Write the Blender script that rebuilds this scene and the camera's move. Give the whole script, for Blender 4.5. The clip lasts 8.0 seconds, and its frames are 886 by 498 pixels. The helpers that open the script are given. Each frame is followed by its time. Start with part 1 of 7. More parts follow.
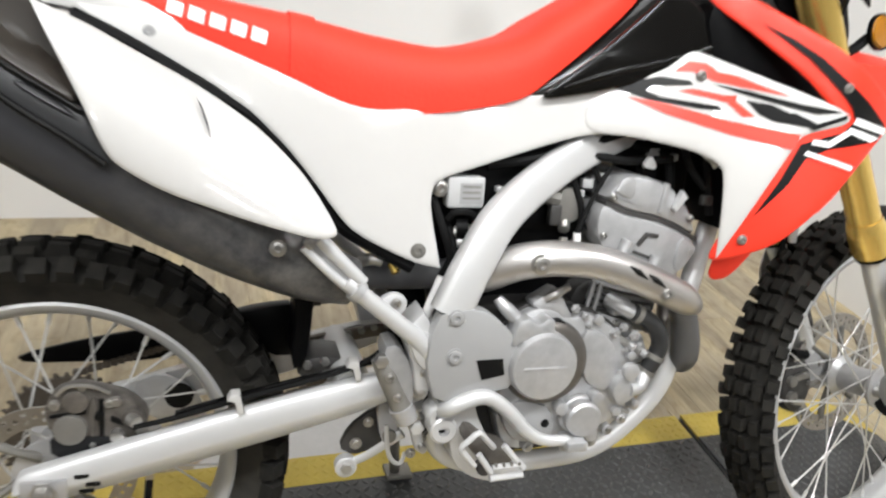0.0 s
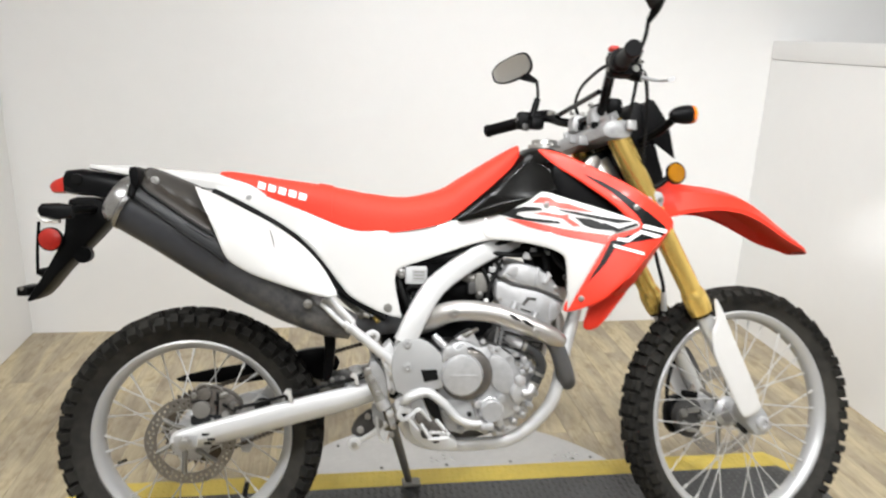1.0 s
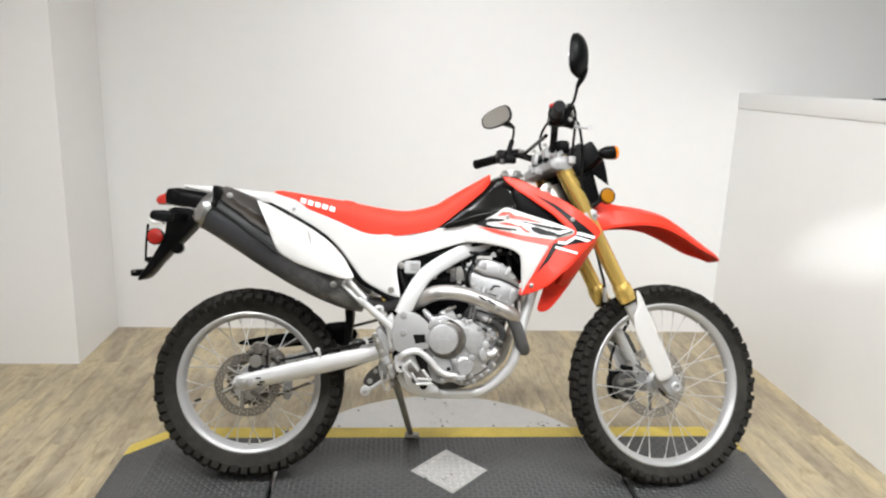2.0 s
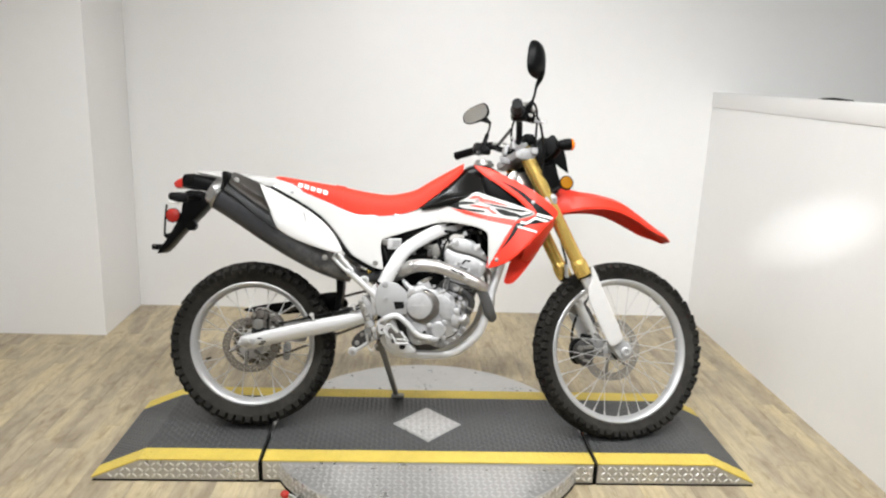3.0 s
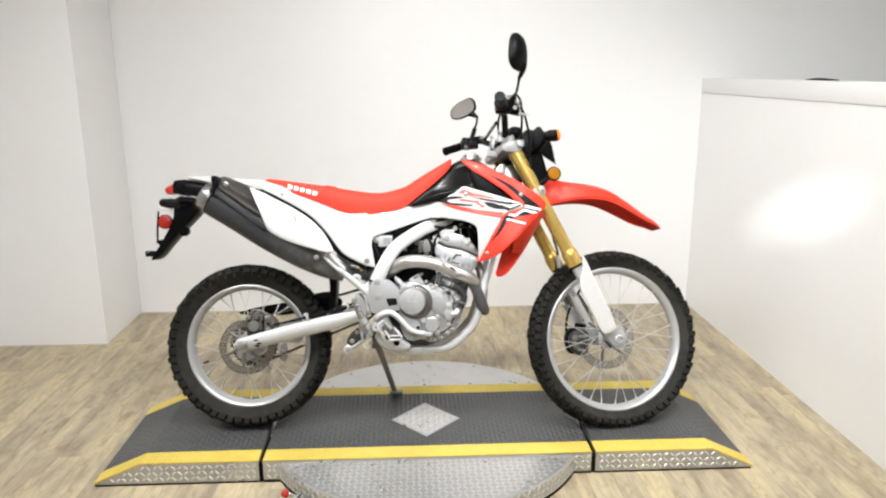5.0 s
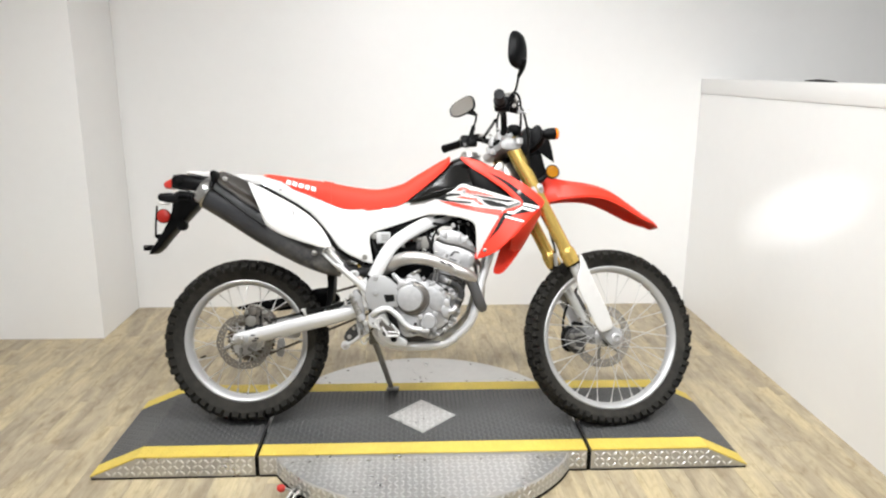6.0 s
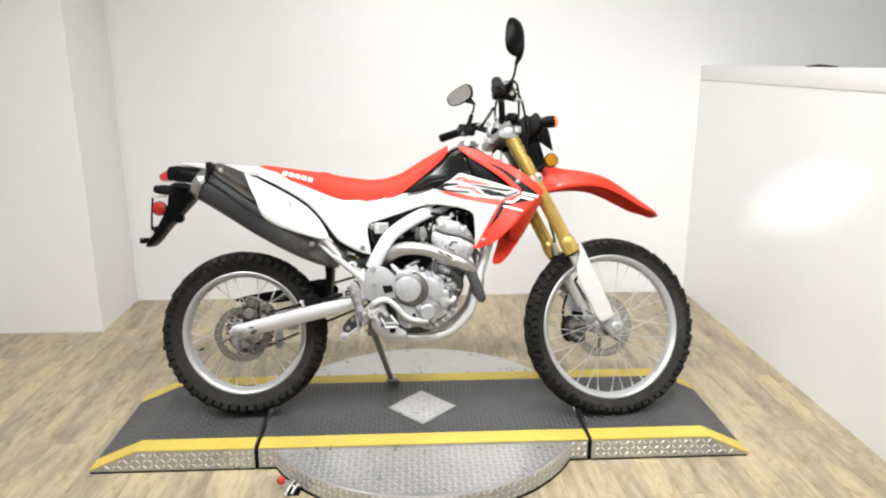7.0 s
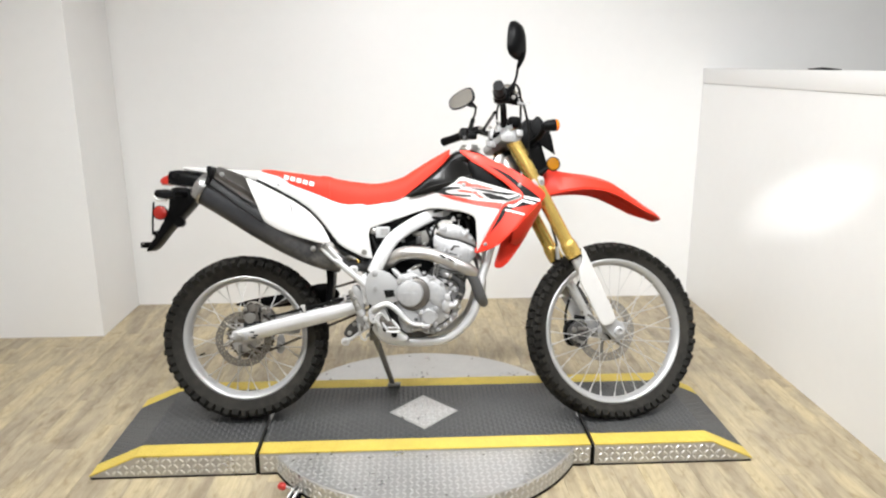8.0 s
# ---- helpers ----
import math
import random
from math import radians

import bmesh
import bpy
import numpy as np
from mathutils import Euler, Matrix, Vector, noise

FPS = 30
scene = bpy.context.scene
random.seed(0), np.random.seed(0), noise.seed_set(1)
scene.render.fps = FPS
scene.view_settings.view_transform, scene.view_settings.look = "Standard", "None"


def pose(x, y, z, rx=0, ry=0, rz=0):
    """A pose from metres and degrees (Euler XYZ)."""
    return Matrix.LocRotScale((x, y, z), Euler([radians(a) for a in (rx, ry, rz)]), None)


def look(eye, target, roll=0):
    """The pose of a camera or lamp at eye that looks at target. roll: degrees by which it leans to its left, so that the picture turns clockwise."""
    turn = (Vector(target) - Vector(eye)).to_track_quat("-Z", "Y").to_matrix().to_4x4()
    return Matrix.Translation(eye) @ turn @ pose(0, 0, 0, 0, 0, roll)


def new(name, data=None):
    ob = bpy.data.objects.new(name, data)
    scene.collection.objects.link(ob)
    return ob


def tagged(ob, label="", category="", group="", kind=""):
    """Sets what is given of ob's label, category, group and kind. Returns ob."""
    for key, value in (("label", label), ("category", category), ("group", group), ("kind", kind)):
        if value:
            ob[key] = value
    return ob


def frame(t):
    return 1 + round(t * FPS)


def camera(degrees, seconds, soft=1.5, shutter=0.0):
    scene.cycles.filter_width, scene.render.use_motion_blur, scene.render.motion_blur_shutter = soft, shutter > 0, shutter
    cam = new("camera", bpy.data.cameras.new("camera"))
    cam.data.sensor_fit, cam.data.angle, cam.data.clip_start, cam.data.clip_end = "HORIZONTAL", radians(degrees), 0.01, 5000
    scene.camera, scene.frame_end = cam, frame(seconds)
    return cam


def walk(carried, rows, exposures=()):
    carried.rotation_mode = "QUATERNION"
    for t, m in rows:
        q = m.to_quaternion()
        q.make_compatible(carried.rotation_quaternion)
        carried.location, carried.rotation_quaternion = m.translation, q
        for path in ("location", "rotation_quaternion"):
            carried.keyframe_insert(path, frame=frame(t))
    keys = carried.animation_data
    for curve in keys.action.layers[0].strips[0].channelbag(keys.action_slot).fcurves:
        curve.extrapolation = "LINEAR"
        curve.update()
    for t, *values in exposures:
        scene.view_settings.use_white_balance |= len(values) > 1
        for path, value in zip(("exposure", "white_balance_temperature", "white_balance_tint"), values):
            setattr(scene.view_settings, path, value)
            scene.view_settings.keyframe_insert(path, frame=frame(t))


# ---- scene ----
cam = camera(63.1, 8.0, soft=2.2, shutter=0.3)
PATH = [
    (0, (0.196, -0.806, 1.218), (0.805, 0.868, 0.309), 7.9),
    (0.5, (0.253, -1.214, 1.346), (0.595, 0.633, 0.659), 4.4),
    (1, (0.345, -1.611, 1.407), (0.63, 0.285, 0.836), 2.1),
    (1.2, (0.396, -1.766, 1.407), (0.62, 0.132, 0.818), 3.0),
    (2.3, (0.477, -2.451, 1.49), (0.617, -0.506, 1.045), 2.4),
    (2.5, (0.532, -2.545, 1.475), (0.68, -0.609, 0.995), 3.5),
    (3, (0.576, -2.662, 1.486), (0.679, -0.722, 1.012), 2.2),
    (3.5, (0.579, -2.667, 1.48), (0.645, -0.73, 0.987), 0.7),
    (4, (0.623, -2.668, 1.475), (0.732, -0.737, 0.967), -0.1),
    (4.5, (0.631, -2.675, 1.482), (0.721, -0.736, 1.002), -0.5),
    (6, (0.63, -2.691, 1.472), (0.725, -0.752, 0.991), 0.4),
    (6.5, (0.633, -2.682, 1.468), (0.726, -0.748, 0.967), -0.2),
    (7, (0.638, -2.67, 1.469), (0.732, -0.738, 0.96), -0.1),
    (7.5, (0.64, -2.664, 1.462), (0.734, -0.733, 0.952), -0.2),
    (8, (0.639, -2.659, 1.468), (0.728, -0.725, 0.969), -0.2),
]
walk(cam, [(t, look(eye, target, roll)) for t, eye, target, roll in PATH],
     [(0.0, -0.66), (0.5, -0.55), (1.0, -0.53), (2.5, -0.62), (3.5, -0.56), (4.0, -0.59), (4.5, -0.50), (6.0, -0.43), (8.0, -0.43)])

# ---- light ----
world = bpy.data.worlds.new("showroom_air")
world.use_nodes = True
world.node_tree.nodes["Background"].inputs[0].default_value = (1.0, 0.97, 0.93, 1)
world.node_tree.nodes["Background"].inputs[1].default_value = 0.25
scene.world = world


def lamp(name, kind, at, target, watts, size, colour=(0.975, 0.99, 1.0), spread=180, cone=60, blend=0.5):
    data = bpy.data.lights.new(name, kind)
    data.energy, data.color = watts, colour
    if kind == "AREA":
        data.shape, data.size, data.spread = "DISK", size, radians(spread)
    if kind == "SPOT":
        data.shadow_soft_size, data.spot_size, data.spot_blend = size, radians(cone), blend
    ob = new(name, data)
    ob.matrix_world = look(at, target)
    return ob


for x in (-0.9, 0.7, 2.0):
    for dx, dy in ((-0.34, 0.0), (0.0, 0.16), (0.34, 0.0)):
        lamp("ceiling_spot_light", "AREA", (x + dx, -1.15 + dy, 2.95), (0.35 * x + 0.45 + dx, 0.05, 0.2), 9.3, 0.15, spread=115)
for x in (-0.6, 1.7):
    lamp("ceiling_spot_light", "AREA", (x, -3.9, 2.95), (x, -0.6, 0.3), 31, 0.40, spread=160)
# Unseen lamp added to lift the floor and wall behind the bike.
lamp("ceiling_spot_light", "AREA", (0.4, 0.35, 2.95), (0.3, 0.6, 0.0), 16, 0.80, spread=160)
# Unseen lamp added to brighten the low partition.
lamp("ceiling_spot_light", "AREA", (0.2, -2.6, 2.95), (2.4, 1.25, 1.25), 24, 0.30, spread=65)
# Unseen lamp added to light the space past the partition.
lamp("ceiling_spot_light", "AREA", (3.7, -0.6, 2.95), (3.9, 0.6, 0.9), 11, 0.30, spread=140)
# Unseen spot, added and squeezed to cast the bright patch on the partition.
lamp("wall_spot_light", "SPOT", (-0.6, -2.6, 2.8), (2.405, 0.47, 0.85), 700, 0.03, cone=10.5, blend=1.0).scale = (1, 0.42, 1)


# ---- materials ----
def material(name, colour, rough=0.5, metal=0.0, coat=0.0, grain=0.0, scale=40.0, bump=0.0, vary=0.0, spec=0.5, second=None):
    m = bpy.data.materials.new(name)
    m.use_nodes = True
    nt = m.node_tree
    b = nt.nodes["Principled BSDF"]
    b.inputs["Base Color"].default_value = (*colour, 1)
    b.inputs["Roughness"].default_value = rough
    b.inputs["Metallic"].default_value = metal
    b.inputs["Coat Weight"].default_value = coat
    b.inputs["Coat Roughness"].default_value = 0.06
    b.inputs["Specular IOR Level"].default_value = spec
    L = nt.links.new
    co = nt.nodes.new("ShaderNodeTexCoord")
    if grain or bump or vary:
        big = nt.nodes.new("ShaderNodeTexNoise")
        big.inputs["Scale"].default_value = scale * 0.12
        big.inputs["Detail"].default_value = 4
        fine = nt.nodes.new("ShaderNodeTexNoise")
        fine.inputs["Scale"].default_value = scale
        fine.inputs["Detail"].default_value = 6
        L(co.outputs["Object"], big.inputs["Vector"])
        L(co.outputs["Object"], fine.inputs["Vector"])
        if grain or vary:
            add = nt.nodes.new("ShaderNodeMath")
            add.operation = "MULTIPLY_ADD"
            add.inputs[1].default_value = 0.6
            L(big.outputs["Fac"], add.inputs[0])
            half = nt.nodes.new("ShaderNodeMath")
            half.operation = "MULTIPLY"
            half.inputs[1].default_value = 0.4
            L(fine.outputs["Fac"], half.inputs[0])
            L(half.outputs[0], add.inputs[2])
            ramp = nt.nodes.new("ShaderNodeMapRange")
            ramp.inputs["From Min"].default_value = 0.3
            ramp.inputs["From Max"].default_value = 0.7
            L(add.outputs[0], ramp.inputs["Value"])
            mix = nt.nodes.new("ShaderNodeMix")
            mix.data_type = "RGBA"
            dark = second or tuple(c * (1 - grain) for c in colour)
            mix.inputs[6].default_value = (*dark, 1)
            mix.inputs[7].default_value = (*colour, 1)
            L(ramp.outputs[0], mix.inputs[0])
            L(mix.outputs[2], b.inputs["Base Color"])
            if vary:
                rr = nt.nodes.new("ShaderNodeMapRange")
                rr.inputs["To Min"].default_value = max(0.02, rough - vary)
                rr.inputs["To Max"].default_value = min(1.0, rough + vary)
                L(add.outputs[0], rr.inputs["Value"])
                L(rr.outputs[0], b.inputs["Roughness"])
        if bump:
            bp = nt.nodes.new("ShaderNodeBump")
            bp.inputs["Strength"].default_value = bump
            bp.inputs["Distance"].default_value = 0.002
            L(fine.outputs["Fac"], bp.inputs["Height"])
            L(bp.outputs["Normal"], b.inputs["Normal"])
    return m


WALL = material("white_wall_panel", (0.83, 0.825, 0.815), 0.38, grain=0.03, scale=18, bump=0.05, vary=0.06)
CEIL = material("ceiling_paint", (0.66, 0.65, 0.63), 0.8, grain=0.05, scale=20, bump=0.1)
# Darker than WALL: weaker light past the partition put into colour; also trims bounce.
DIMWALL = material("dimmed_wall_paint", (0.66, 0.65, 0.63), 0.7, grain=0.05, scale=15)
WHITE = material("white_plastic", (0.52, 0.51, 0.495), 0.34, coat=0.7, grain=0.05, scale=30, vary=0.06)
RED = material("red_plastic", (0.76, 0.040, 0.020), 0.38, spec=0.28, coat=0.06, grain=0.08, scale=30, vary=0.08)
SEATRED = material("red_vinyl", (0.80, 0.045, 0.024), 0.55, spec=0.2, grain=0.10, scale=160, bump=0.25, vary=0.08)
BLACK = material("black_plastic", (0.0038, 0.0038, 0.0041), 0.38, spec=0.08, grain=0.3, scale=60, bump=0.08, vary=0.12)
GLOSSBLACK = material("black_gloss", (0.005, 0.005, 0.005), 0.22, spec=0.2, grain=0.2, scale=30, vary=0.08)
TANK = material("black_tank", (0.005, 0.0047, 0.0043), 0.17, spec=0.22, grain=0.3, scale=25, vary=0.1)
RUBBER = material("tyre_rubber", (0.032, 0.030, 0.026), 0.80, spec=0.08, grain=0.5, scale=55, bump=0.35, vary=0.12, second=(0.008, 0.008, 0.008))
SIDEWALL = material("dusty_sidewall", (0.048, 0.045, 0.039), 0.85, spec=0.08, grain=0.6, scale=40, bump=0.2, vary=0.1, second=(0.017, 0.0165, 0.016))
SILVER = material("silver_paint", (0.44, 0.44, 0.44), 0.36, metal=0.35, grain=0.08, scale=60, vary=0.08)
FRAME = material("frame_silver", (0.58, 0.58, 0.58), 0.42, metal=0.35, grain=0.06, scale=40, vary=0.07)
CLAMP = material("clamp_casting", (0.46, 0.455, 0.455), 0.42, metal=0.3, grain=0.40, scale=90, bump=0.2, vary=0.15)
ALU = material("cast_aluminium", (0.54, 0.54, 0.545), 0.40, metal=0.55, grain=0.30, scale=70, bump=0.25, vary=0.15)
# Shade behind the engine covers is put into this darker casting colour.
ALUDARK = material("dark_casting_and_recess", (0.085, 0.082, 0.08), 0.45, metal=0.5, grain=0.45, scale=60, bump=0.35, vary=0.15)
STEEL = material("steel", (0.50, 0.49, 0.47), 0.33, metal=0.9, grain=0.25, scale=80, vary=0.12)
SPOKE = material("spoke_steel", (0.62, 0.62, 0.61), 0.3, metal=0.5)
PIPE = material("exhaust_steel", (0.52, 0.505, 0.49), 0.36, metal=0.9, grain=0.25, scale=22, vary=0.1, second=(0.40, 0.37, 0.34))
SHIELD = material("heat_shield_steel", (0.53, 0.52, 0.51), 0.40, metal=0.85, grain=0.3, scale=24, vary=0.12, second=(0.40, 0.375, 0.35))
GUARD = material("heat_shield_black", (0.016, 0.0165, 0.0175), 0.36, spec=0.22, grain=0.3, scale=45, bump=0.1, vary=0.1)
LOBE = material("brown_black_gloss", (0.026, 0.021, 0.016), 0.40, spec=0.35, grain=0.25, scale=30, bump=0.04, vary=0.08)
CAPMETAL = material("brushed_end_cap", (0.42, 0.415, 0.41), 0.24, metal=0.85, grain=0.45, scale=34, bump=0.1, vary=0.1)
WORNHOSE = material("worn_coolant_hose", (0.030, 0.030, 0.030), 0.5, spec=0.25, grain=0.3, scale=60)
GREYPIPE = material("header_dark", (0.10, 0.10, 0.105), 0.5, metal=0.3, grain=0.2, scale=40, vary=0.1)
GOLD = material("gold_anodised", (0.76, 0.53, 0.15), 0.25, metal=0.75, grain=0.05, scale=60, vary=0.03)
HOSE = material("rubber_hose", (0.008, 0.008, 0.008), 0.6, spec=0.12, grain=0.3, scale=60)
AMBER = material("amber_lens", (0.34, 0.135, 0.005), 0.25, coat=0.2, grain=0.3, scale=120)
ORANGE = material("orange_lens", (0.9, 0.20, 0.01), 0.2, coat=0.5)
REDLENS = material("red_lens", (0.50, 0.022, 0.010), 0.3, coat=0.1, grain=0.5, scale=160, second=(0.30, 0.008, 0.005))
MIRROR = material("mirror_glass", (0.95, 0.95, 0.94), 0.02, metal=1.0)
CHAIN = material("chain_steel", (0.12, 0.10, 0.08), 0.5, metal=0.6, grain=0.4, scale=90)
DIRTSTEEL = material("grey_steel", (0.25, 0.24, 0.22), 0.5, metal=0.5, grain=0.3, scale=60)
CALIPER = material("worn_caliper", (0.21, 0.19, 0.17), 0.5, metal=0.5, grain=0.75, scale=75, bump=0.4, vary=0.15)
PLATE = material("tread_plate", (0.55, 0.545, 0.535), 0.30, metal=0.75, grain=0.16, scale=60, bump=0.12, vary=0.12)
# Brighter than PLATE: highlights on the raised treads put into the colour.
PLATETOP = material("tread_top_highlight", (0.70, 0.695, 0.685), 0.30, metal=0.65, grain=0.12, scale=60, vary=0.1)
DISCSTEEL = material("brake_disc_steel", (0.40, 0.38, 0.35), 0.30, metal=0.9, grain=0.15, scale=90, vary=0.1)
# Raised mat lozenges, paler than the mat itself.
TREAD = material("pale_mat_tread", (0.100, 0.100, 0.099), 0.42, spec=0.45, grain=0.4, scale=40, vary=0.12)
MAT = material("black_rubber_mat", (0.058, 0.059, 0.060), 0.42, spec=0.5, grain=0.4, scale=30, bump=0.2, vary=0.14)
YELLOW = material("yellow_safety_edge", (0.70, 0.53, 0.10), 0.55, grain=0.25, scale=26, bump=0.2, vary=0.1)
JOINT = material("floor_joint", (0.22, 0.18, 0.13), 0.8)
BRACKET = material("grey_guard", (0.36, 0.36, 0.36), 0.4, metal=0.2, grain=0.08, scale=40, vary=0.08)
LABELGREY = material("grey_label", (0.46, 0.46, 0.46), 0.5, grain=0.1, scale=60)
DECALWHITE = material("white_print", (0.82, 0.81, 0.80), 0.35)
# Used for print and for the painted dark of slots, holes and gaps.
DECALGAPBLACK = material("black_print_and_gap_shade", (0.006, 0.006, 0.006), 0.35, spec=0.15)
DECALRED = material("red_print", (0.78, 0.045, 0.025), 0.35)
DECALGREY = material("grey_print", (0.04, 0.035, 0.035), 0.4)
# Brown tint stands in for the wood floor mirrored in the metal.
CLUTCHRING = material("clutch_ring_floor_reflection", (0.20, 0.185, 0.17), 0.4, metal=0.75, grain=0.4, scale=40, vary=0.1)
HANDLE = material("red_knob", (0.55, 0.03, 0.02), 0.4, grain=0.2, scale=60)


def plank_material():
    m = bpy.data.materials.new("oak_plank")
    m.use_nodes = True
    nt, L = m.node_tree, m.node_tree.links.new
    b = nt.nodes["Principled BSDF"]
    co, info = nt.nodes.new("ShaderNodeTexCoord"), nt.nodes.new("ShaderNodeObjectInfo")
    shift = nt.nodes.new("ShaderNodeVectorMath")
    shift.operation = "MULTIPLY_ADD"
    rnd = nt.nodes.new("ShaderNodeCombineXYZ")
    for k, f in enumerate((31.0, 17.0, 7.0)):
        mul = nt.nodes.new("ShaderNodeMath")
        mul.operation = "MULTIPLY"
        mul.inputs[1].default_value = f
        L(info.outputs["Random"], mul.inputs[0])
        L(mul.outputs[0], rnd.inputs[k])
    shift.inputs[1].default_value = (1, 1, 1)
    L(co.outputs["Object"], shift.inputs[0])
    L(rnd.outputs[0], shift.inputs[2])

    def noise_at(sx, sy, scale, detail, dist=0.0):
        mp = nt.nodes.new("ShaderNodeMapping")
        mp.inputs["Scale"].default_value = (sx, sy, 1)
        n = nt.nodes.new("ShaderNodeTexNoise")
        n.inputs["Scale"].default_value, n.inputs["Detail"].default_value = scale, detail
        n.inputs["Distortion"].default_value = dist
        L(shift.outputs[0], mp.inputs["Vector"])
        L(mp.outputs[0], n.inputs["Vector"])
        return n
    broad, streak, grain, blotch = noise_at(1, 0.25, 9, 5, 0.8), noise_at(1, 0.10, 55, 6, 0.5), noise_at(1, 0.04, 200, 4), noise_at(1, 0.42, 26, 5, 1.2)

    def ramp(source, stops):
        r = nt.nodes.new("ShaderNodeValToRGB")
        r.color_ramp.elements[0].position, r.color_ramp.elements[0].color = stops[0][0], (*stops[0][1], 1)
        r.color_ramp.elements[1].position, r.color_ramp.elements[1].color = stops[-1][0], (*stops[-1][1], 1)
        for p, c in stops[1:-1]:
            r.color_ramp.elements.new(p).color = (*c, 1)
        L(source, r.inputs[0])
        return r
    base = ramp(broad.outputs["Fac"], [(0.34, (0.335, 0.280, 0.202)), (0.5, (0.44, 0.372, 0.262)), (0.64, (0.53, 0.448, 0.295))])
    tone = ramp(info.outputs["Random"], [(0.0, (0.88, 0.88, 0.89)), (0.5, (0.98, 0.98, 0.97)), (1.0, (1.07, 1.06, 1.00))])
    dark = ramp(streak.outputs["Fac"], [(0.30, (0.84, 0.83, 0.81)), (0.55, (1.0, 1.0, 1.0))])
    patch = ramp(blotch.outputs["Fac"], [(0.28, (0.74, 0.69, 0.62)), (0.44, (0.95, 0.94, 0.92)), (0.60, (1.04, 1.04, 1.03))])
    fine = ramp(grain.outputs["Fac"], [(0.30, (0.86, 0.85, 0.84)), (0.60, (1.03, 1.03, 1.03))])

    def times(a, c):
        mx = nt.nodes.new("ShaderNodeMix")
        mx.data_type, mx.blend_type = "RGBA", "MULTIPLY"
        mx.inputs[0].default_value = 1
        L(a, mx.inputs[6])
        L(c, mx.inputs[7])
        return mx.outputs[2]
    col = times(times(times(times(base.outputs[0], tone.outputs[0]), dark.outputs[0]), fine.outputs[0]), patch.outputs[0])
    L(col, b.inputs["Base Color"])
    rr = nt.nodes.new("ShaderNodeMapRange")
    rr.inputs["To Min"].default_value, rr.inputs["To Max"].default_value = 0.38, 0.62
    L(streak.outputs["Fac"], rr.inputs["Value"])
    L(rr.outputs[0], b.inputs["Roughness"])
    bp = nt.nodes.new("ShaderNodeBump")
    bp.inputs["Strength"].default_value, bp.inputs["Distance"].default_value = 0.15, 0.001
    L(grain.outputs["Fac"], bp.inputs["Height"])
    L(bp.outputs[0], b.inputs["Normal"])
    return m


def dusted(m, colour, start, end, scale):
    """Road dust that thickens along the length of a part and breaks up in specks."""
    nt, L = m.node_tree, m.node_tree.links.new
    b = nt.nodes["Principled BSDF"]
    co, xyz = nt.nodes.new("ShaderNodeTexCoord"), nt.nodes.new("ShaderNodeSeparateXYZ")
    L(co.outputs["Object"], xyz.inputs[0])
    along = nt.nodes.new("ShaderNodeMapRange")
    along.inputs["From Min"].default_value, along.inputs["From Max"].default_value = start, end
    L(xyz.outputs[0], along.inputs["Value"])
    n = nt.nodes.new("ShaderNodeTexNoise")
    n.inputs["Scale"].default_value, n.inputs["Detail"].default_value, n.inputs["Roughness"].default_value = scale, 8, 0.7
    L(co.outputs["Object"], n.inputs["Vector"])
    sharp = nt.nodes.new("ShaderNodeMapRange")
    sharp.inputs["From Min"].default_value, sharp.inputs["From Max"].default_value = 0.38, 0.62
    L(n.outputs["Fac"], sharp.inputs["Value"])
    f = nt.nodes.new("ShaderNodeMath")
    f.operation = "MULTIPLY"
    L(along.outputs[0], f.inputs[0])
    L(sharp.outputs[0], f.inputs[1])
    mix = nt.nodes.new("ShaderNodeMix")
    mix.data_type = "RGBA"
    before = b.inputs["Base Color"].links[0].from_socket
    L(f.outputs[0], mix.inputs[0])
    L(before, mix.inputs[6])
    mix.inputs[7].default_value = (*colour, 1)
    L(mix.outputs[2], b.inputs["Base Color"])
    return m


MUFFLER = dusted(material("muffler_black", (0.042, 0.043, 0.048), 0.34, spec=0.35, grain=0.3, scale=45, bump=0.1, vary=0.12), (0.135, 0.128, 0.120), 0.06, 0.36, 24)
PLANK = plank_material()


# ---- building helpers ----
def part(name, bm, mat, parent=None, label="", m=None, angle=38, recalc=True):
    if recalc:
        bmesh.ops.recalc_face_normals(bm, faces=bm.faces)
    me = bpy.data.meshes.new(name)
    bm.to_mesh(me)
    bm.free()
    me.materials.append(mat)
    me.polygons.foreach_set("use_smooth", [True] * len(me.polygons))
    me.set_sharp_from_angle(angle=radians(angle))
    ob = new(name, me)
    ob.parent = parent
    if m is not None:
        ob.matrix_basis = m
    return tagged(ob, label)


def again(name, ob, parent, m):
    """Another object on the mesh of ob."""
    o = new(name, ob.data)
    o.parent, o.matrix_basis = parent, m
    return o


def empty(name, m, label, category, group=""):
    ob = new(name)
    ob.empty_display_size = 0.1
    ob.matrix_basis = m
    return tagged(ob, label, category, group)


def curve_through(pts, n=6):
    """Points along a smooth line through pts."""
    p = [Vector(q) for q in pts]
    p = [2 * p[0] - p[1], *p, 2 * p[-1] - p[-2]]
    out = []
    for a, b, c, d in zip(p, p[1:], p[2:], p[3:]):
        for k in range(n):
            t = k / n
            out.append(0.5 * (2 * b + (c - a) * t + (2 * a - 5 * b + 4 * c - d) * t * t + (3 * b - a - 3 * c + d) * t ** 3))
    return out + [p[-2]]


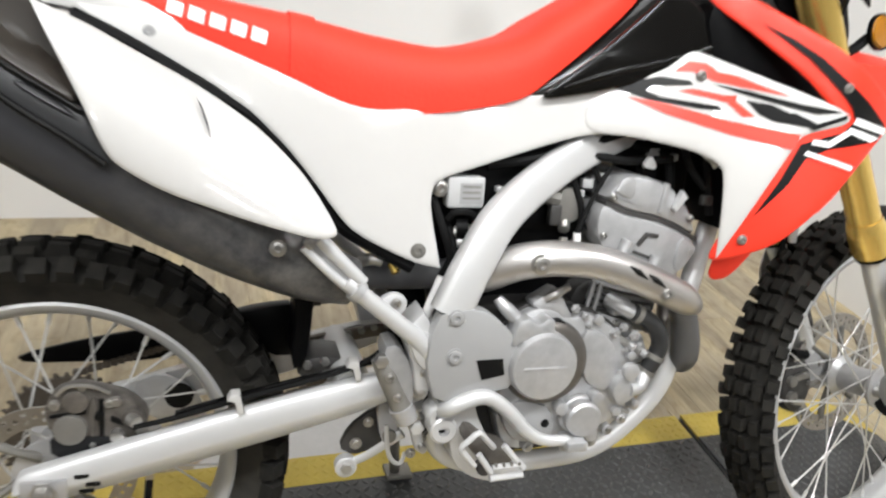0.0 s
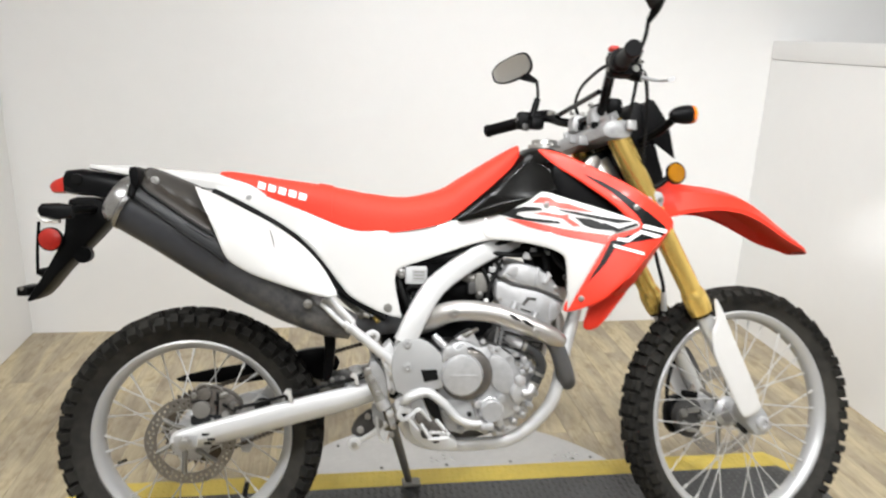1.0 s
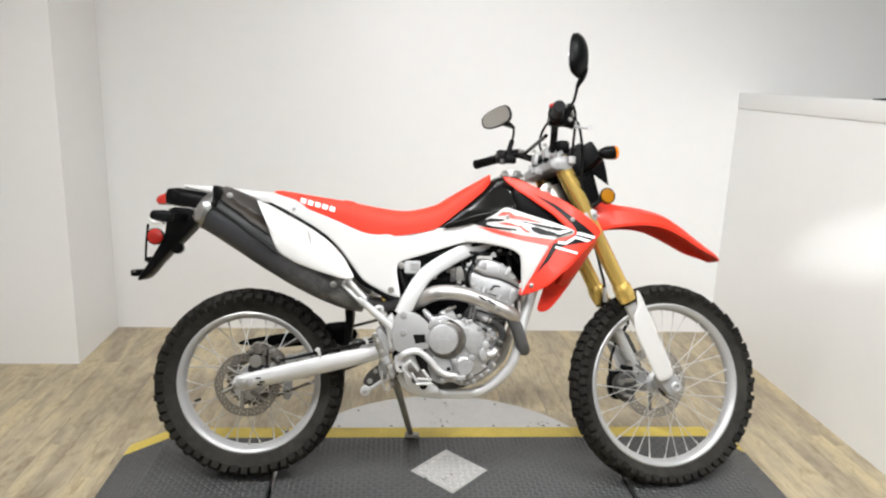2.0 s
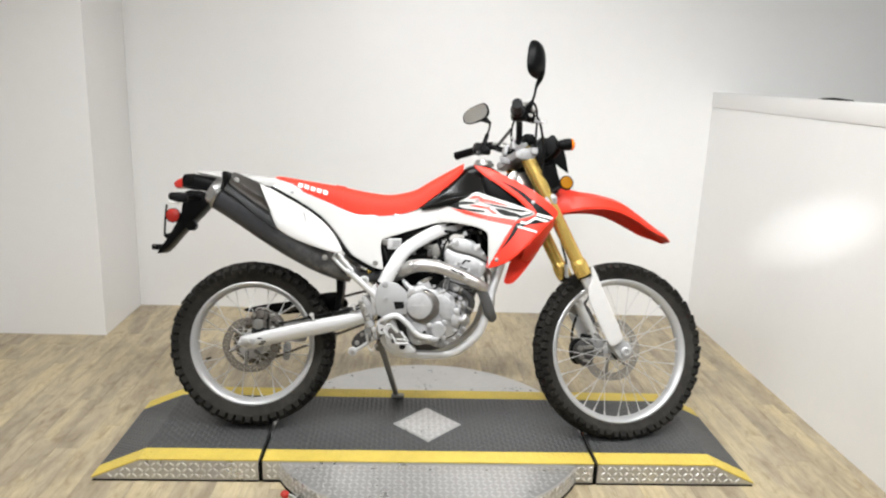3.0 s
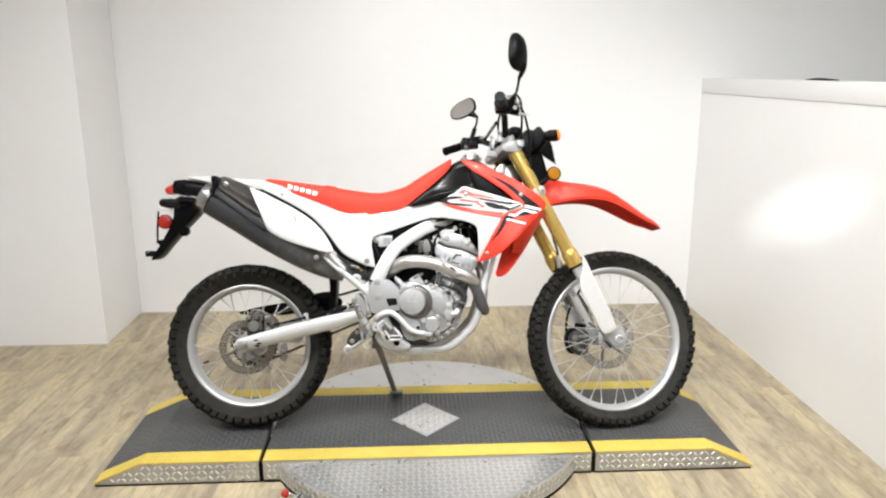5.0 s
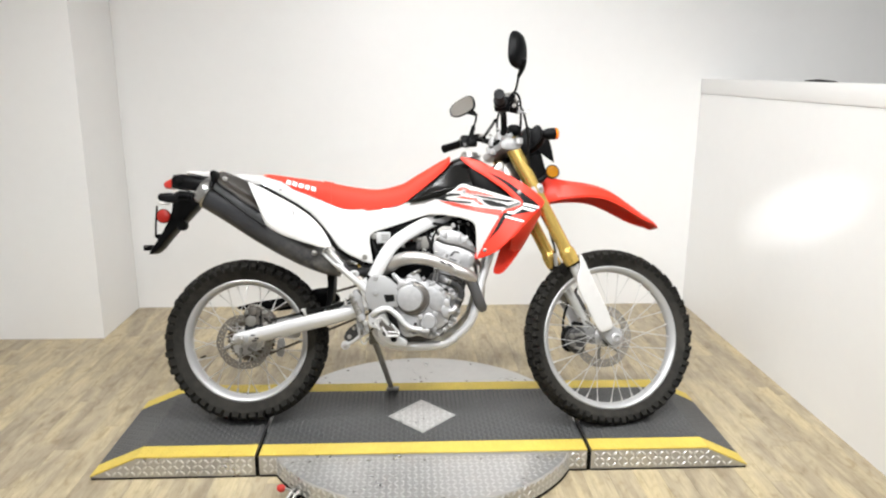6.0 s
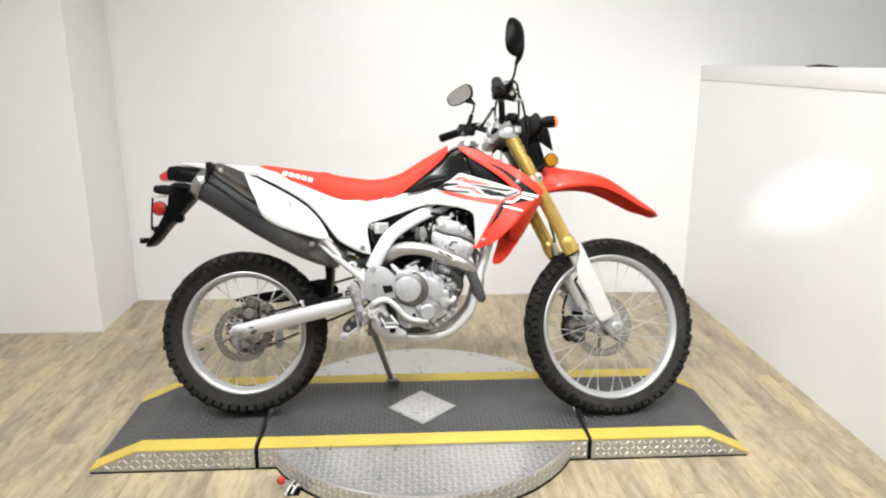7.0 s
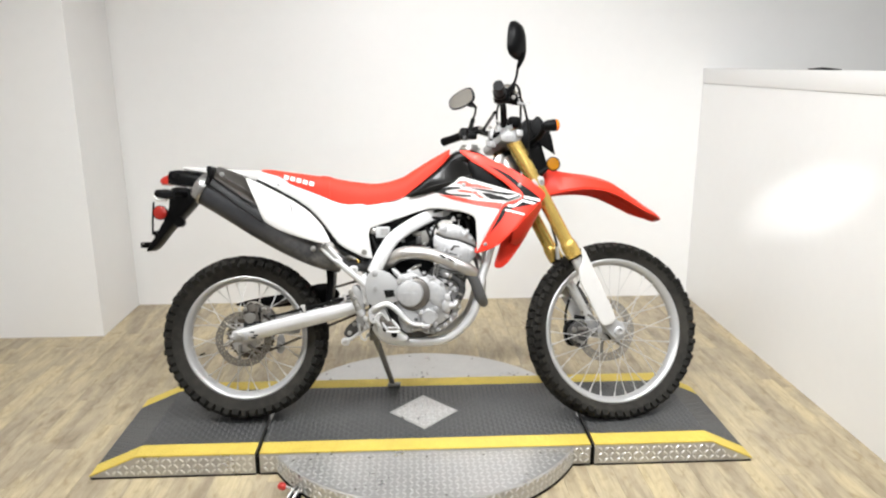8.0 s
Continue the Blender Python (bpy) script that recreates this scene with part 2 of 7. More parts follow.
def ring_faces(bm, rings, closed=True, caps=True):
    vs = [[bm.verts.new(p) for p in r] for r in rings]
    for a, b in zip(vs, vs[1:]):
        k = len(a)
        for i in range(k if closed else k - 1):
            bm.faces.new((a[i], a[(i + 1) % k], b[(i + 1) % k], b[i]))
    if caps:
        bm.faces.new(vs[0][::-1])
        bm.faces.new(vs[-1])
    return vs


def tube(pts, r, seg=12, n=6, bm=None, flat=1.0, smooth=True, caps=True):
    """A round bar along pts; r a number or one for each point; flat squeezes it sideways."""
    bm = bm or bmesh.new()
    line = curve_through(pts, n) if smooth and len(pts) > 2 else [Vector(q) for q in pts]
    rs = [r] * len(pts) if isinstance(r, (int, float)) else list(r)
    at = np.interp(np.linspace(0, len(pts) - 1, len(line)), range(len(pts)), rs)
    side, rings = None, []
    for i, p in enumerate(line):
        d = (line[min(i + 1, len(line) - 1)] - line[max(i - 1, 0)]).normalized()
        if side is None:
            side = d.cross(Vector((0, 1, 0)))
            side = side.normalized() if side.length > 0.1 else d.cross(Vector((0, 0, 1))).normalized()
        side = (side - d * side.dot(d)).normalized()
        up = d.cross(side)
        rings.append([p + float(at[i]) * (math.cos(a) * side + flat * math.sin(a) * up) for a in (2 * math.pi * k / seg for k in range(seg))])
    ring_faces(bm, rings, caps=caps)
    return bm


def lathe(profile, seg=48, bm=None, closed=False, centre=(0, 0, 0), axis=(0, 1, 0)):
    """Turns (radius, along) pairs about an axis."""
    bm = bm or bmesh.new()
    turn = Vector((0, 1, 0)).rotation_difference(Vector(axis)).to_matrix()
    rows = []
    for a in (2 * math.pi * k / seg for k in range(seg)):
        rows.append([bm.verts.new(Vector(centre) + turn @ Vector((r * math.cos(a), v, r * math.sin(a)))) for r, v in profile])
    k = len(profile)
    for a, b in zip(rows, rows[1:] + rows[:1]):
        for i in range(k if closed else k - 1):
            bm.faces.new((a[i], a[(i + 1) % k], b[(i + 1) % k], b[i]))
    if not closed:
        for e in (0, -1):
            if profile[e][0] > 1e-5:
                bm.faces.new([row[e] for row in rows])
    bmesh.ops.remove_doubles(bm, verts=bm.verts, dist=1e-6)
    return bm


def disc(r, v0, v1, centre, axis=(0, 1, 0), seg=24, soft=0.12, bm=None):
    """A short round plug with a softened rim, from v0 to v1 along its axis."""
    s, d = soft * r, 1 if v1 > v0 else -1
    s = min(s, abs(v1 - v0) * 0.45)
    return lathe([(0, v0), (r, v0), (r, v1 - d * s), (r - s * 0.3, v1 - d * s * 0.3), (r - s, v1), (0, v1)], seg, bm, centre=centre, axis=axis)


def block(lo, hi, soft=0.0, bm=None, seg=2):
    own = bmesh.new()
    bmesh.ops.create_cube(own, size=1)
    for v in own.verts:
        v.co = [lo[i] + (v.co[i] + 0.5) * (hi[i] - lo[i]) for i in range(3)]
    if soft:
        bmesh.ops.bevel(own, geom=own.edges, offset=soft, segments=seg, affect="EDGES", profile=0.5)
    if bm is None:
        return own
    tmp = bpy.data.meshes.new("tmp")
    own.to_mesh(tmp)
    own.free()
    bm.from_mesh(tmp)
    bpy.data.meshes.remove(tmp)
    return bm


def rounded(pts, rounds=2):
    """Cuts the corners of a closed outline; a point with a third number stays sharp."""
    pts = [(*p, 0) if len(p) == 2 else p for p in pts]
    for k in range(rounds):
        out = []
        for i, b in enumerate(pts):
            a, c = pts[i - 1], pts[(i + 1) % len(pts)]
            if b[2]:
                out.append(b)
            else:
                f = 0.22
                out.append((b[0] + f * (a[0] - b[0]), b[1] + f * (a[1] - b[1]), 0))
                out.append((b[0] + f * (c[0] - b[0]), b[1] + f * (c[1] - b[1]), 0))
        pts = out
    return [p[:2] for p in pts]


def inside(p, poly):
    hit = False
    for (x0, y0), (x1, y1) in zip(poly, poly[1:] + poly[:1]):
        if (y0 > p[1]) != (y1 > p[1]) and p[0] < (x1 - x0) * (p[1] - y0) / (y1 - y0) + x0:
            hit = not hit
    return hit


def edge_gap(p, poly):
    best = 9.0
    for (x0, y0), (x1, y1) in zip(poly, poly[1:] + poly[:1]):
        dx, dy = x1 - x0, y1 - y0
        t = max(0, min(1, ((p[0] - x0) * dx + (p[1] - y0) * dy) / (dx * dx + dy * dy + 1e-12)))
        best = min(best, math.hypot(p[0] - x0 - t * dx, p[1] - y0 - t * dy))
    return best


def panel(outline, side, thick=0.004, rounds=2, grid=0.022, edge=0.005, sink=0.0025, mirror=False):
    """A moulded sheet: an outline in the side view laid on the surface y = side(x, z), its rim rolled in by sink."""
    from mathutils.geometry import delaunay_2d_cdt
    poly = rounded(outline, rounds)
    dense = []
    for a, b in zip(poly, poly[1:] + poly[:1]):
        k = max(1, round(math.hypot(b[0] - a[0], b[1] - a[1]) / (0.006 if thick else 0.012)))
        dense += [(a[0] + (b[0] - a[0]) * i / k, a[1] + (b[1] - a[1]) * i / k) for i in range(k)]
    poly = dense
    if not thick:
        grid, edge = 0.010, 0.003
    pts, n = [Vector(p) for p in poly], len(poly)
    area = sum(a[0] * b[1] - b[0] * a[1] for a, b in zip(poly, poly[1:] + poly[:1]))
    for i in range(n):
        t = (Vector(poly[(i + 1) % n]) - Vector(poly[i - 1]))
        nrm = Vector((-t.y, t.x)).normalized() * (1 if area > 0 else -1)
        for f in ((0.45, 1.0) if thick else (1.0,)):
            q = Vector(poly[i]) + nrm * edge * f
            if inside(q, poly) and edge_gap(q, poly) > edge * f * 0.8:
                pts.append(q)
    xs, zs = [p[0] for p in poly], [p[1] for p in poly]
    for x in np.arange(min(xs), max(xs), grid):
        for z in np.arange(min(zs), max(zs), grid):
            if inside((x, z), poly) and edge_gap((x, z), poly) > edge * 1.8:
                pts.append(Vector((x, z)))
    vs, es, fs, *_ = delaunay_2d_cdt(pts, [(i, (i + 1) % n) for i in range(n)], [list(range(n))], 1, 1e-6)
    flip = -1 if mirror else 1
    bm = bmesh.new()
    front, back = [], []
    for v in vs:
        gap = edge_gap(v, poly)
        y = side(v.x, v.y) + (sink * (1 - min(gap / edge, 1)) ** 2 if thick else 0)
        front.append(bm.verts.new((v.x, flip * y, v.y)))
        if thick:
            back.append(bm.verts.new((v.x, flip * (side(v.x, v.y) + thick), v.y)))
    count = {}
    for f in fs:
        bm.faces.new([front[i] for i in f])
        if thick:
            bm.faces.new([back[i] for i in reversed(f)])
        for a, b in zip(f, f[1:] + f[:1]):
            count[(min(a, b), max(a, b))] = count.get((min(a, b), max(a, b)), 0) + 1
    if thick:
        for (a, b), k in count.items():
            if k == 1:
                bm.faces.new((front[a], front[b], back[b], back[a]))
    elif bm.faces:
        bmesh.ops.recalc_face_normals(bm, faces=bm.faces)
    return bm


def slab(outline, y0, y1, rounds=1, soft=0.0):
    """A plate cut to an outline in the side view, between y0 and y1."""
    poly = rounded(outline, rounds)
    bm = bmesh.new()
    a = [bm.verts.new((x, y0, z)) for x, z in poly]
    b = [bm.verts.new((x, y1, z)) for x, z in poly]
    bm.faces.new(a)
    bm.faces.new(b[::-1])
    for i in range(len(poly)):
        j = (i + 1) % len(poly)
        bm.faces.new((a[i], b[i], b[j], a[j]))
    bmesh.ops.recalc_face_normals(bm, faces=bm.faces)
    if soft:
        rim = [e for e in bm.edges if abs(e.verts[0].co.y - e.verts[1].co.y) < 1e-6]
        bmesh.ops.bevel(bm, geom=rim, offset=soft, segments=2, affect="EDGES", profile=0.5)
    bmesh.ops.triangulate(bm, faces=[f for f in bm.faces if len(f.verts) > 4])
    return bm


def bolt(parent, x, y, z, r=0.008, h=0.006, mat=None, m=None, axis=(0, 1, 0), name="bolt", d=-1):
    bm = lathe([(0, 0), (r * 1.35, 0), (r * 1.35, d * h * 0.3), (r, d * h * 0.35), (r, d * h * 0.9), (r * 0.8, d * h), (r * 0.45, d * h), (r * 0.4, d * h * 0.5), (0, d * h * 0.5)],
               12, centre=(x, y, z), axis=axis)
    return part(name, bm, mat or STEEL, parent, m=m, angle=22)


def box_thing(name, lo, hi, mat, label, category, kind="structure", soft=0.0):
    c = [(a + b) / 2 for a, b in zip(lo, hi)]
    ob = part(name, block([a - k for a, k in zip(lo, c)], [b - k for b, k in zip(hi, c)], soft), mat, m=pose(*c))
    return tagged(ob, label, category, "", kind)


# ---- the room ----
box_thing("floor", (-1.80, -5.70, -0.12), (2.422, 1.90, -0.008), JOINT, "dark subfloor under the wood planks", "floor")
box_thing("floor_beyond", (2.52, -5.70, -0.12), (5.10, 1.90, 0.0), CEIL, "grey floor behind the low partition", "floor")
box_thing("wall_north", (-1.80, 1.74, -0.1), (5.10, 1.90, 3.0), WALL, "plain white painted back wall of the bay", "wall")
box_thing("wall_pillar", (-1.80, 1.20, -0.1), (-1.075, 1.738, 3.0), WALL, "white boxed-out wall corner beside the bay", "wall")
box_thing("wall_west", (-1.90, -5.70, -0.1), (-1.66, 1.198, 3.0), WALL, "plain white side wall", "wall")
box_thing("wall_south", (-1.658, -5.80, -0.1), (5.10, -5.60, 3.0), DIMWALL, "plain beige wall behind", "wall")
box_thing("wall_outer_east", (4.90, -5.598, -0.1), (5.10, 1.738, 3.0), DIMWALL, "plain wall beyond the low partition, weaker light put into its colour", "wall")
half = box_thing("wall_east", (2.420, -5.598, -0.1), (2.518, 1.738, 1.343), WALL, "low glossy white partition wall", "wall")
box_thing("trim_ledge", (2.414, -5.597, 1.345), (2.545, 1.737, 1.432), WALL, "white capping ledge on the low partition", "ledge", soft=0.004)
box_thing("ceiling", (-1.90, -5.80, 3.0), (5.10, 1.90, 3.1), CEIL, "plain off-white ceiling", "ceiling")


def dark_strip():
    bm = tube([(0.045, -0.13, 0.004), (0.03, -0.06, 0.006), (0.035, 0.0, 0.007), (0.04, 0.07, 0.005), (0.05, 0.14, 0.004)], [0.002, 0.005, 0.006, 0.004, 0.002], 8, 5)
    ob = part("cable", bm, BLACK, m=pose(2.405, 0.50, 1.432))
    tagged(ob, "short dark cable lying on the white ledge", "cable")


dark_strip()


# ---- motorcycle lift with turntable ----
LIFT_X, LIFT_Y, DECK = 0.685, 0.05, 0.082
Y0, Y1 = -0.26, 0.36


def lozenges(bm, spots, length, width, height, frame_of):
    """Raised tread marks: a low six-sided lozenge at each (a, b, turn)."""
    for a, b, turn in spots:
        c, s = math.cos(turn), math.sin(turn)
        low = [(-length / 2, 0), (-length / 4, -width / 2), (length / 4, -width / 2), (length / 2, 0), (length / 4, width / 2), (-length / 4, width / 2)]
        ring = [bm.verts.new(frame_of(a + x * c - y * s, b + x * s + y * c, 0)) for x, y in low]
        top = [bm.verts.new(frame_of(a + 0.55 * (x * c - y * s), b + 0.55 * (x * s + y * c), height)) for x, y in low]
        for i in range(6):
            bm.faces.new((ring[i], ring[(i + 1) % 6], top[(i + 1) % 6], top[i]))
        bm.faces.new(top)


def spread(x0, x1, y0, y1, pitch, keep=lambda x, y: True):
    out = []
    for i, x in enumerate(np.arange(x0 + pitch / 2, x1, pitch)):
        for j, y in enumerate(np.arange(y0 + pitch / 2, y1, pitch)):
            if keep(x, y):
                out.append((x, y, radians(45 if (i + j) % 2 else -45)))
    return out


def ramp_height(x, end, bend):
    """Height of a ramp's top that falls from bend to end."""
    return DECK if (x - bend) * (end - bend) <= 0 else max(0.008, DECK - (DECK - 0.008) * (x - bend) / (end - bend))


def lift_ramp(end, bend, inner):
    d = 1 if end > bend else -1
    ramp = empty("lift_ramp", pose(inner, LIFT_Y, 0), "low steel ramp with black rubber mat and yellow safety edges", "ramp", "ramps of the lift")
    to = lambda x: x - inner  # noqa: E731
    body = slab([(to(inner), 0.006, 1), (to(end) - d * 0.02, 0.006, 1), (to(end), 0.008, 1), (to(bend), DECK, 1), (to(inner), DECK, 1)], Y0 - LIFT_Y, Y1 - LIFT_Y, 0)
    body = part("body", body, PLATE, ramp, "bright steel tread plate", angle=20)
    part("base_trim", slab([(to(inner), 0, 1), (to(end) - d * 0.004, 0, 1), (to(end) - d * 0.006, 0.0058, 1), (to(inner), 0.0058, 1)], Y0 - LIFT_Y - 0.002, Y1 - LIFT_Y + 0.002, 0), BLACK, ramp, "black strip along the foot")

    def sheet(name, ya, yb, mat, label, t=0.006):
        bm = bmesh.new()
        xs = [to(inner), to(bend), to(end)]
        zs = [DECK, DECK, 0.008]
        lo = [[(x, y, z + 0.001) for x, z in zip(xs, zs)] for y in (ya, yb)]
        hi = [[(x, y, z + t) for x, z in zip(xs, zs)] for y in (ya, yb)]
        v = {k: [bm.verts.new(p) for p in row] for k, row in (("a", lo[0]), ("b", lo[1]), ("c", hi[0]), ("d", hi[1]))}
        for i in range(2):
            bm.faces.new((v["c"][i], v["c"][i + 1], v["d"][i + 1], v["d"][i]))
            bm.faces.new((v["a"][i], v["a"][i + 1], v["b"][i + 1], v["b"][i]))
            bm.faces.new((v["a"][i], v["a"][i + 1], v["c"][i + 1], v["c"][i]))
            bm.faces.new((v["b"][i], v["b"][i + 1], v["d"][i + 1], v["d"][i]))
        for i in (0, 2):
            bm.faces.new((v["a"][i], v["b"][i], v["d"][i], v["c"][i]))
        return part(name, bm, mat, ramp, label, angle=20)
    for ya, yb in ((Y0, -0.18), (0.28, Y1)):
        edge = sheet("yellow_edge", ya - LIFT_Y, yb - LIFT_Y, YELLOW, "yellow safety edge")
        bm = bmesh.new()
        lozenges(bm, spread(min(inner, end) + 0.005, max(inner, end) - 0.005, ya + 0.002, yb - 0.002, 0.019), 0.020, 0.008, 0.0016, lambda x, y, h: (to(x), y - LIFT_Y, ramp_height(x, end, bend) + 0.0058 + h))
        tagged(part("tread", bm, YELLOW, edge), kind="stuff")
    # Black block fills the joint, a little below the deck.
    gap = inner + 0.016 * (1 if inner < LIFT_X else -1)
    part("seam_strip", block((min(to(inner), to(gap)) + 0.001, Y0 - LIFT_Y + 0.002, 0.0), (max(to(inner), to(gap)) - 0.001, Y1 - LIFT_Y - 0.002, 0.074)), BLACK, ramp, "black strip in the joint")
    mat = sheet("mat", -0.1795 - LIFT_Y, 0.2795 - LIFT_Y, MAT, "black rubber mat")
    bm = bmesh.new()
    a, b = sorted((inner, end))
    lozenges(bm, spread(a + 0.005, b - 0.005, -0.178, 0.278, 0.019), 0.020, 0.008, 0.0026, lambda x, y, h: (to(x), y - LIFT_Y, ramp_height(x, end, bend) + 0.0058 + h))
    tagged(part("tread", bm, TREAD, mat), kind="stuff")
    bm = bmesh.new()
    spots = [s for s in spread(a + 0.01, b - 0.01, 0.010, DECK, 0.0225) if s[1] < ramp_height(s[0], end, bend) - 0.010]
    lozenges(bm, spots, 0.024, 0.0085, 0.0030, lambda x, z, h: (to(x), Y0 - LIFT_Y - h, z))
    tagged(part("tread", bm, PLATETOP, body), kind="stuff")


lift_ramp(-0.545, -0.37, 0.057)
lift_ramp(1.922, 1.762, 1.316)


def turntable():
    t = empty("turntable", pose(LIFT_X, LIFT_Y, 0), "round steel turntable deck with black mat and yellow safety edges", "turntable")
    R, top = 0.63, 0.076
    plate = part("disc_plate", lathe([(0, 0.006), (R - 0.004, 0.006), (R, 0.010), (R, top - 0.004), (R - 0.004, top), (0, top)], 96, axis=(0, 0, 1)), PLATE, t, "bright steel tread plate")
    part("base_trim", lathe([(0, 0), (R + 0.002, 0), (R + 0.002, 0.0055), (0, 0.0055)], 96, axis=(0, 0, 1)), BLACK, t, "black strip along the foot")
    x0, x1 = 0.073 - LIFT_X, 1.300 - LIFT_X
    ya, yb = Y0 - LIFT_Y, Y1 - LIFT_Y
    deck = part("deck", block((x0, ya, 0.006), (x1, yb, DECK), 0.002), PLATE, t, "bright steel tread plate")
    part("base_trim", block((x0, ya - 0.002, 0), (x1, yb + 0.002, 0.0057)), BLACK, t, "black strip along the foot")
    for y0, y1 in ((ya, -0.18 - LIFT_Y), (0.28 - LIFT_Y, yb)):
        edge = part("yellow_edge", block((x0, y0, DECK + 0.001), (x1, y1, DECK + 0.006), 0.001), YELLOW, t, "yellow safety edge")
        bm = bmesh.new()
        lozenges(bm, spread(x0 + 0.004, x1 - 0.004, y0 + 0.002, y1 - 0.002, 0.019), 0.020, 0.008, 0.0016, lambda x, y, h: (x, y, DECK + 0.0058 + h))
        tagged(part("tread", bm, YELLOW, edge), kind="stuff")
    mat = part("mat", block((x0, -0.1795 - LIFT_Y, DECK + 0.001), (x1, 0.2795 - LIFT_Y, DECK + 0.006), 0.001), MAT, t, "black rubber mat")
    cx, cy, hx, hy = -0.003, -0.018, 0.139, 0.148
    on = lambda x, y: abs(x - cx) / hx + abs(y - cy) / hy < 1.06  # noqa: E731
    bm = bmesh.new()
    lozenges(bm, spread(x0 + 0.004, x1 - 0.004, -0.178 - LIFT_Y, 0.278 - LIFT_Y, 0.019, lambda x, y: not on(x, y)), 0.020, 0.008, 0.0026, lambda x, y, h: (x, y, DECK + 0.0058 + h))
    tagged(part("tread", bm, TREAD, mat), kind="stuff")
    bm = bmesh.new()
    rings = [[(cx - hx * k, cy, z), (cx, cy - hy * k, z), (cx + hx * k, cy, z), (cx, cy + hy * k, z)] for k, z in ((1, DECK + 0.005), (1, DECK + 0.008), (0.985, DECK + 0.0088))]
    ring_faces(bm, rings)
    dia = part("diamond_plate", bm, PLATE, t, "bright steel diamond inlay", angle=20)
    bm = bmesh.new()
    lozenges(bm, spread(cx - hx, cx + hx, cy - hy, cy + hy, 0.024, lambda x, y: abs(x - cx) / hx + abs(y - cy) / hy < 0.90), 0.027, 0.010, 0.0028, lambda x, y, h: (x, y, DECK + 0.0086 + h))
    tagged(part("tread", bm, PLATETOP, dia), kind="stuff")
    bm = bmesh.new()
    lozenges(bm, spread(-R, R, -R, R, 0.0225, lambda x, y: math.hypot(x, y) < R - 0.012 and y < ya - 0.012), 0.025, 0.008, 0.0016, lambda x, y, h: (x, y, top - 0.0002 + h))
    lozenges(bm, [(a * R, z, radians(45 if (i + j) % 2 else -45)) for i, a in enumerate(np.arange(0, 2 * math.pi, 0.0375)) for j, z in enumerate((0.018, 0.040, 0.062))], 0.024, 0.0085, 0.0030,
             lambda s, z, h: ((R + h) * math.cos(s / R), (R + h) * math.sin(s / R), z))
    tagged(part("tread", bm, PLATETOP, plate), kind="stuff")
    bm = bmesh.new()
    lozenges(bm, spread(x0 + 0.01, x1 - 0.01, 0.010, DECK, 0.0225, lambda x, z: abs(x) > 0.545), 0.024, 0.0085, 0.0030, lambda x, z, h: (x, ya - h, z))
    tagged(part("tread", bm, PLATETOP, deck), kind="stuff")
    for k in range(12):
        a = 2 * math.pi * k / 12 + 0.1
        x, y = (R - 0.035) * math.cos(a), (R - 0.035) * math.sin(a)
        if y > yb + 0.02 or y < ya - 0.02:
            bolt(t, x, y, top, 0.0045, 0.002, DIRTSTEEL, axis=(0, 0, 1), d=1)
    for y in (yb + 0.035, ya - 0.035):
        for x in np.linspace(-0.42, 0.42, 5):
            bolt(t, x, y, top, 0.0045, 0.002, DIRTSTEEL, axis=(0, 0, 1), d=1)


turntable()


def foot_lock():
    lock = empty("foot_lock", pose(0.200, -0.405, 0), "steel locking latch with a red knob beside the turntable", "latch")
    for dx in (-0.011, 0.011):
        part("clevis_bar", tube([(0.040 + dx, 0.030, 0.026), (0.024 + dx, 0.0, 0.024), (0.006 + dx, -0.036, 0.008)], [0.0055, 0.0060, 0.0060], 8, 3), STEEL, lock)
    part("bracket", block((0.024, 0.016, 0.0), (0.062, 0.034, 0.034), 0.003), STEEL, lock)
    # Black plate puts the dark of the gap between the bars into colour.
    part("clevis_floor", block((0.002, -0.034, 0.001), (0.044, 0.020, 0.006), 0.001), BLACK, lock)
    part("clevis_pin", tube([(0.004, -0.006, 0.021), (0.046, -0.006, 0.021)], 0.0045, 10, smooth=False), STEEL, lock)
    part("lever", tube([(0.016, 0.004, 0.024), (0.0, 0.006, 0.032), (-0.014, 0.008, 0.034)], 0.005, 10), STEEL, lock)
    part("knob", lathe([(0, -0.016), (0.007, -0.0145), (0.0125, -0.009), (0.0145, 0.0), (0.0125, 0.009), (0.007, 0.0145), (0, 0.016)], 20, centre=(-0.024, 0.010, 0.034), axis=(0.85, -0.45, 0)), HANDLE, lock, "red ball knob")
    bolt(lock, 0.030, 0.016, 0.026, 0.005, 0.004)
    bolt(lock, 0.056, 0.016, 0.026, 0.005, 0.004)


foot_lock()


# ---- the motorcycle, leaning on its side stand, bars turned to the left ----
BIKE = pose(-0.022, 0.012, 0.0875, 0, 0, -2.14) @ pose(0, 0, 0, -13.0, 0.33, 0) @ Matrix.Scale(1.007, 4)
bike = empty("motorcycle", BIKE, "red and white dual-sport motorcycle leaning on its side stand", "motorcycle")
RAKE, STEER_ANGLE = radians(27.5), radians(13.3)
REAR, FRONT = Vector((0, 0, 0.325)), Vector((1.445, 0, 0.345))
PIVOT = FRONT - 0.035 * Vector((math.cos(RAKE), 0, math.sin(RAKE)))
WHEEL_REAR, WHEEL_FRONT = Vector((-0.003, 0.004, 0.327)), Vector((1.461, 0.018, 0.350))


def steered(angle):
    return Matrix.Translation(PIVOT) @ Matrix.Rotation(angle, 4, Vector((-math.sin(RAKE), 0, math.cos(RAKE)))) @ Matrix.Translation(-PIVOT)


STEER = steered(STEER_ANGLE)


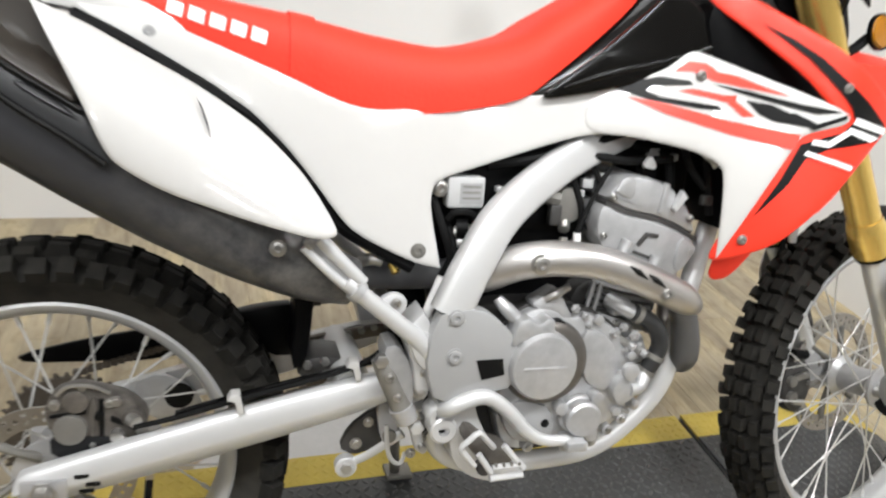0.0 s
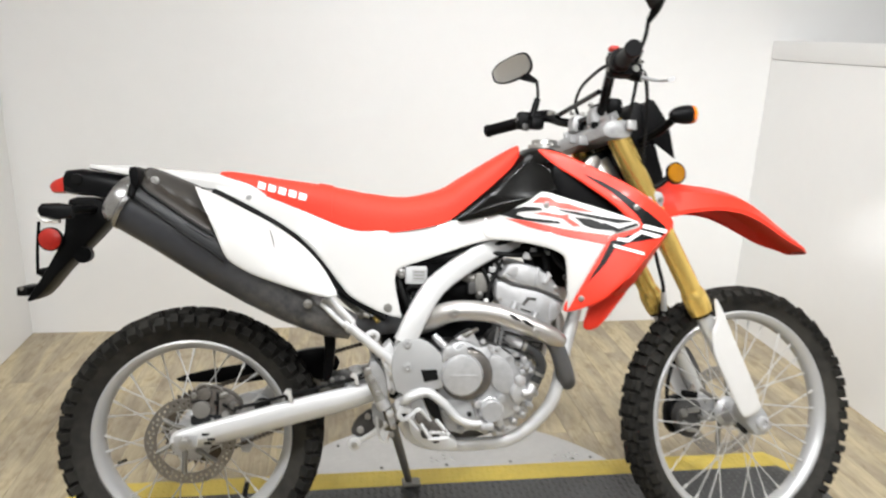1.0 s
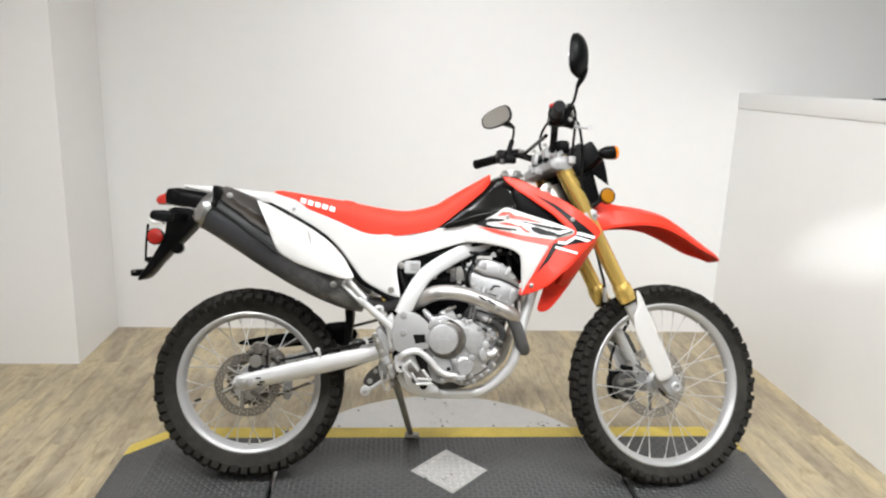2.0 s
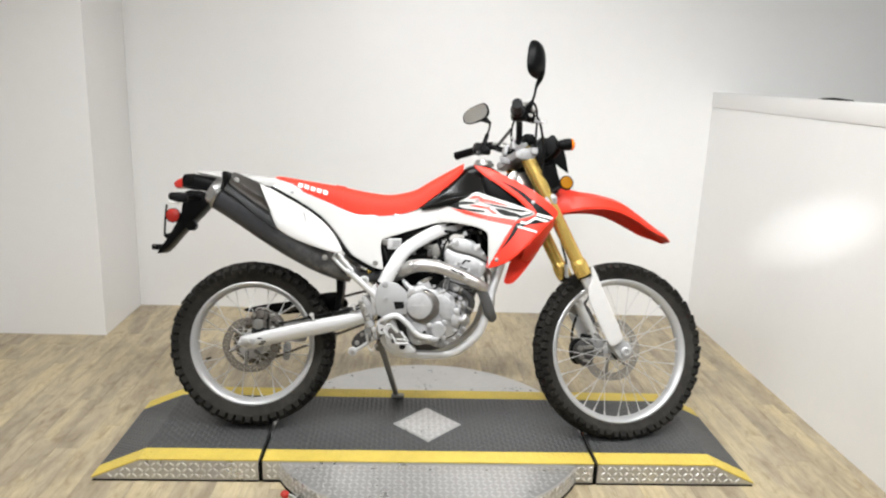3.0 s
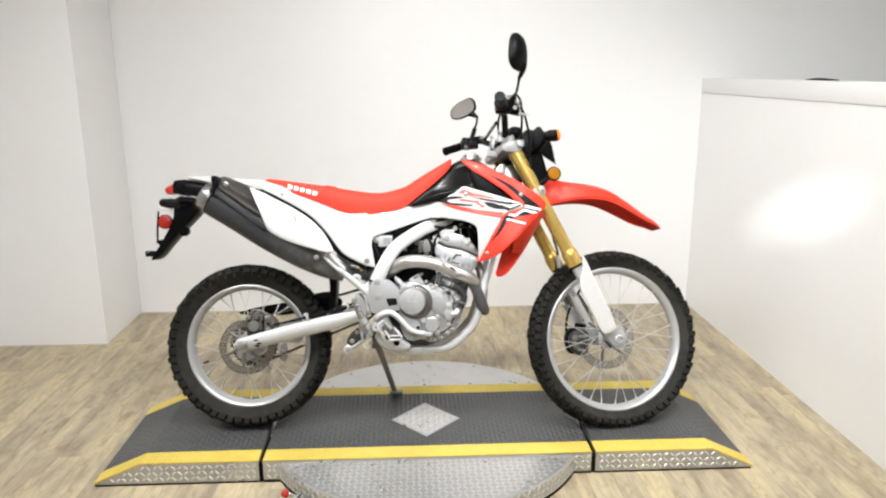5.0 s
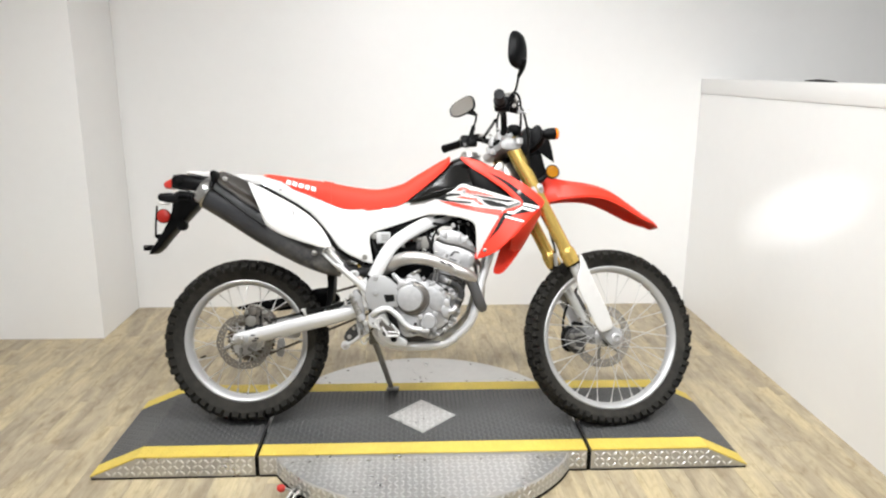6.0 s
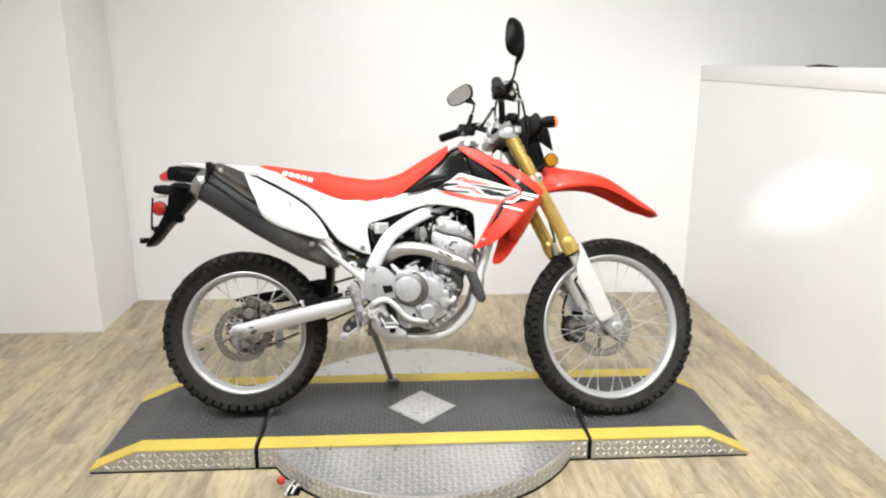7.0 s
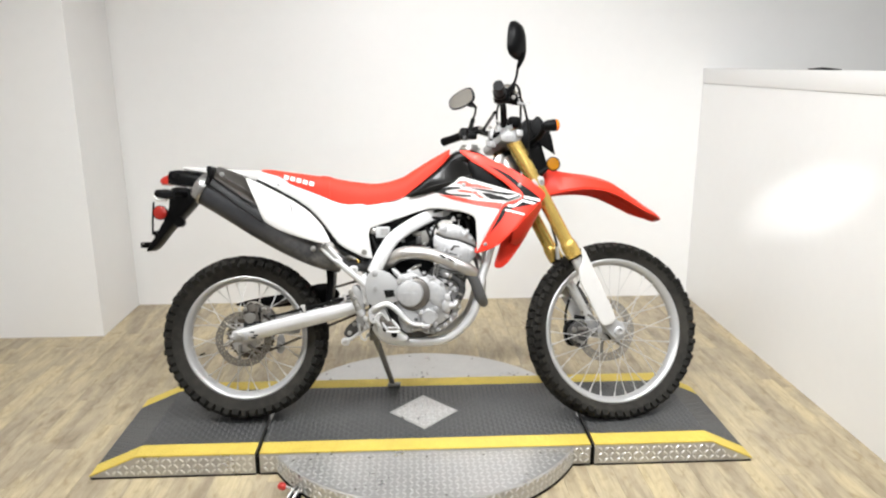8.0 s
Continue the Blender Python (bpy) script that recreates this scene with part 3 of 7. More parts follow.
def both(name, make, mat, label="", parent=None, m=None):
    """A part and its mirror image on the left side."""
    out = []
    for k in (1, -1):
        bm = make()
        if k < 0:
            for v in bm.verts:
                v.co.y = -v.co.y
        out.append(part(name, bm, mat, parent or bike, label, m))
    return out


# wheels
def tyre_mesh(flange, outer, half, bead, knobs, seed):
    rnd = random.Random(seed)
    carcass = outer - 0.016
    depth = carcass - flange
    prof = [(flange + 0.002, -bead)]
    for k in range(15):
        a = radians(-78 + 156 * k / 14)
        prof.append((flange + depth * 0.42 + (depth * 0.58) * math.cos(a) ** 0.8, half * math.sin(a) / math.sin(radians(78)) * (1.0 if abs(a) < 1 else 0.995)))
    prof.append((flange + 0.002, bead))
    prof.append((flange - 0.012, bead * 0.7))
    prof.append((flange - 0.012, -bead * 0.7))
    body = lathe(prof, 96, closed=True)
    bm = bmesh.new()

    def knob(angle, v, la, lv, r0, h, lean):
        ca, sa = math.cos(angle), math.sin(angle)
        out = []
        for k, (s, q) in enumerate(((1.0, 0.0), (0.86, 1.0))):
            for da, dv in ((-1, -1), (1, -1), (1, 1), (-1, 1)):
                vv = v + dv * lv / 2 * s + lean * h * q
                rr = r0 + h * q - abs(lean) * dv * (0.5 * lv) * (1 if lean > 0 else -1)
                aa = da * la / 2 * s / rr
                out.append(bm.verts.new((rr * (ca * math.cos(aa) - sa * math.sin(aa)), vv, rr * (sa * math.cos(aa) + ca * math.sin(aa)))))
        lo, hi = out[:4], out[4:]
        bm.faces.new(hi)
        for i in range(4):
            bm.faces.new((lo[i], lo[(i + 1) % 4], hi[(i + 1) % 4], hi[i]))

    pitch = 2 * math.pi / knobs
    for k in range(knobs):
        a = k * pitch
        lp = pitch * outer
        wob = lambda: 1 + rnd.uniform(-0.05, 0.05)  # noqa: E731
        odd = k % 2
        r_mid = carcass - 0.002
        if odd:
            for sv in (-1, 1):
                knob(a, sv * half * 0.24, lp * 0.82 * wob(), half * 0.36, r_mid - 0.001, 0.0175 * wob(), 0)
        else:
            knob(a, 0, lp * 0.78 * wob(), half * 0.5, r_mid, 0.0175 * wob(), 0)
            for sv in (-1, 1):
                knob(a, sv * half * 0.56, lp * 0.84 * wob(), half * 0.30, r_mid - 0.005, 0.0175 * wob(), sv * 0.35)
        for sv in (-1, 1):
            knob(a + pitch * 0.5, sv * half * 0.84, lp * (0.72 if odd else 0.6) * wob(), half * 0.36, carcass - (0.022 if odd else 0.018), 0.0190 * wob(), sv * 0.75)
    return body, bm


def drilled_disc(outer, inner, y, thick, holes, bm=None):
    bm = bm or bmesh.new()
    seg, rad = holes * 4, 5
    rows = []
    for i in range(seg):
        a = 2 * math.pi * i / seg
        wave = outer * (1 + 0.012 * math.cos(a * holes / 4))
        rows.append([[bm.verts.new(((inner + (wave - inner) * j / rad) * math.cos(a), y + s * thick / 2, (inner + (wave - inner) * j / rad) * math.sin(a))) for j in range(rad + 1)] for s in (-1, 1)])
    gone = lambda i, j: (i % 4 == 0 and j in (1, 3)) or (i % 4 == 2 and j == 2)  # noqa: E731
    for i in range(seg):
        n, p = (i + 1) % seg, (i - 1) % seg
        for j in range(rad):
            if gone(i, j):
                continue
            for s in (0, 1):
                bm.faces.new((rows[i][s][j], rows[i][s][j + 1], rows[n][s][j + 1], rows[n][s][j]))
            if j == 0 or gone(i, j - 1):
                bm.faces.new((rows[i][0][j], rows[n][0][j], rows[n][1][j], rows[i][1][j]))
            if j == rad - 1 or gone(i, j + 1):
                bm.faces.new((rows[i][0][j + 1], rows[n][0][j + 1], rows[n][1][j + 1], rows[i][1][j + 1]))
            if gone(p, j):
                bm.faces.new((rows[i][0][j], rows[i][0][j + 1], rows[i][1][j + 1], rows[i][1][j]))
            if gone(n, j):
                bm.faces.new((rows[n][0][j], rows[n][0][j + 1], rows[n][1][j + 1], rows[n][1][j]))
    return bm


def wheel(name, centre, m, flange, outer, half, bead, hub_half, hub_r, knobs, disc_y, disc_r, label):
    well = flange - 0.024
    prof = [(flange, -bead), (flange, -bead + 0.004), (flange - 0.010, -bead + 0.007), (flange - 0.014, 0), (flange - 0.010, bead - 0.007), (flange, bead - 0.004), (flange, bead),
            (flange - 0.004, bead + 0.002), (flange - 0.012, bead - 0.001), (well + 0.004, bead * 0.62), (well, bead * 0.3), (well, -bead * 0.3), (well + 0.004, -bead * 0.62), (flange - 0.012, -bead + 0.001), (flange - 0.004, -bead - 0.002)]
    w = part(name, lathe(prof, 96, closed=True), SILVER, bike, label, m=m @ Matrix.Translation(centre))
    body, tread = tyre_mesh(flange, outer, half, bead, knobs, knobs)
    part("tyre", body, SIDEWALL, w, "black tyre with dusty sidewalls")
    tagged(part("tyre_tread", tread, RUBBER, w, "knobbly black tread blocks"), "knobbly black tread blocks", kind="stuff")
    h = hub_half
    part("hub", lathe([(0, -h - 0.012), (0.017, -h - 0.012), (0.018, -h), (hub_r, -h + 0.001), (hub_r, -h + 0.006), (hub_r * 0.72, -h + 0.016), (hub_r * 0.66, 0), (hub_r * 0.72, h - 0.016),
                       (hub_r, h - 0.006), (hub_r, h - 0.001), (0.018, h), (0.017, h + 0.012), (0, h + 0.012)], 36), ALU, w)
    first = {}
    for k in range(32):
        fam, step = k % 4, k // 4
        sv = -1 if fam < 2 else 1
        sw = 1 if fam % 2 else -1
        if fam not in first:
            base = radians(45 / 4 * fam)
            a0 = base - sw * radians(62)
            p0 = Vector((hub_r * 0.92 * math.cos(a0), sv * (h - 0.004), hub_r * 0.92 * math.sin(a0)))
            p1 = Vector(((well + 0.002) * math.cos(base), sv * bead * 0.22, (well + 0.002) * math.sin(base)))
            near = p1 + (p0 - p1).normalized() * 0.018
            bm = tube([p0, near], 0.0016, 6, smooth=False)
            tube([near, p1], 0.0034, 6, bm=bm, smooth=False)
            first[fam] = part("spoke", bm, SPOKE, w)
        else:
            again("spoke", first[fam], w, Matrix.Rotation(radians(45 * step), 4, "Y"))
    part("brake_disc", drilled_disc(disc_r, disc_r * 0.74, disc_y, 0.004, 24), DISCSTEEL, w, "drilled steel brake disc")
    arm = part("carrier_arm", tube([(0.03, disc_y * 0.8, 0), (disc_r * 0.5 * math.cos(0.25), disc_y * 0.95, disc_r * 0.5 * math.sin(0.25)), (disc_r * 0.78 * math.cos(0.35), disc_y, disc_r * 0.78 * math.sin(0.35))], [0.009, 0.006, 0.007], 8, 4), DIRTSTEEL, w)
    for k in range(1, 6):
        again("carrier_arm", arm, w, Matrix.Rotation(radians(60 * k), 4, "Y"))
    return w


rear = wheel("rear_wheel", WHEEL_REAR, Matrix(), 0.244, 0.323, 0.060, 0.034, 0.052, 0.052, 54, -0.060, 0.108, "spoked silver rear wheel with a knobbly tyre")
front = wheel("front_wheel", WHEEL_FRONT, STEER, 0.288, 0.357, 0.047, 0.026, 0.045, 0.042, 66, 0.062, 0.128, "spoked silver front wheel with a knobbly tyre")
bm = lathe([(0.058, 0.057), (0.094, 0.057), (0.094, 0.064), (0.058, 0.064)], 48, closed=True)
for k in range(40):
    a = 2 * math.pi * k / 40
    tube([(0.092 * math.cos(a), 0.0605, 0.092 * math.sin(a)), (0.101 * math.cos(a), 0.0605, 0.101 * math.sin(a))], [0.005, 0.0025], 6, bm=bm, smooth=False)
part("sprocket", bm, CHAIN, rear)
part("valve", tube([(0.0, 0.0, 0.016), (0.0, 0.0, 0.038)], 0.0035, 8, smooth=False), BLACK, rear, m=pose(-0.205, 0, -0.08, 0, 68, 0))

# swingarm and chain
def swingarm_mesh():
    """A box beam whose flank is creased along its length: upper facet tipped up, lower facet tipped under."""
    rings = []
    for x, lo, hi in ((-0.036, 0.334, 0.352), (-0.030, 0.327, 0.364), (-0.018, 0.323, 0.369), (0.004, 0.320, 0.375), (0.10, 0.342, 0.401), (0.213, 0.370, 0.431), (0.30, 0.392, 0.452), (0.40, 0.419, 0.474), (0.47, 0.443, 0.487)):
        h = hi - lo
        rings.append([(x, -0.108, lo + 0.002), (x, -0.126, lo), (x, -0.132, lo + 0.004), (x, -0.1425, lo + 0.38 * h), (x, -0.1440, lo + 0.46 * h), (x, -0.1375, hi - 0.010), (x, -0.134, hi - 0.004), (x, -0.126, hi), (x, -0.108, hi - 0.002)])
    bm = bmesh.new()
    ring_faces(bm, rings)
    return bm


both("swingarm", swingarm_mesh, FRAME, "light silver box-section swingarm")
part("axle_block", block((-0.026, -0.1475, 0.332), (0.030, -0.141, 0.362), 0.003), ALU, bike, m=pose(0, 0, 0))
part("axle_nut", lathe([(0, 0), (0.017, 0), (0.017, -0.004), (0.0125, -0.005), (0.0125, -0.017), (0.010, -0.018), (0, -0.018)], 6, centre=(0.002, -0.147, 0.345)), STEEL, bike)
for x0, z0 in ((0.047, 0.362), (0.060, 0.350), (0.052, 0.341)):
    part("sticker_mark", block((x0 - 0.009, -0.1432, z0 - 0.003), (x0 + 0.009, -0.1418, z0 + 0.003), 0.0004), DECALGAPBLACK, bike)
part("axle", tube([(0, -0.16, 0.338), (0, 0.16, 0.338)], 0.010, 12, smooth=False), STEEL, bike)
part("swingarm_bridge", tube([(0.40, -0.11, 0.45), (0.40, 0.11, 0.45)], 0.030, 14, smooth=False), FRAME, bike)
part("chain_slider", slab([(0.16, 0.424), (0.30, 0.458), (0.45, 0.492), (0.45, 0.498), (0.30, 0.464), (0.16, 0.430)], -0.106, -0.090, 1, 0.001), GLOSSBLACK, bike)
for x, z in ((0.239, 0.452), (0.397, 0.492)):
    part("hose_clip", slab([(x - 0.011, z + 0.006), (x - 0.006, z + 0.014), (x + 0.006, z + 0.014), (x + 0.011, z - 0.014), (x + 0.003, z - 0.015), (x - 0.001, z + 0.003)], -0.145, -0.118, 0, 0.0015), WHITE, bike, "white plastic clip")
part("brake_hose", tube([(0.11, -0.124, 0.420), (0.16, -0.127, 0.431), (0.24, -0.128, 0.452), (0.40, -0.128, 0.494), (0.46, -0.13, 0.54)], 0.004, 8), HOSE, bike)
for rise, start in ((0.14, 0.420), (0.20, 0.232)):
    bm = bmesh.new()
    for k in range(46):
        u = 0.01 + 0.0105 * k
        z = start + rise * u / 0.48
        block((u - 0.006, 0.076, z - 0.005), (u + 0.004, 0.084 if k % 2 else 0.088, z + 0.005), 0, bm)
    tagged(part("chain_run", bm, CHAIN, bike), "oily steel drive chain links", kind="stuff")
part("chain_slider_upper", slab([(0.30, 0.452), (0.36, 0.470), (0.435, 0.481), (0.49, 0.486), (0.49, 0.470), (0.436, 0.462), (0.362, 0.450), (0.305, 0.436)], 0.074, 0.092, 1, 0.002), CHAIN, bike, "oily brown chain on its slider")
for k in range(9):
    part("chain_roller", tube([(0.312 + 0.021 * k, 0.070, 0.449 + 0.0048 * k), (0.312 + 0.021 * k, 0.076, 0.449 + 0.0048 * k)], 0.006, 8, smooth=False), DIRTSTEEL, bike)
part("linkage_casting", slab([(0.325, 0.450), (0.335, 0.478), (0.362, 0.484), (0.395, 0.478), (0.41, 0.455), (0.38, 0.440)], -0.045, 0.03, 1, 0.006), ALUDARK, bike, "dark cast suspension link")
for x, z in ((0.340, 0.472), (0.366, 0.476), (0.390, 0.466)):
    part("link_bolt", disc(0.0065, -0.044, -0.054, (x, 0, z), seg=6), STEEL, bike)
guide = part("chain_guide", slab([(0.086, 0.399), (0.124, 0.415), (0.176, 0.388), (0.199, 0.329), (0.138, 0.323), (0.093, 0.352)], 0.088, 0.098, 1, 0.002), ALU, bike, "grey chain guide plate")
# Black disc on the plate paints the dark of its opening.
part("guide_slot", lathe([(0, 0), (0.022, 0), (0.022, -0.001), (0, -0.001)], 24, centre=(0.153, 0.0878, 0.374)), DECALGAPBLACK, guide)
part("chain_guard", slab([(-0.072, 0.452), (-0.062, 0.440), (0.043, 0.438), (0.10, 0.436), (0.170, 0.446), (0.26, 0.460), (0.345, 0.463), (0.358, 0.497), (0.318, 0.526), (0.215, 0.507), (0.12, 0.490), (0.02, 0.474)], 0.085, 0.100, 1, 0.003), BLACK, bike, "black plastic chain guard")
part("mud_flap", slab([(0.316, 0.62), (0.346, 0.62), (0.347, 0.555), (0.338, 0.470), (0.316, 0.466), (0.322, 0.545)], -0.05, 0.05, 1, 0.003), BLACK, bike, "black rubber mud flap")
part("mud_flap_side", slab([(0.232, 0.526), (0.280, 0.536), (0.330, 0.540), (0.332, 0.455), (0.290, 0.455), (0.262, 0.490)], 0.03, 0.06, 1, 0.003), BLACK, bike)
# rear brake caliper
part("caliper_bracket", slab([(0.004, 0.402), (0.004, 0.372), (0.060, 0.358), (0.10, 0.372), (0.105, 0.395), (0.05, 0.40)], -0.098, -0.080, 1, 0.003), GUARD, bike, "dark brake caliper bracket")
cal = part("rear_caliper", slab([(-0.002, 0.440), (0.010, 0.462), (0.040, 0.472), (0.072, 0.462), (0.100, 0.452), (0.126, 0.424), (0.119, 0.394), (0.085, 0.384), (0.050, 0.394), (0.004, 0.404)], -0.094, -0.050, 1, 0.006), CALIPER, bike, "worn grey cast brake caliper")
part("caliper_piston", disc(0.021, -0.092, -0.106, (0.030, 0, 0.413), seg=28, soft=0.08), DIRTSTEEL, cal)
part("caliper_rib", slab([(0.056, 0.455), (0.064, 0.458), (0.060, 0.400), (0.053, 0.400)], -0.100, -0.090, 1, 0.002), CALIPER, cal)
# Proud black slabs paint the shaded gaps of the caliper.
for outline in ([(0.066, 0.454), (0.072, 0.454), (0.070, 0.398), (0.064, 0.398)], [(0.006, 0.434), (0.050, 0.438), (0.050, 0.433), (0.006, 0.429)], [(0.080, 0.428), (0.112, 0.410), (0.109, 0.404), (0.078, 0.421)], [(0.012, 0.408), (0.024, 0.388), (0.030, 0.390), (0.018, 0.410)]):
    part("caliper_gap", slab(outline, -0.0975, -0.090, 0, 0.0005), DECALGAPBLACK, cal)
for x, z, q in ((0.012, 0.448, 0.006), (0.086, 0.448, 0.0065), (0.117, 0.402, 0.006), (0.092, 0.392, 0.005), (0.056, 0.388, 0.005), (0.046, 0.470, 0.0045)):
    part("caliper_bolt", lathe([(0, 0), (q * 1.3, 0), (q * 1.25, -0.003), (q * 0.85, -0.0035), (q * 0.8, -0.008), (0, -0.008)], 6, centre=(x, -0.094, z)), STEEL, cal, angle=20)
part("pad_spring", tube([(0.016, -0.099, 0.462), (0.030, -0.102, 0.475), (0.058, -0.102, 0.474), (0.080, -0.099, 0.462)], 0.0028, 8), STEEL, cal)
part("hose_banjo", tube([(0.104, -0.100, 0.424), (0.112, -0.112, 0.422)], 0.0085, 12, smooth=False), STEEL, cal)
part("caliper_lobe", disc(0.016, -0.092, -0.103, (0.038, 0, 0.452), seg=18), CALIPER, cal)
part("caliper_lobe", disc(0.014, -0.092, -0.101, (0.106, 0, 0.424), seg=18), CALIPER, cal)
part("pad_pin", disc(0.009, -0.092, -0.108, (0.087, 0, 0.400), seg=14), STEEL, cal)
part("pad_pin", disc(0.006, -0.092, -0.104, (0.066, 0, 0.430), seg=14), DECALGAPBLACK, cal)
bolt(cal, 0.012, -0.094, 0.446, 0.005, 0.007)
bolt(cal, 0.078, -0.094, 0.446, 0.005, 0.007)
part("muffler_tip_guard", slab([(0.10, 0.33), (0.13, 0.32), (0.125, 0.245), (0.09, 0.25)], 0.095, 0.10, 1, 0.002), ALU, bike)


# frame
def box_bar(pts, tall, wide, y):
    """A squared-off bar along (x, z) points at depth y."""
    line = curve_through([(p[0], y if len(p) < 3 else p[2], p[1]) for p in pts], 5)
    bm, rings = bmesh.new(), []
    for i, p in enumerate(line):
        d = (line[min(i + 1, len(line) - 1)] - line[max(i - 1, 0)]).normalized()
        n = Vector((-d.z, 0, d.x)).normalized()
        s = d.cross(n)
        t = tall[0] + (tall[1] - tall[0]) * i / (len(line) - 1) if isinstance(tall, tuple) else tall
        ring = []
        for a in range(16):
            c, q = math.cos(a * math.pi / 8), math.sin(a * math.pi / 8)
            f = lambda v: math.copysign(abs(v) ** 0.45, v)  # noqa: E731
            ring.append(p + n * (t / 2 * f(c)) + s * (wide / 2 * f(q)))
        rings.append(ring)
    ring_faces(bm, rings)
    return bm


both("frame_spar", lambda: box_bar([(0.97, 0.90, -0.03), (0.88, 0.866, -0.055), (0.785, 0.832, -0.085), (0.687, 0.788, -0.124), (0.590, 0.723, -0.165), (0.543, 0.652, -0.183), (0.514, 0.590, -0.190)], (0.046, 0.054), 0.036, -0.15), FRAME,
     "light silver perimeter frame spar")
both("pivot_bracket", lambda: slab([(0.482, 0.520), (0.486, 0.566), (0.500, 0.599), (0.532, 0.603), (0.563, 0.597), (0.592, 0.574), (0.613, 0.549), (0.619, 0.524), (0.610, 0.485), (0.575, 0.477), (0.498, 0.464)], -0.207, -0.178, 1, 0.004), BRACKET, "light grey pivot guard plate")
# Black plug on the plate paints the dark of the slot.
part("guard_slot", slab([(0.552, 0.528, 1), (0.590, 0.529, 1), (0.594, 0.505, 1), (0.561, 0.499, 1)], -0.2080, -0.199, 0), DECALGAPBLACK, bike)
bolt(bike, 0.519, -0.207, 0.590, 0.009, 0.005, BRACKET)
bolt(bike, 0.521, -0.207, 0.535, 0.009, 0.005, BRACKET)
both("pivot_casting", lambda: slab([(0.429, 0.540), (0.449, 0.545), (0.472, 0.511), (0.478, 0.463), (0.470, 0.441), (0.454, 0.444), (0.436, 0.494)], -0.178, -0.12, 1, 0.006), ALU)
both("pivot_web", lambda: slab([(0.452, 0.565), (0.488, 0.60), (0.498, 0.50), (0.492, 0.462), (0.476, 0.470), (0.470, 0.515)], -0.188, -0.13, 1, 0.005), FRAME)
for z in (0.545, 0.505, 0.475):
    bolt(bike, 0.484, -0.188, z, 0.004, 0.004, STEEL)
both("cradle_tube", lambda: tube([(0.50, -0.13, 0.43), (0.535, -0.13, 0.352), (0.60, -0.13, 0.326), (0.72, -0.13, 0.324), (0.80, -0.13, 0.342), (0.872, -0.13, 0.405), (0.900, -0.13, 0.465), (0.921, -0.112, 0.560), (0.952, -0.085, 0.660), (1.005, -0.05, 0.84)], 0.0165, 14), FRAME,
     "light silver cradle tube")
both("subframe_strut", lambda: tube([(0.372, -0.200, 0.640), (0.400, -0.199, 0.617), (0.440, -0.195, 0.583), (0.474, -0.190, 0.553), (0.494, -0.186, 0.528)], [0.0105, 0.0115, 0.012, 0.013, 0.014], 14), FRAME, "light silver subframe strut")
both("strut_channel", lambda: slab([(0.316, 0.684), (0.330, 0.701), (0.341, 0.703), (0.358, 0.682), (0.395, 0.644), (0.397, 0.630), (0.385, 0.620), (0.364, 0.634)], -0.201, -0.184, 1, 0.002), BRACKET, "grey open channel of the strut")
both("channel_rail", lambda: tube([(0.319, -0.200, 0.685), (0.352, -0.201, 0.652), (0.383, -0.200, 0.625)], [0.006, 0.006, 0.0065], 10), FRAME)
both("channel_rail", lambda: tube([(0.338, -0.200, 0.696), (0.366, -0.201, 0.667), (0.394, -0.200, 0.638)], [0.009, 0.0085, 0.0085], 10), FRAME)
part("strut_collar", tube([(0.383, -0.200, 0.631), (0.391, -0.200, 0.624)], 0.0150, 16, smooth=False), ALU, bike)
for x, z in ((0.326, 0.690), (0.388, 0.634)):
    bolt(bike, x, -0.204, z, 0.005, 0.005, STEEL)
part("strut_foot", slab([(0.452, 0.572), (0.478, 0.566), (0.500, 0.560), (0.503, 0.520), (0.486, 0.508), (0.470, 0.525)], -0.197, -0.180, 1, 0.004), FRAME, bike)
lug = part("strut_lug", slab([(0.414, 0.606), (0.428, 0.617), (0.441, 0.620), (0.455, 0.612), (0.456, 0.599), (0.445, 0.585), (0.428, 0.588)], -0.190, -0.176, 1, 0.003), FRAME, bike)
bolt(lug, 0.440, -0.190, 0.606, 0.0055, 0.004, STEEL)
both("subframe_rail", lambda: tube([(0.70, -0.07, 0.85), (0.45, -0.085, 0.83), (0.20, -0.075, 0.88), (-0.10, -0.05, 0.94)], 0.012, 10), BLACK)
part("shock_rod", tube([(0.519, -0.125, 0.622), (0.497, -0.125, 0.560)], 0.0085, 14, smooth=False), DECALWHITE, bike, "white plastic cable sleeve")
part("shock_body", tube([(0.515, 0, 0.42), (0.465, 0, 0.74)], 0.030, 16, smooth=False), BLACK, bike)
head = part("head_tube", tube([(1.085, 0, 0.89), (1.005, 0, 1.05)], 0.038, 20, smooth=False), BLACK, bike, "black steering head")
part("head_casting", lathe([(0, 0), (0.040, 0), (0.044, 0.008), (0.043, 0.045), (0.038, 0.060), (0.036, 0.075), (0, 0.075)], 24, centre=(1.046, -0.012, 0.968), axis=(-0.447, 0, 0.894)), STEEL, head, "worn bare metal steering head casting")
part("head_gusset", slab([(0.955, 0.985), (0.985, 1.045), (1.010, 1.050), (1.020, 1.025), (1.005, 0.975)], -0.050, -0.030, 1, 0.005), STEEL, head)


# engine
# Core coloured near black, standing in for shade between the covers.
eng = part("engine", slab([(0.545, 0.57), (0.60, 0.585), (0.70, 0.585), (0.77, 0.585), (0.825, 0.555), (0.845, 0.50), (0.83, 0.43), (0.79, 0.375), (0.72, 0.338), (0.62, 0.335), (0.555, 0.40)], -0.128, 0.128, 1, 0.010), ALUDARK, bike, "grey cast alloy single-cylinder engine")
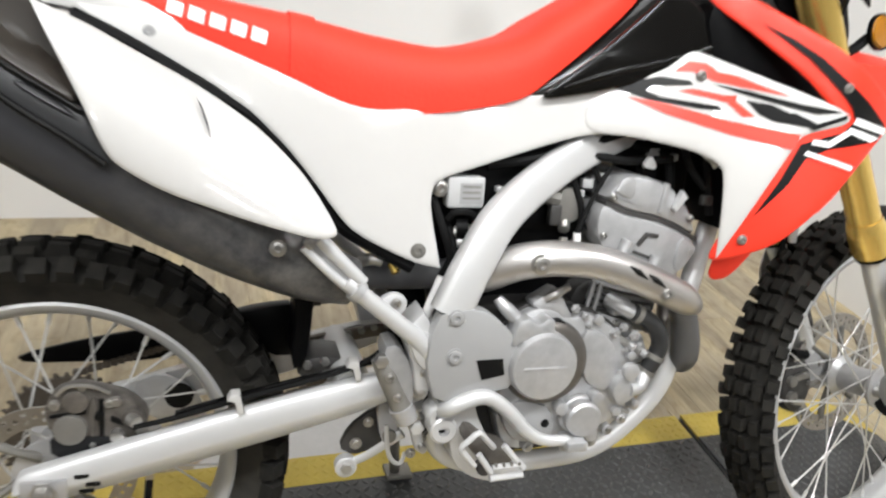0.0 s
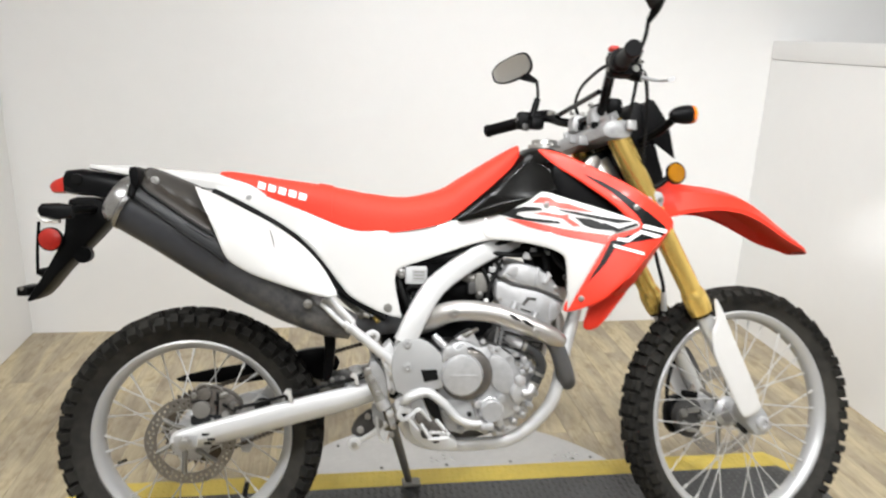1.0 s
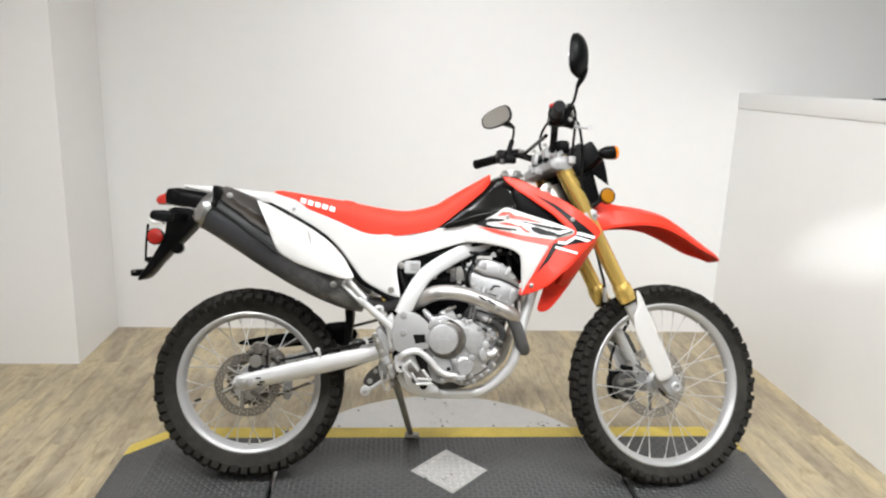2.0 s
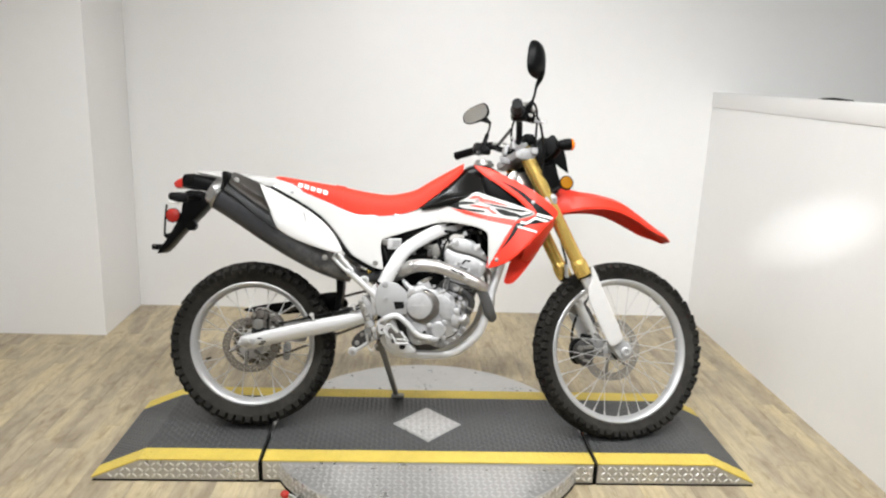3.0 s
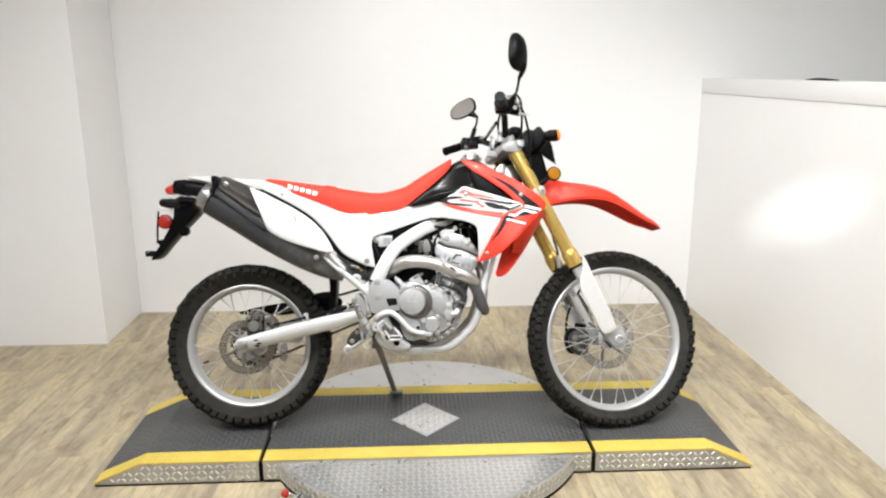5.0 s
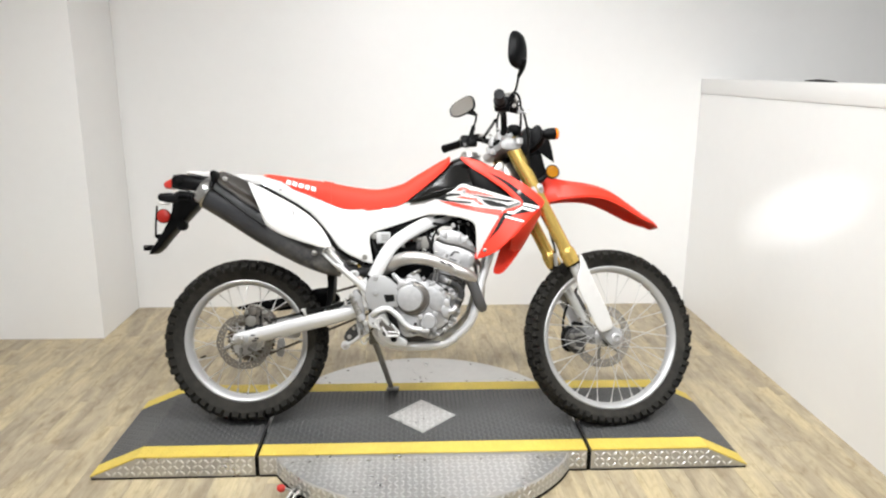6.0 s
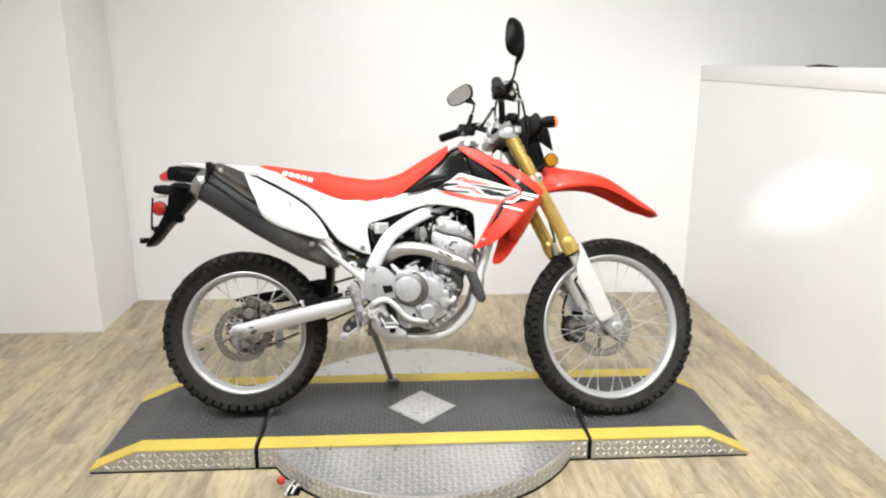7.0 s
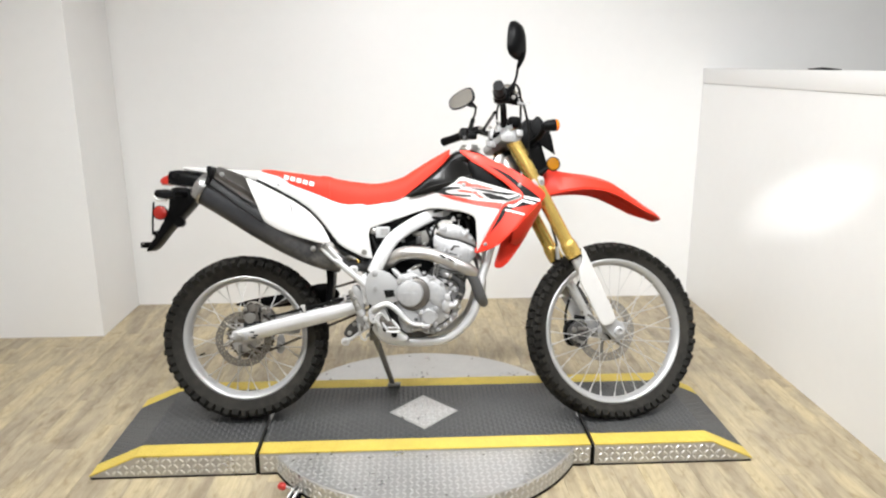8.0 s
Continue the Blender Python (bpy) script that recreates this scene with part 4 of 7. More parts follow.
cover = part("side_cover", slab([(0.596, 0.545), (0.612, 0.575), (0.640, 0.592), (0.672, 0.590), (0.690, 0.575), (0.730, 0.582), (0.775, 0.555), (0.800, 0.515), (0.808, 0.46), (0.790, 0.412), (0.740, 0.388), (0.660, 0.388), (0.625, 0.402), (0.604, 0.44), (0.592, 0.49)], -0.184, -0.140, 1, 0.007), ALU, eng, "brighter cast cover")
case = part("crankcase_half", slab([(0.600, 0.43), (0.612, 0.385), (0.625, 0.366), (0.651, 0.361), (0.686, 0.370), (0.718, 0.356), (0.750, 0.361), (0.786, 0.383), (0.819, 0.412), (0.840, 0.457), (0.846, 0.502), (0.826, 0.545), (0.790, 0.53), (0.70, 0.46)], -0.166, -0.125, 1, 0.006), ALU, eng, "grey cast lower crankcase")
for x, z in ((0.654, 0.373), (0.684, 0.381), (0.714, 0.369), (0.735, 0.366), (0.757, 0.373), (0.783, 0.391), (0.804, 0.408), (0.822, 0.430), (0.834, 0.462), (0.836, 0.505)):
    part("case_boss", disc(0.0085, -0.163, -0.180, (x, 0, z), seg=12), ALU, case)
    part("case_bolt", disc(0.0050, -0.178, -0.184, (x, 0, z), seg=6), STEEL, case)
part("case_rib", slab([(0.800, 0.470), (0.838, 0.478), (0.838, 0.484), (0.800, 0.476)], -0.174, -0.163, 0, 0.001), ALU, case)
part("case_rib", slab([(0.785, 0.425), (0.818, 0.412), (0.820, 0.418), (0.788, 0.431)], -0.174, -0.163, 0, 0.001), ALU, case)
part("case_rib", slab([(0.745, 0.365), (0.752, 0.364), (0.748, 0.395), (0.741, 0.395)], -0.174, -0.163, 0, 0.001), ALU, case)
part("cover_gasket", slab([(0.590, 0.545), (0.610, 0.580), (0.640, 0.597), (0.672, 0.595), (0.690, 0.580), (0.730, 0.587), (0.779, 0.558), (0.805, 0.516), (0.8125, 0.459), (0.793, 0.408), (0.741, 0.383), (0.659, 0.383), (0.621, 0.399), (0.599, 0.438), (0.587, 0.49)], -0.169, -0.150, 1, 0.001), ALUDARK, eng)
part("cover_face", slab([(0.715, 0.560), (0.745, 0.556), (0.772, 0.530), (0.782, 0.490), (0.770, 0.462), (0.735, 0.470), (0.720, 0.500)], -0.191, -0.180, 1, 0.004), ALU, cover)
part("lower_case", slab([(0.598, 0.446), (0.640, 0.455), (0.680, 0.440), (0.690, 0.400), (0.665, 0.386), (0.632, 0.388), (0.612, 0.408)], -0.190, -0.176, 1, 0.004), BRACKET, eng)
# Flat black disc, a hole's dark put into colour.
part("oil_hole", disc(0.0065, -0.1898, -0.1912, (0.672, 0, 0.416), seg=14), DECALGAPBLACK, eng)
for a in (-2.3, -1.7, -1.15, -0.6, -0.1, 0.35, 1.2):
    part("boss", disc(0.0075, -0.183, -0.190, (0.702 + 0.104 * math.cos(a), 0, 0.482 + 0.098 * math.sin(a)), seg=12), ALU, eng)
part("clutch_ring", lathe([(0, 0), (0.064, 0), (0.064, -0.006), (0.061, -0.012), (0.054, -0.016), (0, -0.016)], 48, centre=(0.662, -0.184, 0.513)), CLUTCHRING, eng, "ring round the clutch cap, floor reflection put into its tint")
cap = part("clutch_cap", lathe([(0, 0), (0.0505, 0), (0.050, -0.014), (0.046, -0.020), (0.042, -0.021), (0, -0.0215)], 48, centre=(0.650, -0.198, 0.516)), ALU, eng, "round bright clutch cap")
part("cap_bar", block((0.618, -0.2205, 0.514), (0.682, -0.219, 0.518), 0.0004), ALU, cap, "plain raised bar")
part("cap_neck", slab([(0.600, 0.545), (0.603, 0.570), (0.609, 0.584), (0.624, 0.588), (0.632, 0.579), (0.641, 0.579), (0.650, 0.587), (0.662, 0.582), (0.661, 0.568), (0.678, 0.546), (0.66, 0.555), (0.62, 0.555)], -0.212, -0.178, 1, 0.004), ALU, eng, "bright clutch arm housing")
# Black slab paints the dark slot beside the neck.
part("neck_gap", slab([(0.664, 0.577), (0.680, 0.578), (0.693, 0.562), (0.692, 0.545), (0.680, 0.549)], -0.1935, -0.180, 1, 0.001), BLACK, eng)
part("oil_cap", lathe([(0, 0), (0.031, 0), (0.031, -0.008), (0.028, -0.010), (0.0275, -0.024), (0.024, -0.028), (0, -0.0285)], 32, centre=(0.724, -0.185, 0.427)), ALU, eng, "round oil filter cap")
for a in (0.9, 2.7, 5.3):
    part("filter_boss", disc(0.010, -0.183, -0.202, (0.724 + 0.036 * math.cos(a), 0, 0.427 + 0.036 * math.sin(a)), seg=14), ALU, eng)
part("water_pump", slab([(0.766, 0.469), (0.776, 0.486), (0.790, 0.493), (0.809, 0.482), (0.812, 0.464), (0.803, 0.450), (0.779, 0.440)], -0.204, -0.160, 1, 0.007), ALU, eng, "cast water pump housing")
part("pump_cap", disc(0.013, -0.203, -0.212, (0.790, 0, 0.500), seg=16), ALU, eng)
part("pump_elbow", tube([(0.795, -0.200, 0.468), (0.815, -0.196, 0.470), (0.826, -0.186, 0.488)], [0.011, 0.011, 0.011], 12), ALU, eng)
hose = part("pump_hose", tube([(0.796, -0.182, 0.581), (0.818, -0.185, 0.572), (0.838, -0.186, 0.553), (0.846, -0.186, 0.530), (0.838, -0.186, 0.505), (0.827, -0.184, 0.484)], 0.0130, 16), WORNHOSE, eng, "worn black rubber coolant hose")
for a, b in (((0.800, -0.183, 0.580), (0.807, -0.184, 0.577)), ((0.842, -0.186, 0.515), (0.839, -0.186, 0.508)), ((0.831, -0.185, 0.493), (0.828, -0.184, 0.486))):
    part("hose_clamp", tube([a, b], 0.0148, 16, smooth=False), DIRTSTEEL, hose)
part("hose_stay", tube([(0.838, -0.182, 0.470), (0.844, -0.184, 0.51), (0.838, -0.180, 0.545)], 0.003, 8), STEEL, eng)
for x, z, r in ((0.770, 0.551, 0.0075), (0.783, 0.559, 0.006), (0.803, 0.546, 0.0075), (0.790, 0.525, 0.005), (0.719, 0.578, 0.006), (0.725, 0.565, 0.005), (0.702, 0.590, 0.006), (0.735, 0.572, 0.0045), (0.812, 0.530, 0.005), (0.818, 0.436, 0.005)):
    part("cover_bolt", lathe([(0, 0), (r * 1.2, 0), (r * 1.15, -0.003), (r * 0.8, -0.0034), (r * 0.78, -0.0065), (r * 0.4, -0.0066), (r * 0.36, -0.004), (0, -0.004)], 6, centre=(x, -0.183, z)), ALU, eng, angle=20)
part("gear_bracket", slab([(0.634, 0.597), (0.649, 0.607), (0.674, 0.621), (0.687, 0.597), (0.704, 0.573), (0.688, 0.566), (0.666, 0.585), (0.646, 0.589)], -0.182, -0.150, 1, 0.004), ALU, eng)
part("starter_link", tube([(0.585, -0.178, 0.606), (0.597, -0.185, 0.593), (0.621, -0.190, 0.570), (0.642, -0.194, 0.543)], [0.007, 0.010, 0.010, 0.0105], 12), ALU, eng)
for a, b in (((0.615, -0.189, 0.576), (0.619, -0.190, 0.572)), ((0.628, -0.191, 0.562), (0.634, -0.192, 0.554))):
    part("link_ring", tube([a, b], 0.0122, 14, smooth=False), DIRTSTEEL, eng)
part("clutch_lever", tube([(0.655, -0.180, 0.604), (0.668, -0.184, 0.612), (0.690, -0.180, 0.621)], [0.006, 0.007, 0.005], 10), STEEL, eng)
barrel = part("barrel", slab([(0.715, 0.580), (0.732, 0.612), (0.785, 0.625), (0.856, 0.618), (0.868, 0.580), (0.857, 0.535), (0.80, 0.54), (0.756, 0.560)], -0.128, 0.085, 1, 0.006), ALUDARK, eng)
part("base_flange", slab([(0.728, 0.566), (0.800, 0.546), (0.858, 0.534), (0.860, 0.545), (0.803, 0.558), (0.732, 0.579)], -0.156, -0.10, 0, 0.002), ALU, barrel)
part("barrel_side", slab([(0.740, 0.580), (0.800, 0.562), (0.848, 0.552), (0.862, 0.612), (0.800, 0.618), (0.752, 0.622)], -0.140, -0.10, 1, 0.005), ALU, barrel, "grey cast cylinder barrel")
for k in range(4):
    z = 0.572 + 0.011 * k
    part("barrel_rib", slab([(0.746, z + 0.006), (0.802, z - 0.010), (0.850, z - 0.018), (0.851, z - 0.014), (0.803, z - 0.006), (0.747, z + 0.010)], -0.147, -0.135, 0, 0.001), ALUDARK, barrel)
for x, z in ((0.736, 0.573), (0.748, 0.570)):
    part("stud", tube([(x, -0.150, z), (x + 0.010, -0.148, z + 0.046)], 0.0042, 8, smooth=False), ALU, barrel)
part("tensioner", block((0.772, -0.168, 0.570), (0.802, -0.140, 0.594), 0.004), ALU, barrel)
part("tensioner_cap", disc(0.008, -0.166, -0.178, (0.789, 0, 0.582), seg=6), STEEL, barrel)
part("hose_stub", tube([(0.770, -0.150, 0.592), (0.786, -0.172, 0.585), (0.800, -0.180, 0.578)], [0.012, 0.012, 0.0115], 12), ALU, barrel)
for x, z in ((0.762, 0.556), (0.784, 0.551), (0.812, 0.545), (0.838, 0.541)):
    part("flange_nut", disc(0.0058, -0.154, -0.164, (x, 0, z + 0.004), seg=6), STEEL, barrel)
head = part("cylinder_head", slab([(0.736, 0.723), (0.744, 0.736), (0.778, 0.720), (0.835, 0.710), (0.870, 0.697), (0.903, 0.680), (0.901, 0.660), (0.881, 0.630), (0.863, 0.617), (0.831, 0.620), (0.784, 0.641), (0.749, 0.667), (0.735, 0.696)], -0.155, 0.10, 1, 0.008), ALU, eng, "bright cast cylinder head")
part("head_cover", slab([(0.748, 0.742), (0.752, 0.750), (0.764, 0.768), (0.787, 0.777), (0.826, 0.772), (0.861, 0.755), (0.892, 0.723), (0.905, 0.686), (0.871, 0.703), (0.836, 0.716), (0.780, 0.726)], -0.150, 0.095, 1, 0.009), ALU, head)
# Seam and notch lines drawn in the darkened casting colour.
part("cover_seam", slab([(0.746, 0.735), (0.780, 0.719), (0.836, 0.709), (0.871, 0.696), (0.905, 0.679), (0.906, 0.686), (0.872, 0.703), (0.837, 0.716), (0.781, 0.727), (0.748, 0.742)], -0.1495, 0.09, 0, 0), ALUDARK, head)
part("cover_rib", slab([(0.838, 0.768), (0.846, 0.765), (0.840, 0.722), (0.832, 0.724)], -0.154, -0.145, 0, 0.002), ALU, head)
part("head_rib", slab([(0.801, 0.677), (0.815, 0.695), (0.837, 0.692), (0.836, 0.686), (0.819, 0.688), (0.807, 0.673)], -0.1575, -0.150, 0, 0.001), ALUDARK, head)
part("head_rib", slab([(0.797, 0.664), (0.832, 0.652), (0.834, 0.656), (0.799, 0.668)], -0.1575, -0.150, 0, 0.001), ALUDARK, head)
part("head_side", slab([(0.872, 0.690), (0.902, 0.676), (0.899, 0.660), (0.880, 0.632), (0.868, 0.642)], -0.1585, -0.150, 1, 0.003), ALU, head)
for x, z in ((0.780, 0.670), (0.831, 0.645)):
    part("head_boss", tube([(x - 0.005, -0.160, z - 0.014), (x + 0.005, -0.160, z + 0.014)], 0.0095, 14, smooth=False), ALU, head)
for x, z in ((0.757, 0.745), (0.886, 0.716), (0.748, 0.690), (0.893, 0.665), (0.845, 0.633)):
    bolt(head, x, -0.152, z, 0.0045, 0.007, STEEL)
part("throttle_rod", tube([(0.755, -0.135, 0.785), (0.739, -0.132, 0.752), (0.725, -0.130, 0.713), (0.716, -0.130, 0.685)], 0.004, 8), HOSE, eng)
part("rod_tip", tube([(0.716, -0.131, 0.688), (0.717, -0.131, 0.672)], 0.006, 10, smooth=False), DECALWHITE, eng)
part("cover_tab", slab([(0.864, 0.758), (0.873, 0.748), (0.857, 0.727), (0.853, 0.731)], -0.162, -0.150, 0, 0.001), FRAME, head, "bright metal tab")
part("cover_facet", slab([(0.760, 0.757), (0.768, 0.774), (0.790, 0.776), (0.790, 0.740), (0.757, 0.753)], -0.1545, -0.148, 1, 0.003), ALU, head)
part("plug_cap", tube([(0.823, -0.100, 0.786), (0.822, -0.128, 0.776)], 0.012, 12, smooth=False), BLACK, head)
for k in range(5):
    part("case_fitting", tube([(0.783 + 0.011 * k, -0.176, 0.540 - 0.006 * k), (0.790 + 0.011 * k, -0.190, 0.534 - 0.006 * k)], 0.0055 + 0.001 * (k % 2), 8, smooth=False), (STEEL, ALU)[k % 2], eng)
part("fitting_plate", slab([(0.772, 0.545), (0.800, 0.532), (0.826, 0.514), (0.820, 0.504), (0.790, 0.512), (0.768, 0.530)], -0.181, -0.165, 1, 0.003), ALU, eng)
for pts in ([(0.905, -0.13, 0.83), (0.915, -0.14, 0.77), (0.922, -0.145, 0.72)], [(0.87, -0.12, 0.835), (0.885, -0.135, 0.79), (0.912, -0.14, 0.76)], [(0.73, -0.12, 0.80), (0.79, -0.128, 0.795), (0.86, -0.12, 0.80)]):
    part("engine_cable", tube(pts, 0.006, 8), HOSE, eng)
part("cable_joint", block((0.905, -0.152, 0.735), (0.922, -0.138, 0.750), 0.003), ALUDARK, eng)

# dark parts behind the frame
# Lower half is an added black filler that closes the see-through gap.
part("air_box", slab([(0.40, 0.83), (0.60, 0.86), (0.82, 0.87), (0.90, 0.80), (0.74, 0.79), (0.74, 0.70), (0.74, 0.575), (0.545, 0.575), (0.505, 0.66), (0.40, 0.72)], -0.085, 0.085, 1, 0.012), BLACK, bike)
part("inner_fender", slab([(0.10, 0.86), (0.30, 0.84), (0.44, 0.72), (0.43, 0.675), (0.38, 0.680), (0.30, 0.735), (0.12, 0.78)], -0.100, 0.100, 1, 0.012), BLACK, bike)
relay = part("relay_box", block((0.517, -0.130, 0.722), (0.570, -0.095, 0.765), 0.004), LABELGREY, bike, "light grey relay box")
part("label", block((0.534, -0.1306, 0.728), (0.566, -0.1296, 0.757), 0), BRACKET, relay, "grey printed label")
for z in (0.736, 0.744, 0.752):
    part("label_bar", block((0.538, -0.1310, z - 0.0012), (0.563, -0.1300, z + 0.0012), 0), DIRTSTEEL, relay)
bolt(bike, 0.508, -0.118, 0.748, 0.009, 0.010, STEEL)
part("throttle_body", tube([(0.60, -0.06, 0.70), (0.74, -0.06, 0.70)], 0.032, 16, smooth=False), BLACK, bike)
part("valve_can", tube([(0.536, -0.118, 0.690), (0.552, -0.122, 0.692)], 0.016, 16, smooth=False), BLACK, bike)
part("can_band", tube([(0.536, -0.124, 0.672), (0.556, -0.126, 0.674)], 0.0065, 10, smooth=False), SPOKE, bike, "bright metal band")
part("idle_tube", tube([(0.522, -0.120, 0.705), (0.530, -0.128, 0.716), (0.548, -0.130, 0.716), (0.562, -0.126, 0.704), (0.566, -0.120, 0.684)], 0.0055, 8), HOSE, bike)
part("sensor", block((0.672, -0.128, 0.698), (0.690, -0.108, 0.728), 0.003), ALUDARK, bike)
part("sensor_plug", block((0.692, -0.130, 0.670), (0.704, -0.118, 0.680), 0.002), DIRTSTEEL, bike)
part("drain_elbow", tube([(0.405, -0.10, 0.640), (0.418, -0.12, 0.648), (0.432, -0.125, 0.644)], [0.008, 0.009, 0.006], 10), STEEL, bike)
part("brass_stub", tube([(0.446, -0.118, 0.641), (0.452, -0.126, 0.630)], 0.0065, 10, smooth=False), GOLD, bike)
part("throttle_wheel", disc(0.026, -0.09, -0.112, (0.705, 0, 0.725), seg=20), DIRTSTEEL, bike)
CABLES = (([(0.52, -0.10, 0.70), (0.535, -0.12, 0.66), (0.52, -0.115, 0.62)], 0.007, HOSE), ([(0.50, -0.11, 0.735), (0.515, -0.125, 0.69), (0.53, -0.12, 0.645), (0.52, -0.11, 0.60)], 0.006, HOSE),
                   ([(0.58, -0.10, 0.78), (0.68, -0.115, 0.80), (0.78, -0.11, 0.835), (0.86, -0.10, 0.85)], 0.008, HOSE), ([(0.70, -0.11, 0.78), (0.725, -0.115, 0.72), (0.72, -0.115, 0.67)], 0.005, HOSE),
          ([(0.73, -0.10, 0.80), (0.76, -0.11, 0.74), (0.735, -0.11, 0.69)], 0.005, HOSE), ([(0.80, -0.09, 0.82), (0.86, -0.10, 0.80), (0.875, -0.10, 0.75)], 0.008, HOSE))
FITTINGS = (([(0.55, -0.115, 0.64), (0.60, -0.12, 0.655), (0.66, -0.12, 0.64)], 0.010, HOSE), ([(0.535, -0.11, 0.685), (0.565, -0.12, 0.690)], 0.009, STEEL),
          ([(0.66, -0.105, 0.74), (0.69, -0.115, 0.735)], 0.012, DIRTSTEEL), ([(0.715, -0.105, 0.665), (0.745, -0.115, 0.655)], 0.011, STEEL), ([(0.705, -0.10, 0.705), (0.70, -0.115, 0.690)], 0.009, STEEL))
for pts, r, mt in CABLES + FITTINGS:
    part("cable" if mt is HOSE else "fitting", tube(pts, r, 8, 5), mt, bike)
for x, z, s in ((0.735, 0.757, 0.012), (0.752, 0.768, 0.010), (0.838, 0.806, 0.012), (0.872, 0.800, 0.010), (0.725, 0.742, 0.009), (0.62, 0.71, 0.010), (0.60, 0.745, 0.008)):
    part("connector", block((x - s * 0.7, -0.105, z - s * 0.55), (x + s * 0.7, -0.085, z + s * 0.55), 0.002), LABELGREY, bike, m=pose(0, 0, 0))


# exhaust
part("header_pipe", tube([(0.885, -0.03, 0.665), (0.915, -0.035, 0.630), (0.925, -0.05, 0.560), (0.922, -0.075, 0.510), (0.920, -0.10, 0.492)], 0.018, 16), PIPE, bike, "brown-grey steel header pipe")
part("header_bend", tube([(0.932, -0.100, 0.470), (0.927, -0.125, 0.478), (0.916, -0.148, 0.500), (0.903, -0.163, 0.535), (0.886, -0.175, 0.572), (0.862, -0.190, 0.607)], [0.014, 0.0205, 0.022, 0.021, 0.020, 0.020], 18), GREYPIPE, bike, "dark grey exhaust bend")
shield = part("pipe_shield", tube([(0.893, -0.175, 0.588), (0.861, -0.195, 0.608), (0.79, -0.200, 0.639), (0.725, -0.200, 0.661), (0.663, -0.198, 0.668), (0.612, -0.185, 0.660), (0.575, -0.160, 0.636), (0.54, -0.13, 0.615)], [0.020, 0.0235, 0.024, 0.024, 0.0245, 0.025, 0.024, 0.022], 20), SHIELD, bike, "grey steel exhaust heat shield")
# Black slivers on the shield paint the dark of its slots.
for x, z in ((0.770, 0.652), (0.800, 0.640)):
    part("shield_slot", tube([(x - 0.016, -0.2195, z + 0.012), (x, -0.2235, z + 0.003), (x + 0.016, -0.223, z - 0.008)], [0.001, 0.0045, 0.001], 8), DECALGAPBLACK, shield)
bolt(shield, 0.629, -0.212, 0.664, 0.011, 0.008, STEEL)
bolt(shield, 0.822, -0.219, 0.621, 0.009, 0.007, STEEL)
part("mid_pipe", tube([(0.55, -0.11, 0.625), (0.47, -0.06, 0.612), (0.40, -0.09, 0.622), (0.34, -0.14, 0.640)], 0.022, 16), GREYPIPE, bike, "dusty grey mid pipe")
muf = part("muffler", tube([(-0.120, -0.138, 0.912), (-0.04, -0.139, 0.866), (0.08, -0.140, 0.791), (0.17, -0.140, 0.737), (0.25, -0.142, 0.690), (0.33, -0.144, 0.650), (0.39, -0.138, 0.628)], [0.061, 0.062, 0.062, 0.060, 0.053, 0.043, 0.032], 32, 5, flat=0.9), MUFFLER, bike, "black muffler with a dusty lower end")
part("end_cap", lathe([(0, 0.0), (0.0625, 0.0), (0.0640, 0.004), (0.0640, 0.010), (0.0605, 0.013), (0.0595, 0.022), (0.0555, 0.038), (0.0500, 0.044), (0.0440, 0.045), (0.040, 0.040), (0.034, 0.039), (0.032, 0.020), (0, 0.018)], 40, centre=(-0.116, -0.138, 0.910), axis=(-0.857, 0, 0.515)), CAPMETAL, muf, "dull bare metal end cap")


def muffler_side(d):
    """How far a skin of radius d round the muffler stands out."""
    return lambda x, z: -0.138 - 0.9 * math.sqrt(max(0.0001, d ** 2 - ((z - 0.909 + 0.6 * (x + 0.118)) * 0.857) ** 2))


def lobe_side(x, z):
    """The raised upper half of the guard: proud along its lower crease, falling away upwards."""
    c = ((z - 0.009) - (0.938 - (x + 0.069) * 0.662)) * 0.83
    return muffler_side(0.0755)(x, z) - 0.004 - 0.009 * math.exp(-((c - 0.008) / 0.028) ** 2)


part("heat_guard", panel([(-0.104, 0.974), (-0.088, 0.992), (-0.044, 0.977), (0.034, 0.953), (0.049, 0.936), (0.078, 0.881), (0.112, 0.787), (0.104, 0.789), (0.067, 0.818), (0.021, 0.848), (-0.034, 0.890), (-0.078, 0.921), (-0.100, 0.936), (-0.108, 0.953)],
                         muffler_side(0.0755), 0.010, grid=0.010, sink=0.0008), GUARD, muf, "black moulded heat guard")
lobe = part("guard_lobe", panel([(-0.079, 0.998), (-0.064, 0.998), (-0.025, 0.983), (0.020, 0.965), (0.040, 0.957), (0.057, 0.913), (0.081, 0.848), (0.048, 0.868), (0.011, 0.891), (-0.034, 0.923), (-0.069, 0.947), (-0.083, 0.962), (-0.087, 0.983)],
                                lobe_side, 0.009, grid=0.008, sink=0.003), LOBE, muf, "glossy raised half of the guard")
part("guard_slot", panel([(0.017, 0.876), (0.048, 0.860), (0.078, 0.837), (0.080, 0.831), (0.048, 0.849), (0.019, 0.867)], muffler_side(0.0785), 0.003, grid=0.008), GUARD, muf)
# Black tubes paint the shaded gap lines along the guard.
part("guard_gap", tube([(x, muffler_side(0.0755)(x, z) + 0.001, z) for x, z in ((-0.098, 0.934), (-0.078, 0.9175), (-0.034, 0.8865), (0.021, 0.8445), (0.067, 0.8145), (0.102, 0.788))], 0.0042, 8), DECALGAPBLACK, muf)
